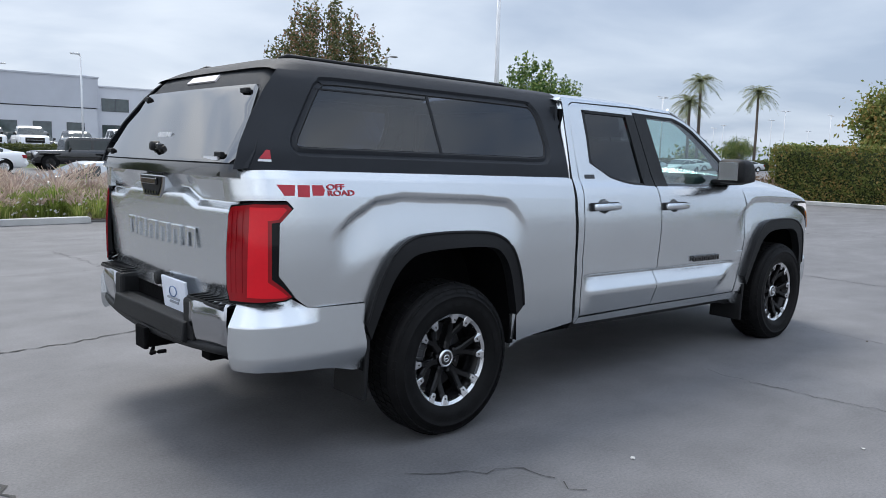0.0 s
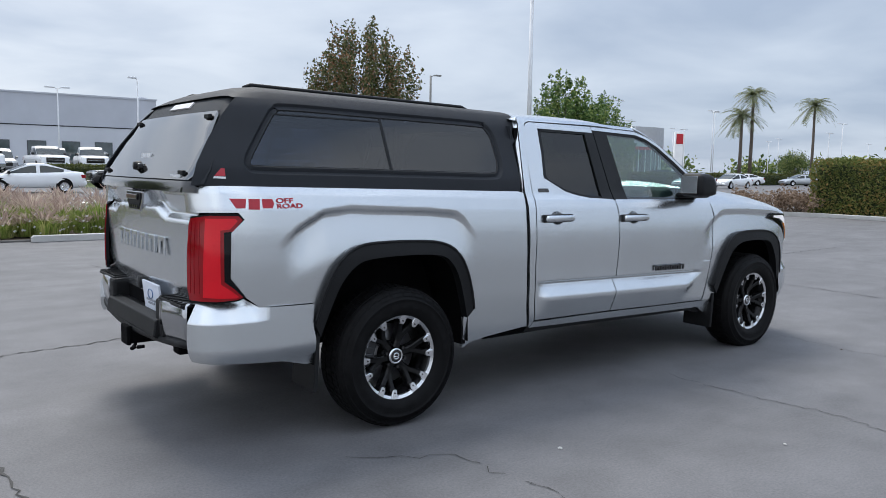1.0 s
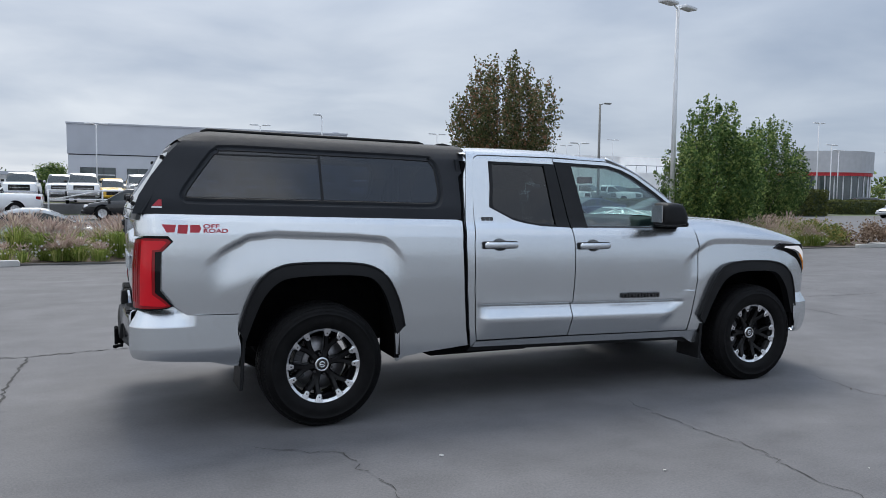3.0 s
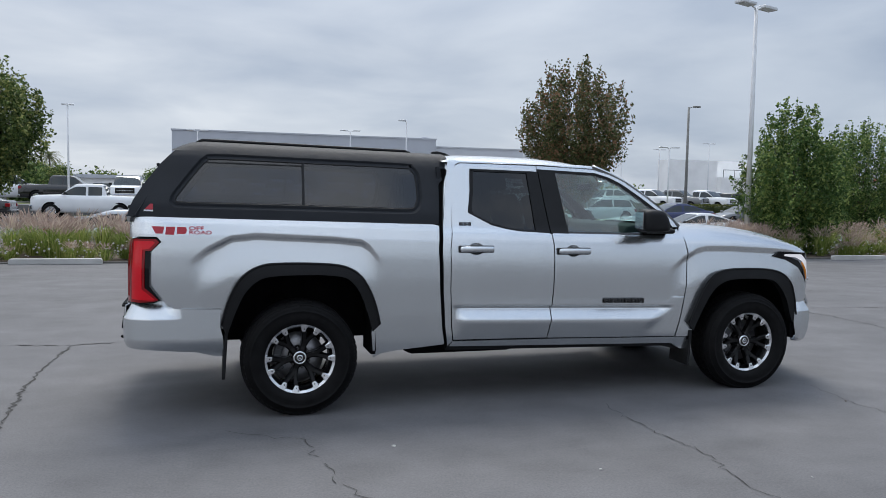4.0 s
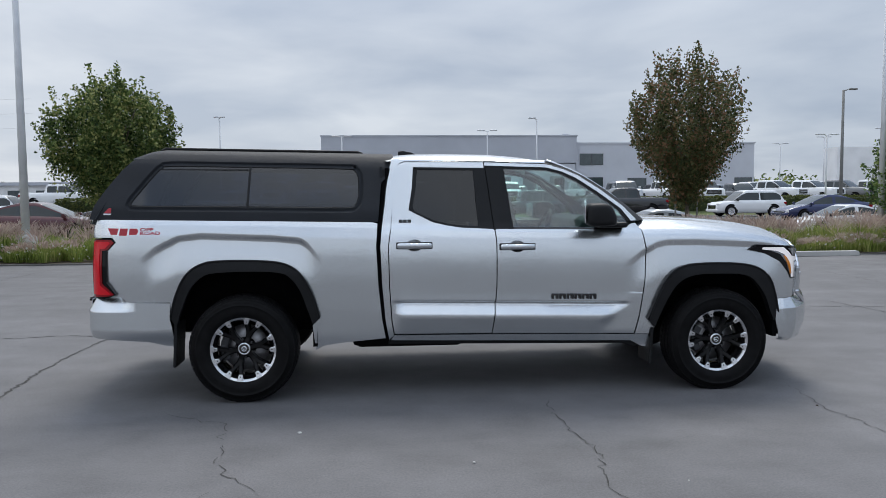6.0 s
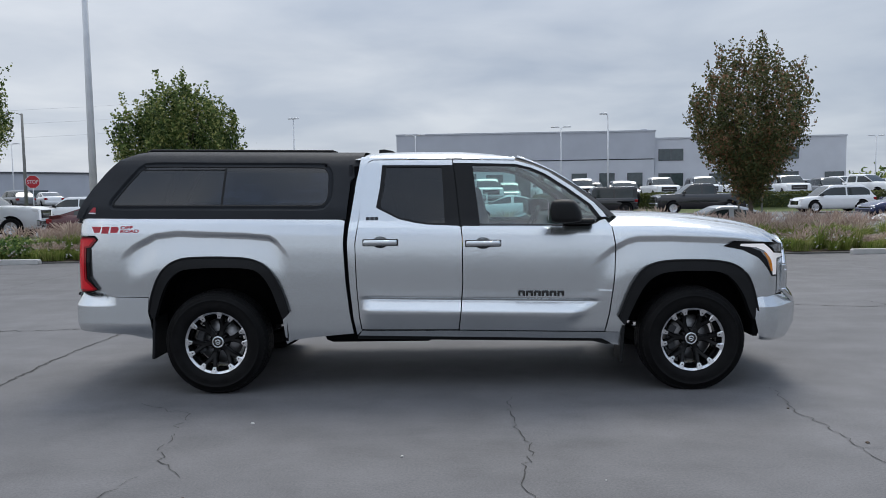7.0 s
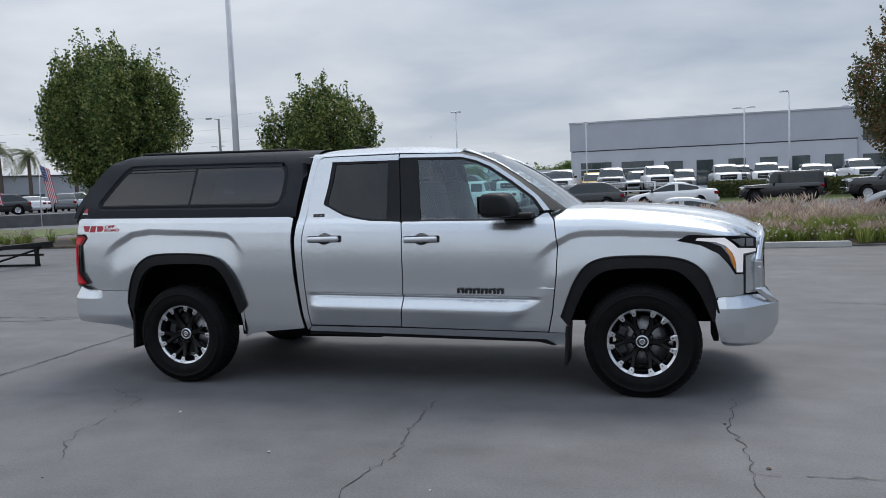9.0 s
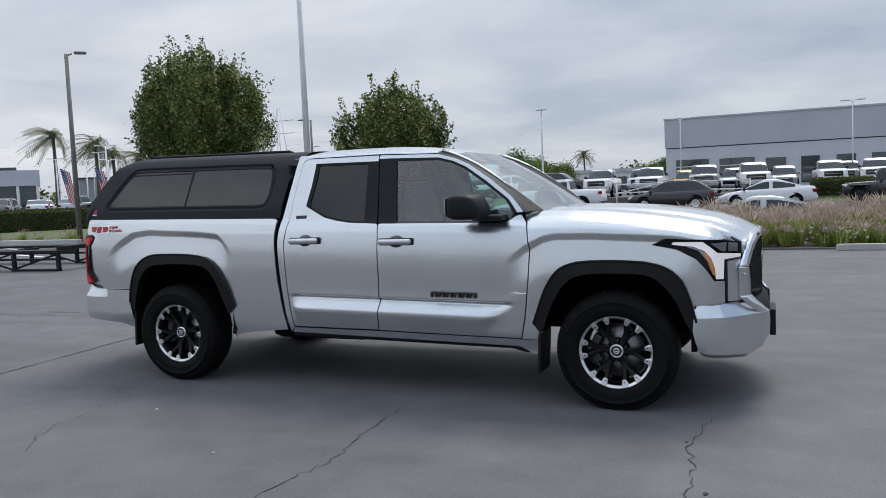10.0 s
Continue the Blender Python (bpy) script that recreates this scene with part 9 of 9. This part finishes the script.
palm(90.6, 52.1, 11.6, 21, 3.0)
palm(89.0, 52.6, 8.9, 22, 3.0)
palm(118.0, 58.2, 12.3, 23, 3.4)
palm(-75.3, 62.0, 10.2, 24, 3.2, -1.9)
palm(-72.2, 65.4, 9.4, 25, 3.0, -1.5)
palm(-70.9, 66.8, 8.0, 26, 2.8, -1.3)
palm(-68.6, 68.8, 7.4, 27, 2.6, -1.3)
palm(-64.5, 71.6, 9.0, 28, 3.0, -1.4)
palm(-58.0, 160.0, 8.0, 29, 3.0)
palm(-34.0, 165.0, 8.5, 30, 3.0)


def far_tree(x, y, h, r, seed, material, label="rounded green tree in the distance", count=9000, leaf=0.10, low=0.12):
    rng = np.random.default_rng(seed)
    root = thing("tree", label, "tree", "distant trees", pose(x, y, 0))
    bm = bmesh.new()
    add_tube(bm, [(0, 0, 0), (0, 0, h * 0.55)], 0.14, 8, True, 0.06)
    for k in range(5):
        a = k * 1.26
        add_tube(bm, [(0, 0, h * 0.25), (r * 0.55 * math.cos(a), r * 0.55 * math.sin(a), h * 0.62)], 0.06, 6, True, 0.02)
    part("trunk", bm, BARK, root)
    cents = []
    for k in range(60):
        q = rng.normal(size=3); q /= np.linalg.norm(q)
        q *= rng.uniform(0.35, 1.0) ** 0.6
        c = np.array((q[0] * r, q[1] * r, h * (low + 1) / 2 + q[2] * h * (1 - low) / 2 * 0.92))
        cents.append(c + rng.normal(size=(count // 60, 3)) * 0.17 * r)
    v, f = leaf_quads(np.concatenate(cents), leaf, rng)
    mesh_object("crown", v, f, material, root)
    return root


far_tree(-19.7, 72.0, 5.5, 2.3, 31, LEAF_BRIGHT)
far_tree(-15.3, 70.0, 4.0, 1.9, 32, LEAF_GREEN)
far_tree(-8.0, 95.0, 4.4, 2.0, 33, LEAF_BRIGHT)
far_tree(-16.0, 62.0, 3.9, 2.0, 34, LEAF_BRIGHT)
far_tree(42.6, 10.3, 5.6, 2.9, 35, LEAF_HEDGE, "broad dark green tree behind the hedge", 42000, 0.11, 0.02)
far_tree(120.0, 62.0, 5.2, 2.4, 36, LEAF_GREEN)
for k in range(26):
    a = math.radians(12 + k * 6.2)
    far_tree(330 * math.cos(a) + 3, 330 * math.sin(a), rr.uniform(4.5, 9), rr.uniform(6, 14), 60 + k, LEAF_GREEN, "distant dark green tree on the skyline", 700, 0.9, 0.0)

# ---- road furniture ----
sign = thing("stop_sign", "red octagonal stop sign on a grey post", "road sign", "", pose(-23.6, 38.0, 0, 0, 0, 22))
bm = bmesh.new()
add_tube(bm, [(0, 0, 0), (0, 0, 3.0)], 0.03, 8)
part("post", bm, POST_GREY, sign)
oct_ = lambda r: [(r * math.cos(math.radians(22.5 + 45 * k)), 2.65 + r * math.sin(math.radians(22.5 + 45 * k))) for k in range(8)]
part("rim", prism(oct_(0.41), -0.045, -0.035), WHITE_CLOTH, sign, smooth=False)
part("face", prism(oct_(0.38), -0.050, -0.046), RED_SIGN, sign, smooth=False)
cu = bpy.data.curves.new("text", "FONT")
cu.body, cu.size, cu.extrude, cu.align_x = "STOP", 0.30, 0.001, "CENTER"
tmp = new("text", cu)
me = bpy.data.meshes.new_from_object(tmp.evaluated_get(bpy.context.evaluated_depsgraph_get()))
bpy.data.objects.remove(tmp)
for v in me.vertices:
    v.co = (v.co.x * 0.85, -0.0525 - v.co.z, 2.55 + v.co.y)
me.materials.append(WHITE_CLOTH)
ob = new("word", me)
ob.parent = sign


def flag(x, y, seed):
    root = thing("flag", "tall narrow flag with stripes and a starred blue field", "flag", "flags along the road", pose(x, y, 0, 0, 0, 40))
    bm = bmesh.new()
    add_tube(bm, [(0, 0, 0), (0.03, 0, 2.4), (0.10, 0, 4.45)], 0.03, 6)
    part("pole", bm, POST_GREY, root)
    n = 9
    for k in range(n):
        u0, u1 = k / n, (k + 1) / n
        rows = []
        for t in np.linspace(0.42 if u0 < 0.55 else 0.0, 1.0, 8):
            rows.append([(0.10 + (u + 0.0) * 0.62 * (1 - 0.1 * t) + 0.5 * t, 0.10 * math.sin(3 * t + u * 2), 4.35 - 2.5 * t - 0.3 * u) for u in (u0, u1)])
        part("stripe", grid_sheet(rows), RED_CLOTH if k % 2 == 0 else WHITE_CLOTH, root)
    rows = [[(0.10 + u * 0.62 * (1 - 0.1 * t) + 0.5 * t, 0.10 * math.sin(3 * t + u * 2) - 0.004, 4.35 - 2.5 * t - 0.3 * u) for u in (0, 0.15, 0.3, 0.45, 0.556)] for t in np.linspace(0, 0.42, 6)]
    part("canton", grid_sheet(rows), BLUE_CLOTH, root)
    for i in range(5):
        for j in range(4):
            u, t = 0.07 + j * 0.13, 0.05 + i * 0.08
            c = (0.10 + u * 0.62 * (1 - 0.1 * t) + 0.5 * t, 0.10 * math.sin(3 * t + u * 2) - 0.02, 4.35 - 2.5 * t - 0.3 * u)
            part("star", box_bm((c[0] - 0.028, c[1] - 0.004, c[2] - 0.028), (c[0] + 0.028, c[1], c[2] + 0.028)), WHITE_CLOTH, root, smooth=False)


flag(-42.4, 34.2, 1)
flag(-40.9, 35.9, 2)
flag(-38.6, 38.4, 3)
for x, y, h in ((-64.0, 52.5, 6.6), (-62.0, 54.5, 6.4), (-60.4, 56.0, 6.4), (-47.5, 43.5, 6.6)):
    lamp_post(x, y, h, (-1, 1), 0.09, WALL_WHITE, 0.45, turn=48, base=False, label="slim white lamp post with a double head")
# painted bay lines beside the road
for x0, y0, x1, y1 in ((-29.1, 19.2, -21.0, 15.8), (-24.0, 15.4, -18.4, 13.1), (-22.0, 13.2, -16.5, 11.2)):
    q = math.hypot(x1 - x0, y1 - y0)
    nx, ny = -(y1 - y0) / q * 0.10, (x1 - x0) / q * 0.10
    bm = bmesh.new()
    bm.faces.new([bm.verts.new((x, y, 0.006)) for x, y in ((x0 - nx, y0 - ny), (x1 - nx, y1 - ny), (x1 + nx, y1 + ny), (x0 + nx, y0 + ny))])
    setting("road_marking", bm, WHITE_CLOTH, "worn white painted line on the asphalt", "road marking")

# tubular barrier beside the road
gate = thing("barrier_gate", "white tubular steel barrier gate across the lot entrance", "gate", "", pose(0, 0, 0))
for x in (-4.95, -1.98, 3.34):
    part("post", tube_bm([(x, 46.0, 0.0), (x, 46.0, 1.55)], 0.05), POST_GREY, gate)
for z in (1.5, 0.95):
    part("rail", tube_bm([(-4.95, 46.0, z), (3.34, 46.0, z)], 0.045), POST_GREY, gate)
part("brace", tube_bm([(-4.95, 46.0, 0.9), (-1.98, 46.0, 1.5)], 0.04), POST_GREY, gate)
gate = thing("barrier_gate", "white tubular steel barrier gate across the lot entrance", "gate", "", pose(0, 0, 0))
for x in (41.0, 46.5):
    part("post", tube_bm([(x, 40.0, 0.0), (x, 40.0, 1.25)], 0.06), WHITE_CLOTH, gate)
part("rail", tube_bm([(41.0, 40.0, 1.2), (46.5, 40.0, 1.2)], 0.06), WHITE_CLOTH, gate)
part("brace", tube_bm([(43.0, 40.0, 1.2), (46.5, 40.0, 0.2)], 0.05), WHITE_CLOTH, gate)

# black steel display ramp
ramp = thing("display_ramp", "low black steel truss ramp for showing vehicles", "ramp", "", pose(-14.2, 8.2, 0, 0, 0, 4))
for y in (-1.0, 1.0):
    part("track", box_bm((-3.4, y - 0.22, 0.44), (3.2, y + 0.22, 0.50), 0.01), BLACK_PLASTIC, ramp, smooth=False)
    part("beam", box_bm((-3.4, y - 0.20, 0.26), (3.2, y - 0.15, 0.31)), BLACK_PLASTIC, ramp, smooth=False)
    for x in (-3.2, -1.6, 0.0, 1.6, 3.0):
        part("leg", box_bm((x - 0.04, y - 0.20, 0.0), (x + 0.04, y - 0.12, 0.46)), BLACK_PLASTIC, ramp, smooth=False)
        if x < 2.5:
            part("brace", tube_bm([(x, y - 0.17, 0.05 if int(x * 10) % 32 else 0.44), (x + 1.5, y - 0.17, 0.44 if int(x * 10) % 32 else 0.05)], 0.025, 6), BLACK_PLASTIC, ramp)

for y in (-1.0, 1.0):
    part("incline", tube_bm([(-3.4, y - 0.28, 0.14), (0.4, y - 0.28, 0.44)], 0.035, 6), BLACK_PLASTIC, ramp)
    part("foot", box_bm((1.55, y - 0.22, 0.0), (3.04, y - 0.10, 0.05)), BLACK_PLASTIC, ramp, smooth=False)
part("end_rail", box_bm((3.0, -1.2, 0.50), (3.2, 1.2, 0.60), 0.01), BLACK_PLASTIC, ramp, smooth=False)

# power line behind the road
tower = thing("lattice_tower", "grey lattice power pylon far away", "pylon", "", pose(-139.0, 200.0, 0))
for sx in (-1, 1):
    for sy in (-1, 1):
        part("leg", tube_bm([(sx * 3.0, sy * 3.0, 0), (sx * 0.6, sy * 0.6, 30)], 0.14, 6), POST_GREY, tower)
for z in (6, 12, 18, 24):
    k = 3.0 - 2.4 * z / 30
    part("brace", tube_bm([(-k, -k, z), (k, -k, z + 5)], 0.09, 5), POST_GREY, tower)
    part("brace", tube_bm([(k, -k, z), (-k, -k, z + 5)], 0.09, 5), POST_GREY, tower)
for z in (22, 26):
    part("cross_arm", tube_bm([(-6, 0, z), (6, 0, z)], 0.13, 6), POST_GREY, tower)
for k, z in enumerate((22.0, 26.0, 18.0)):
    bm = bmesh.new()
    add_tube(bm, [(-420 + 18.0 * i, 200 + 1.0 * i, z + 5.0 * ((i - 10) / 10) ** 2) for i in range(19)], 0.035, 4)
    tagged(part("power_cable", bm, POST_GREY, None, "", False), "thin dark overhead power cable in the distance", "cable")
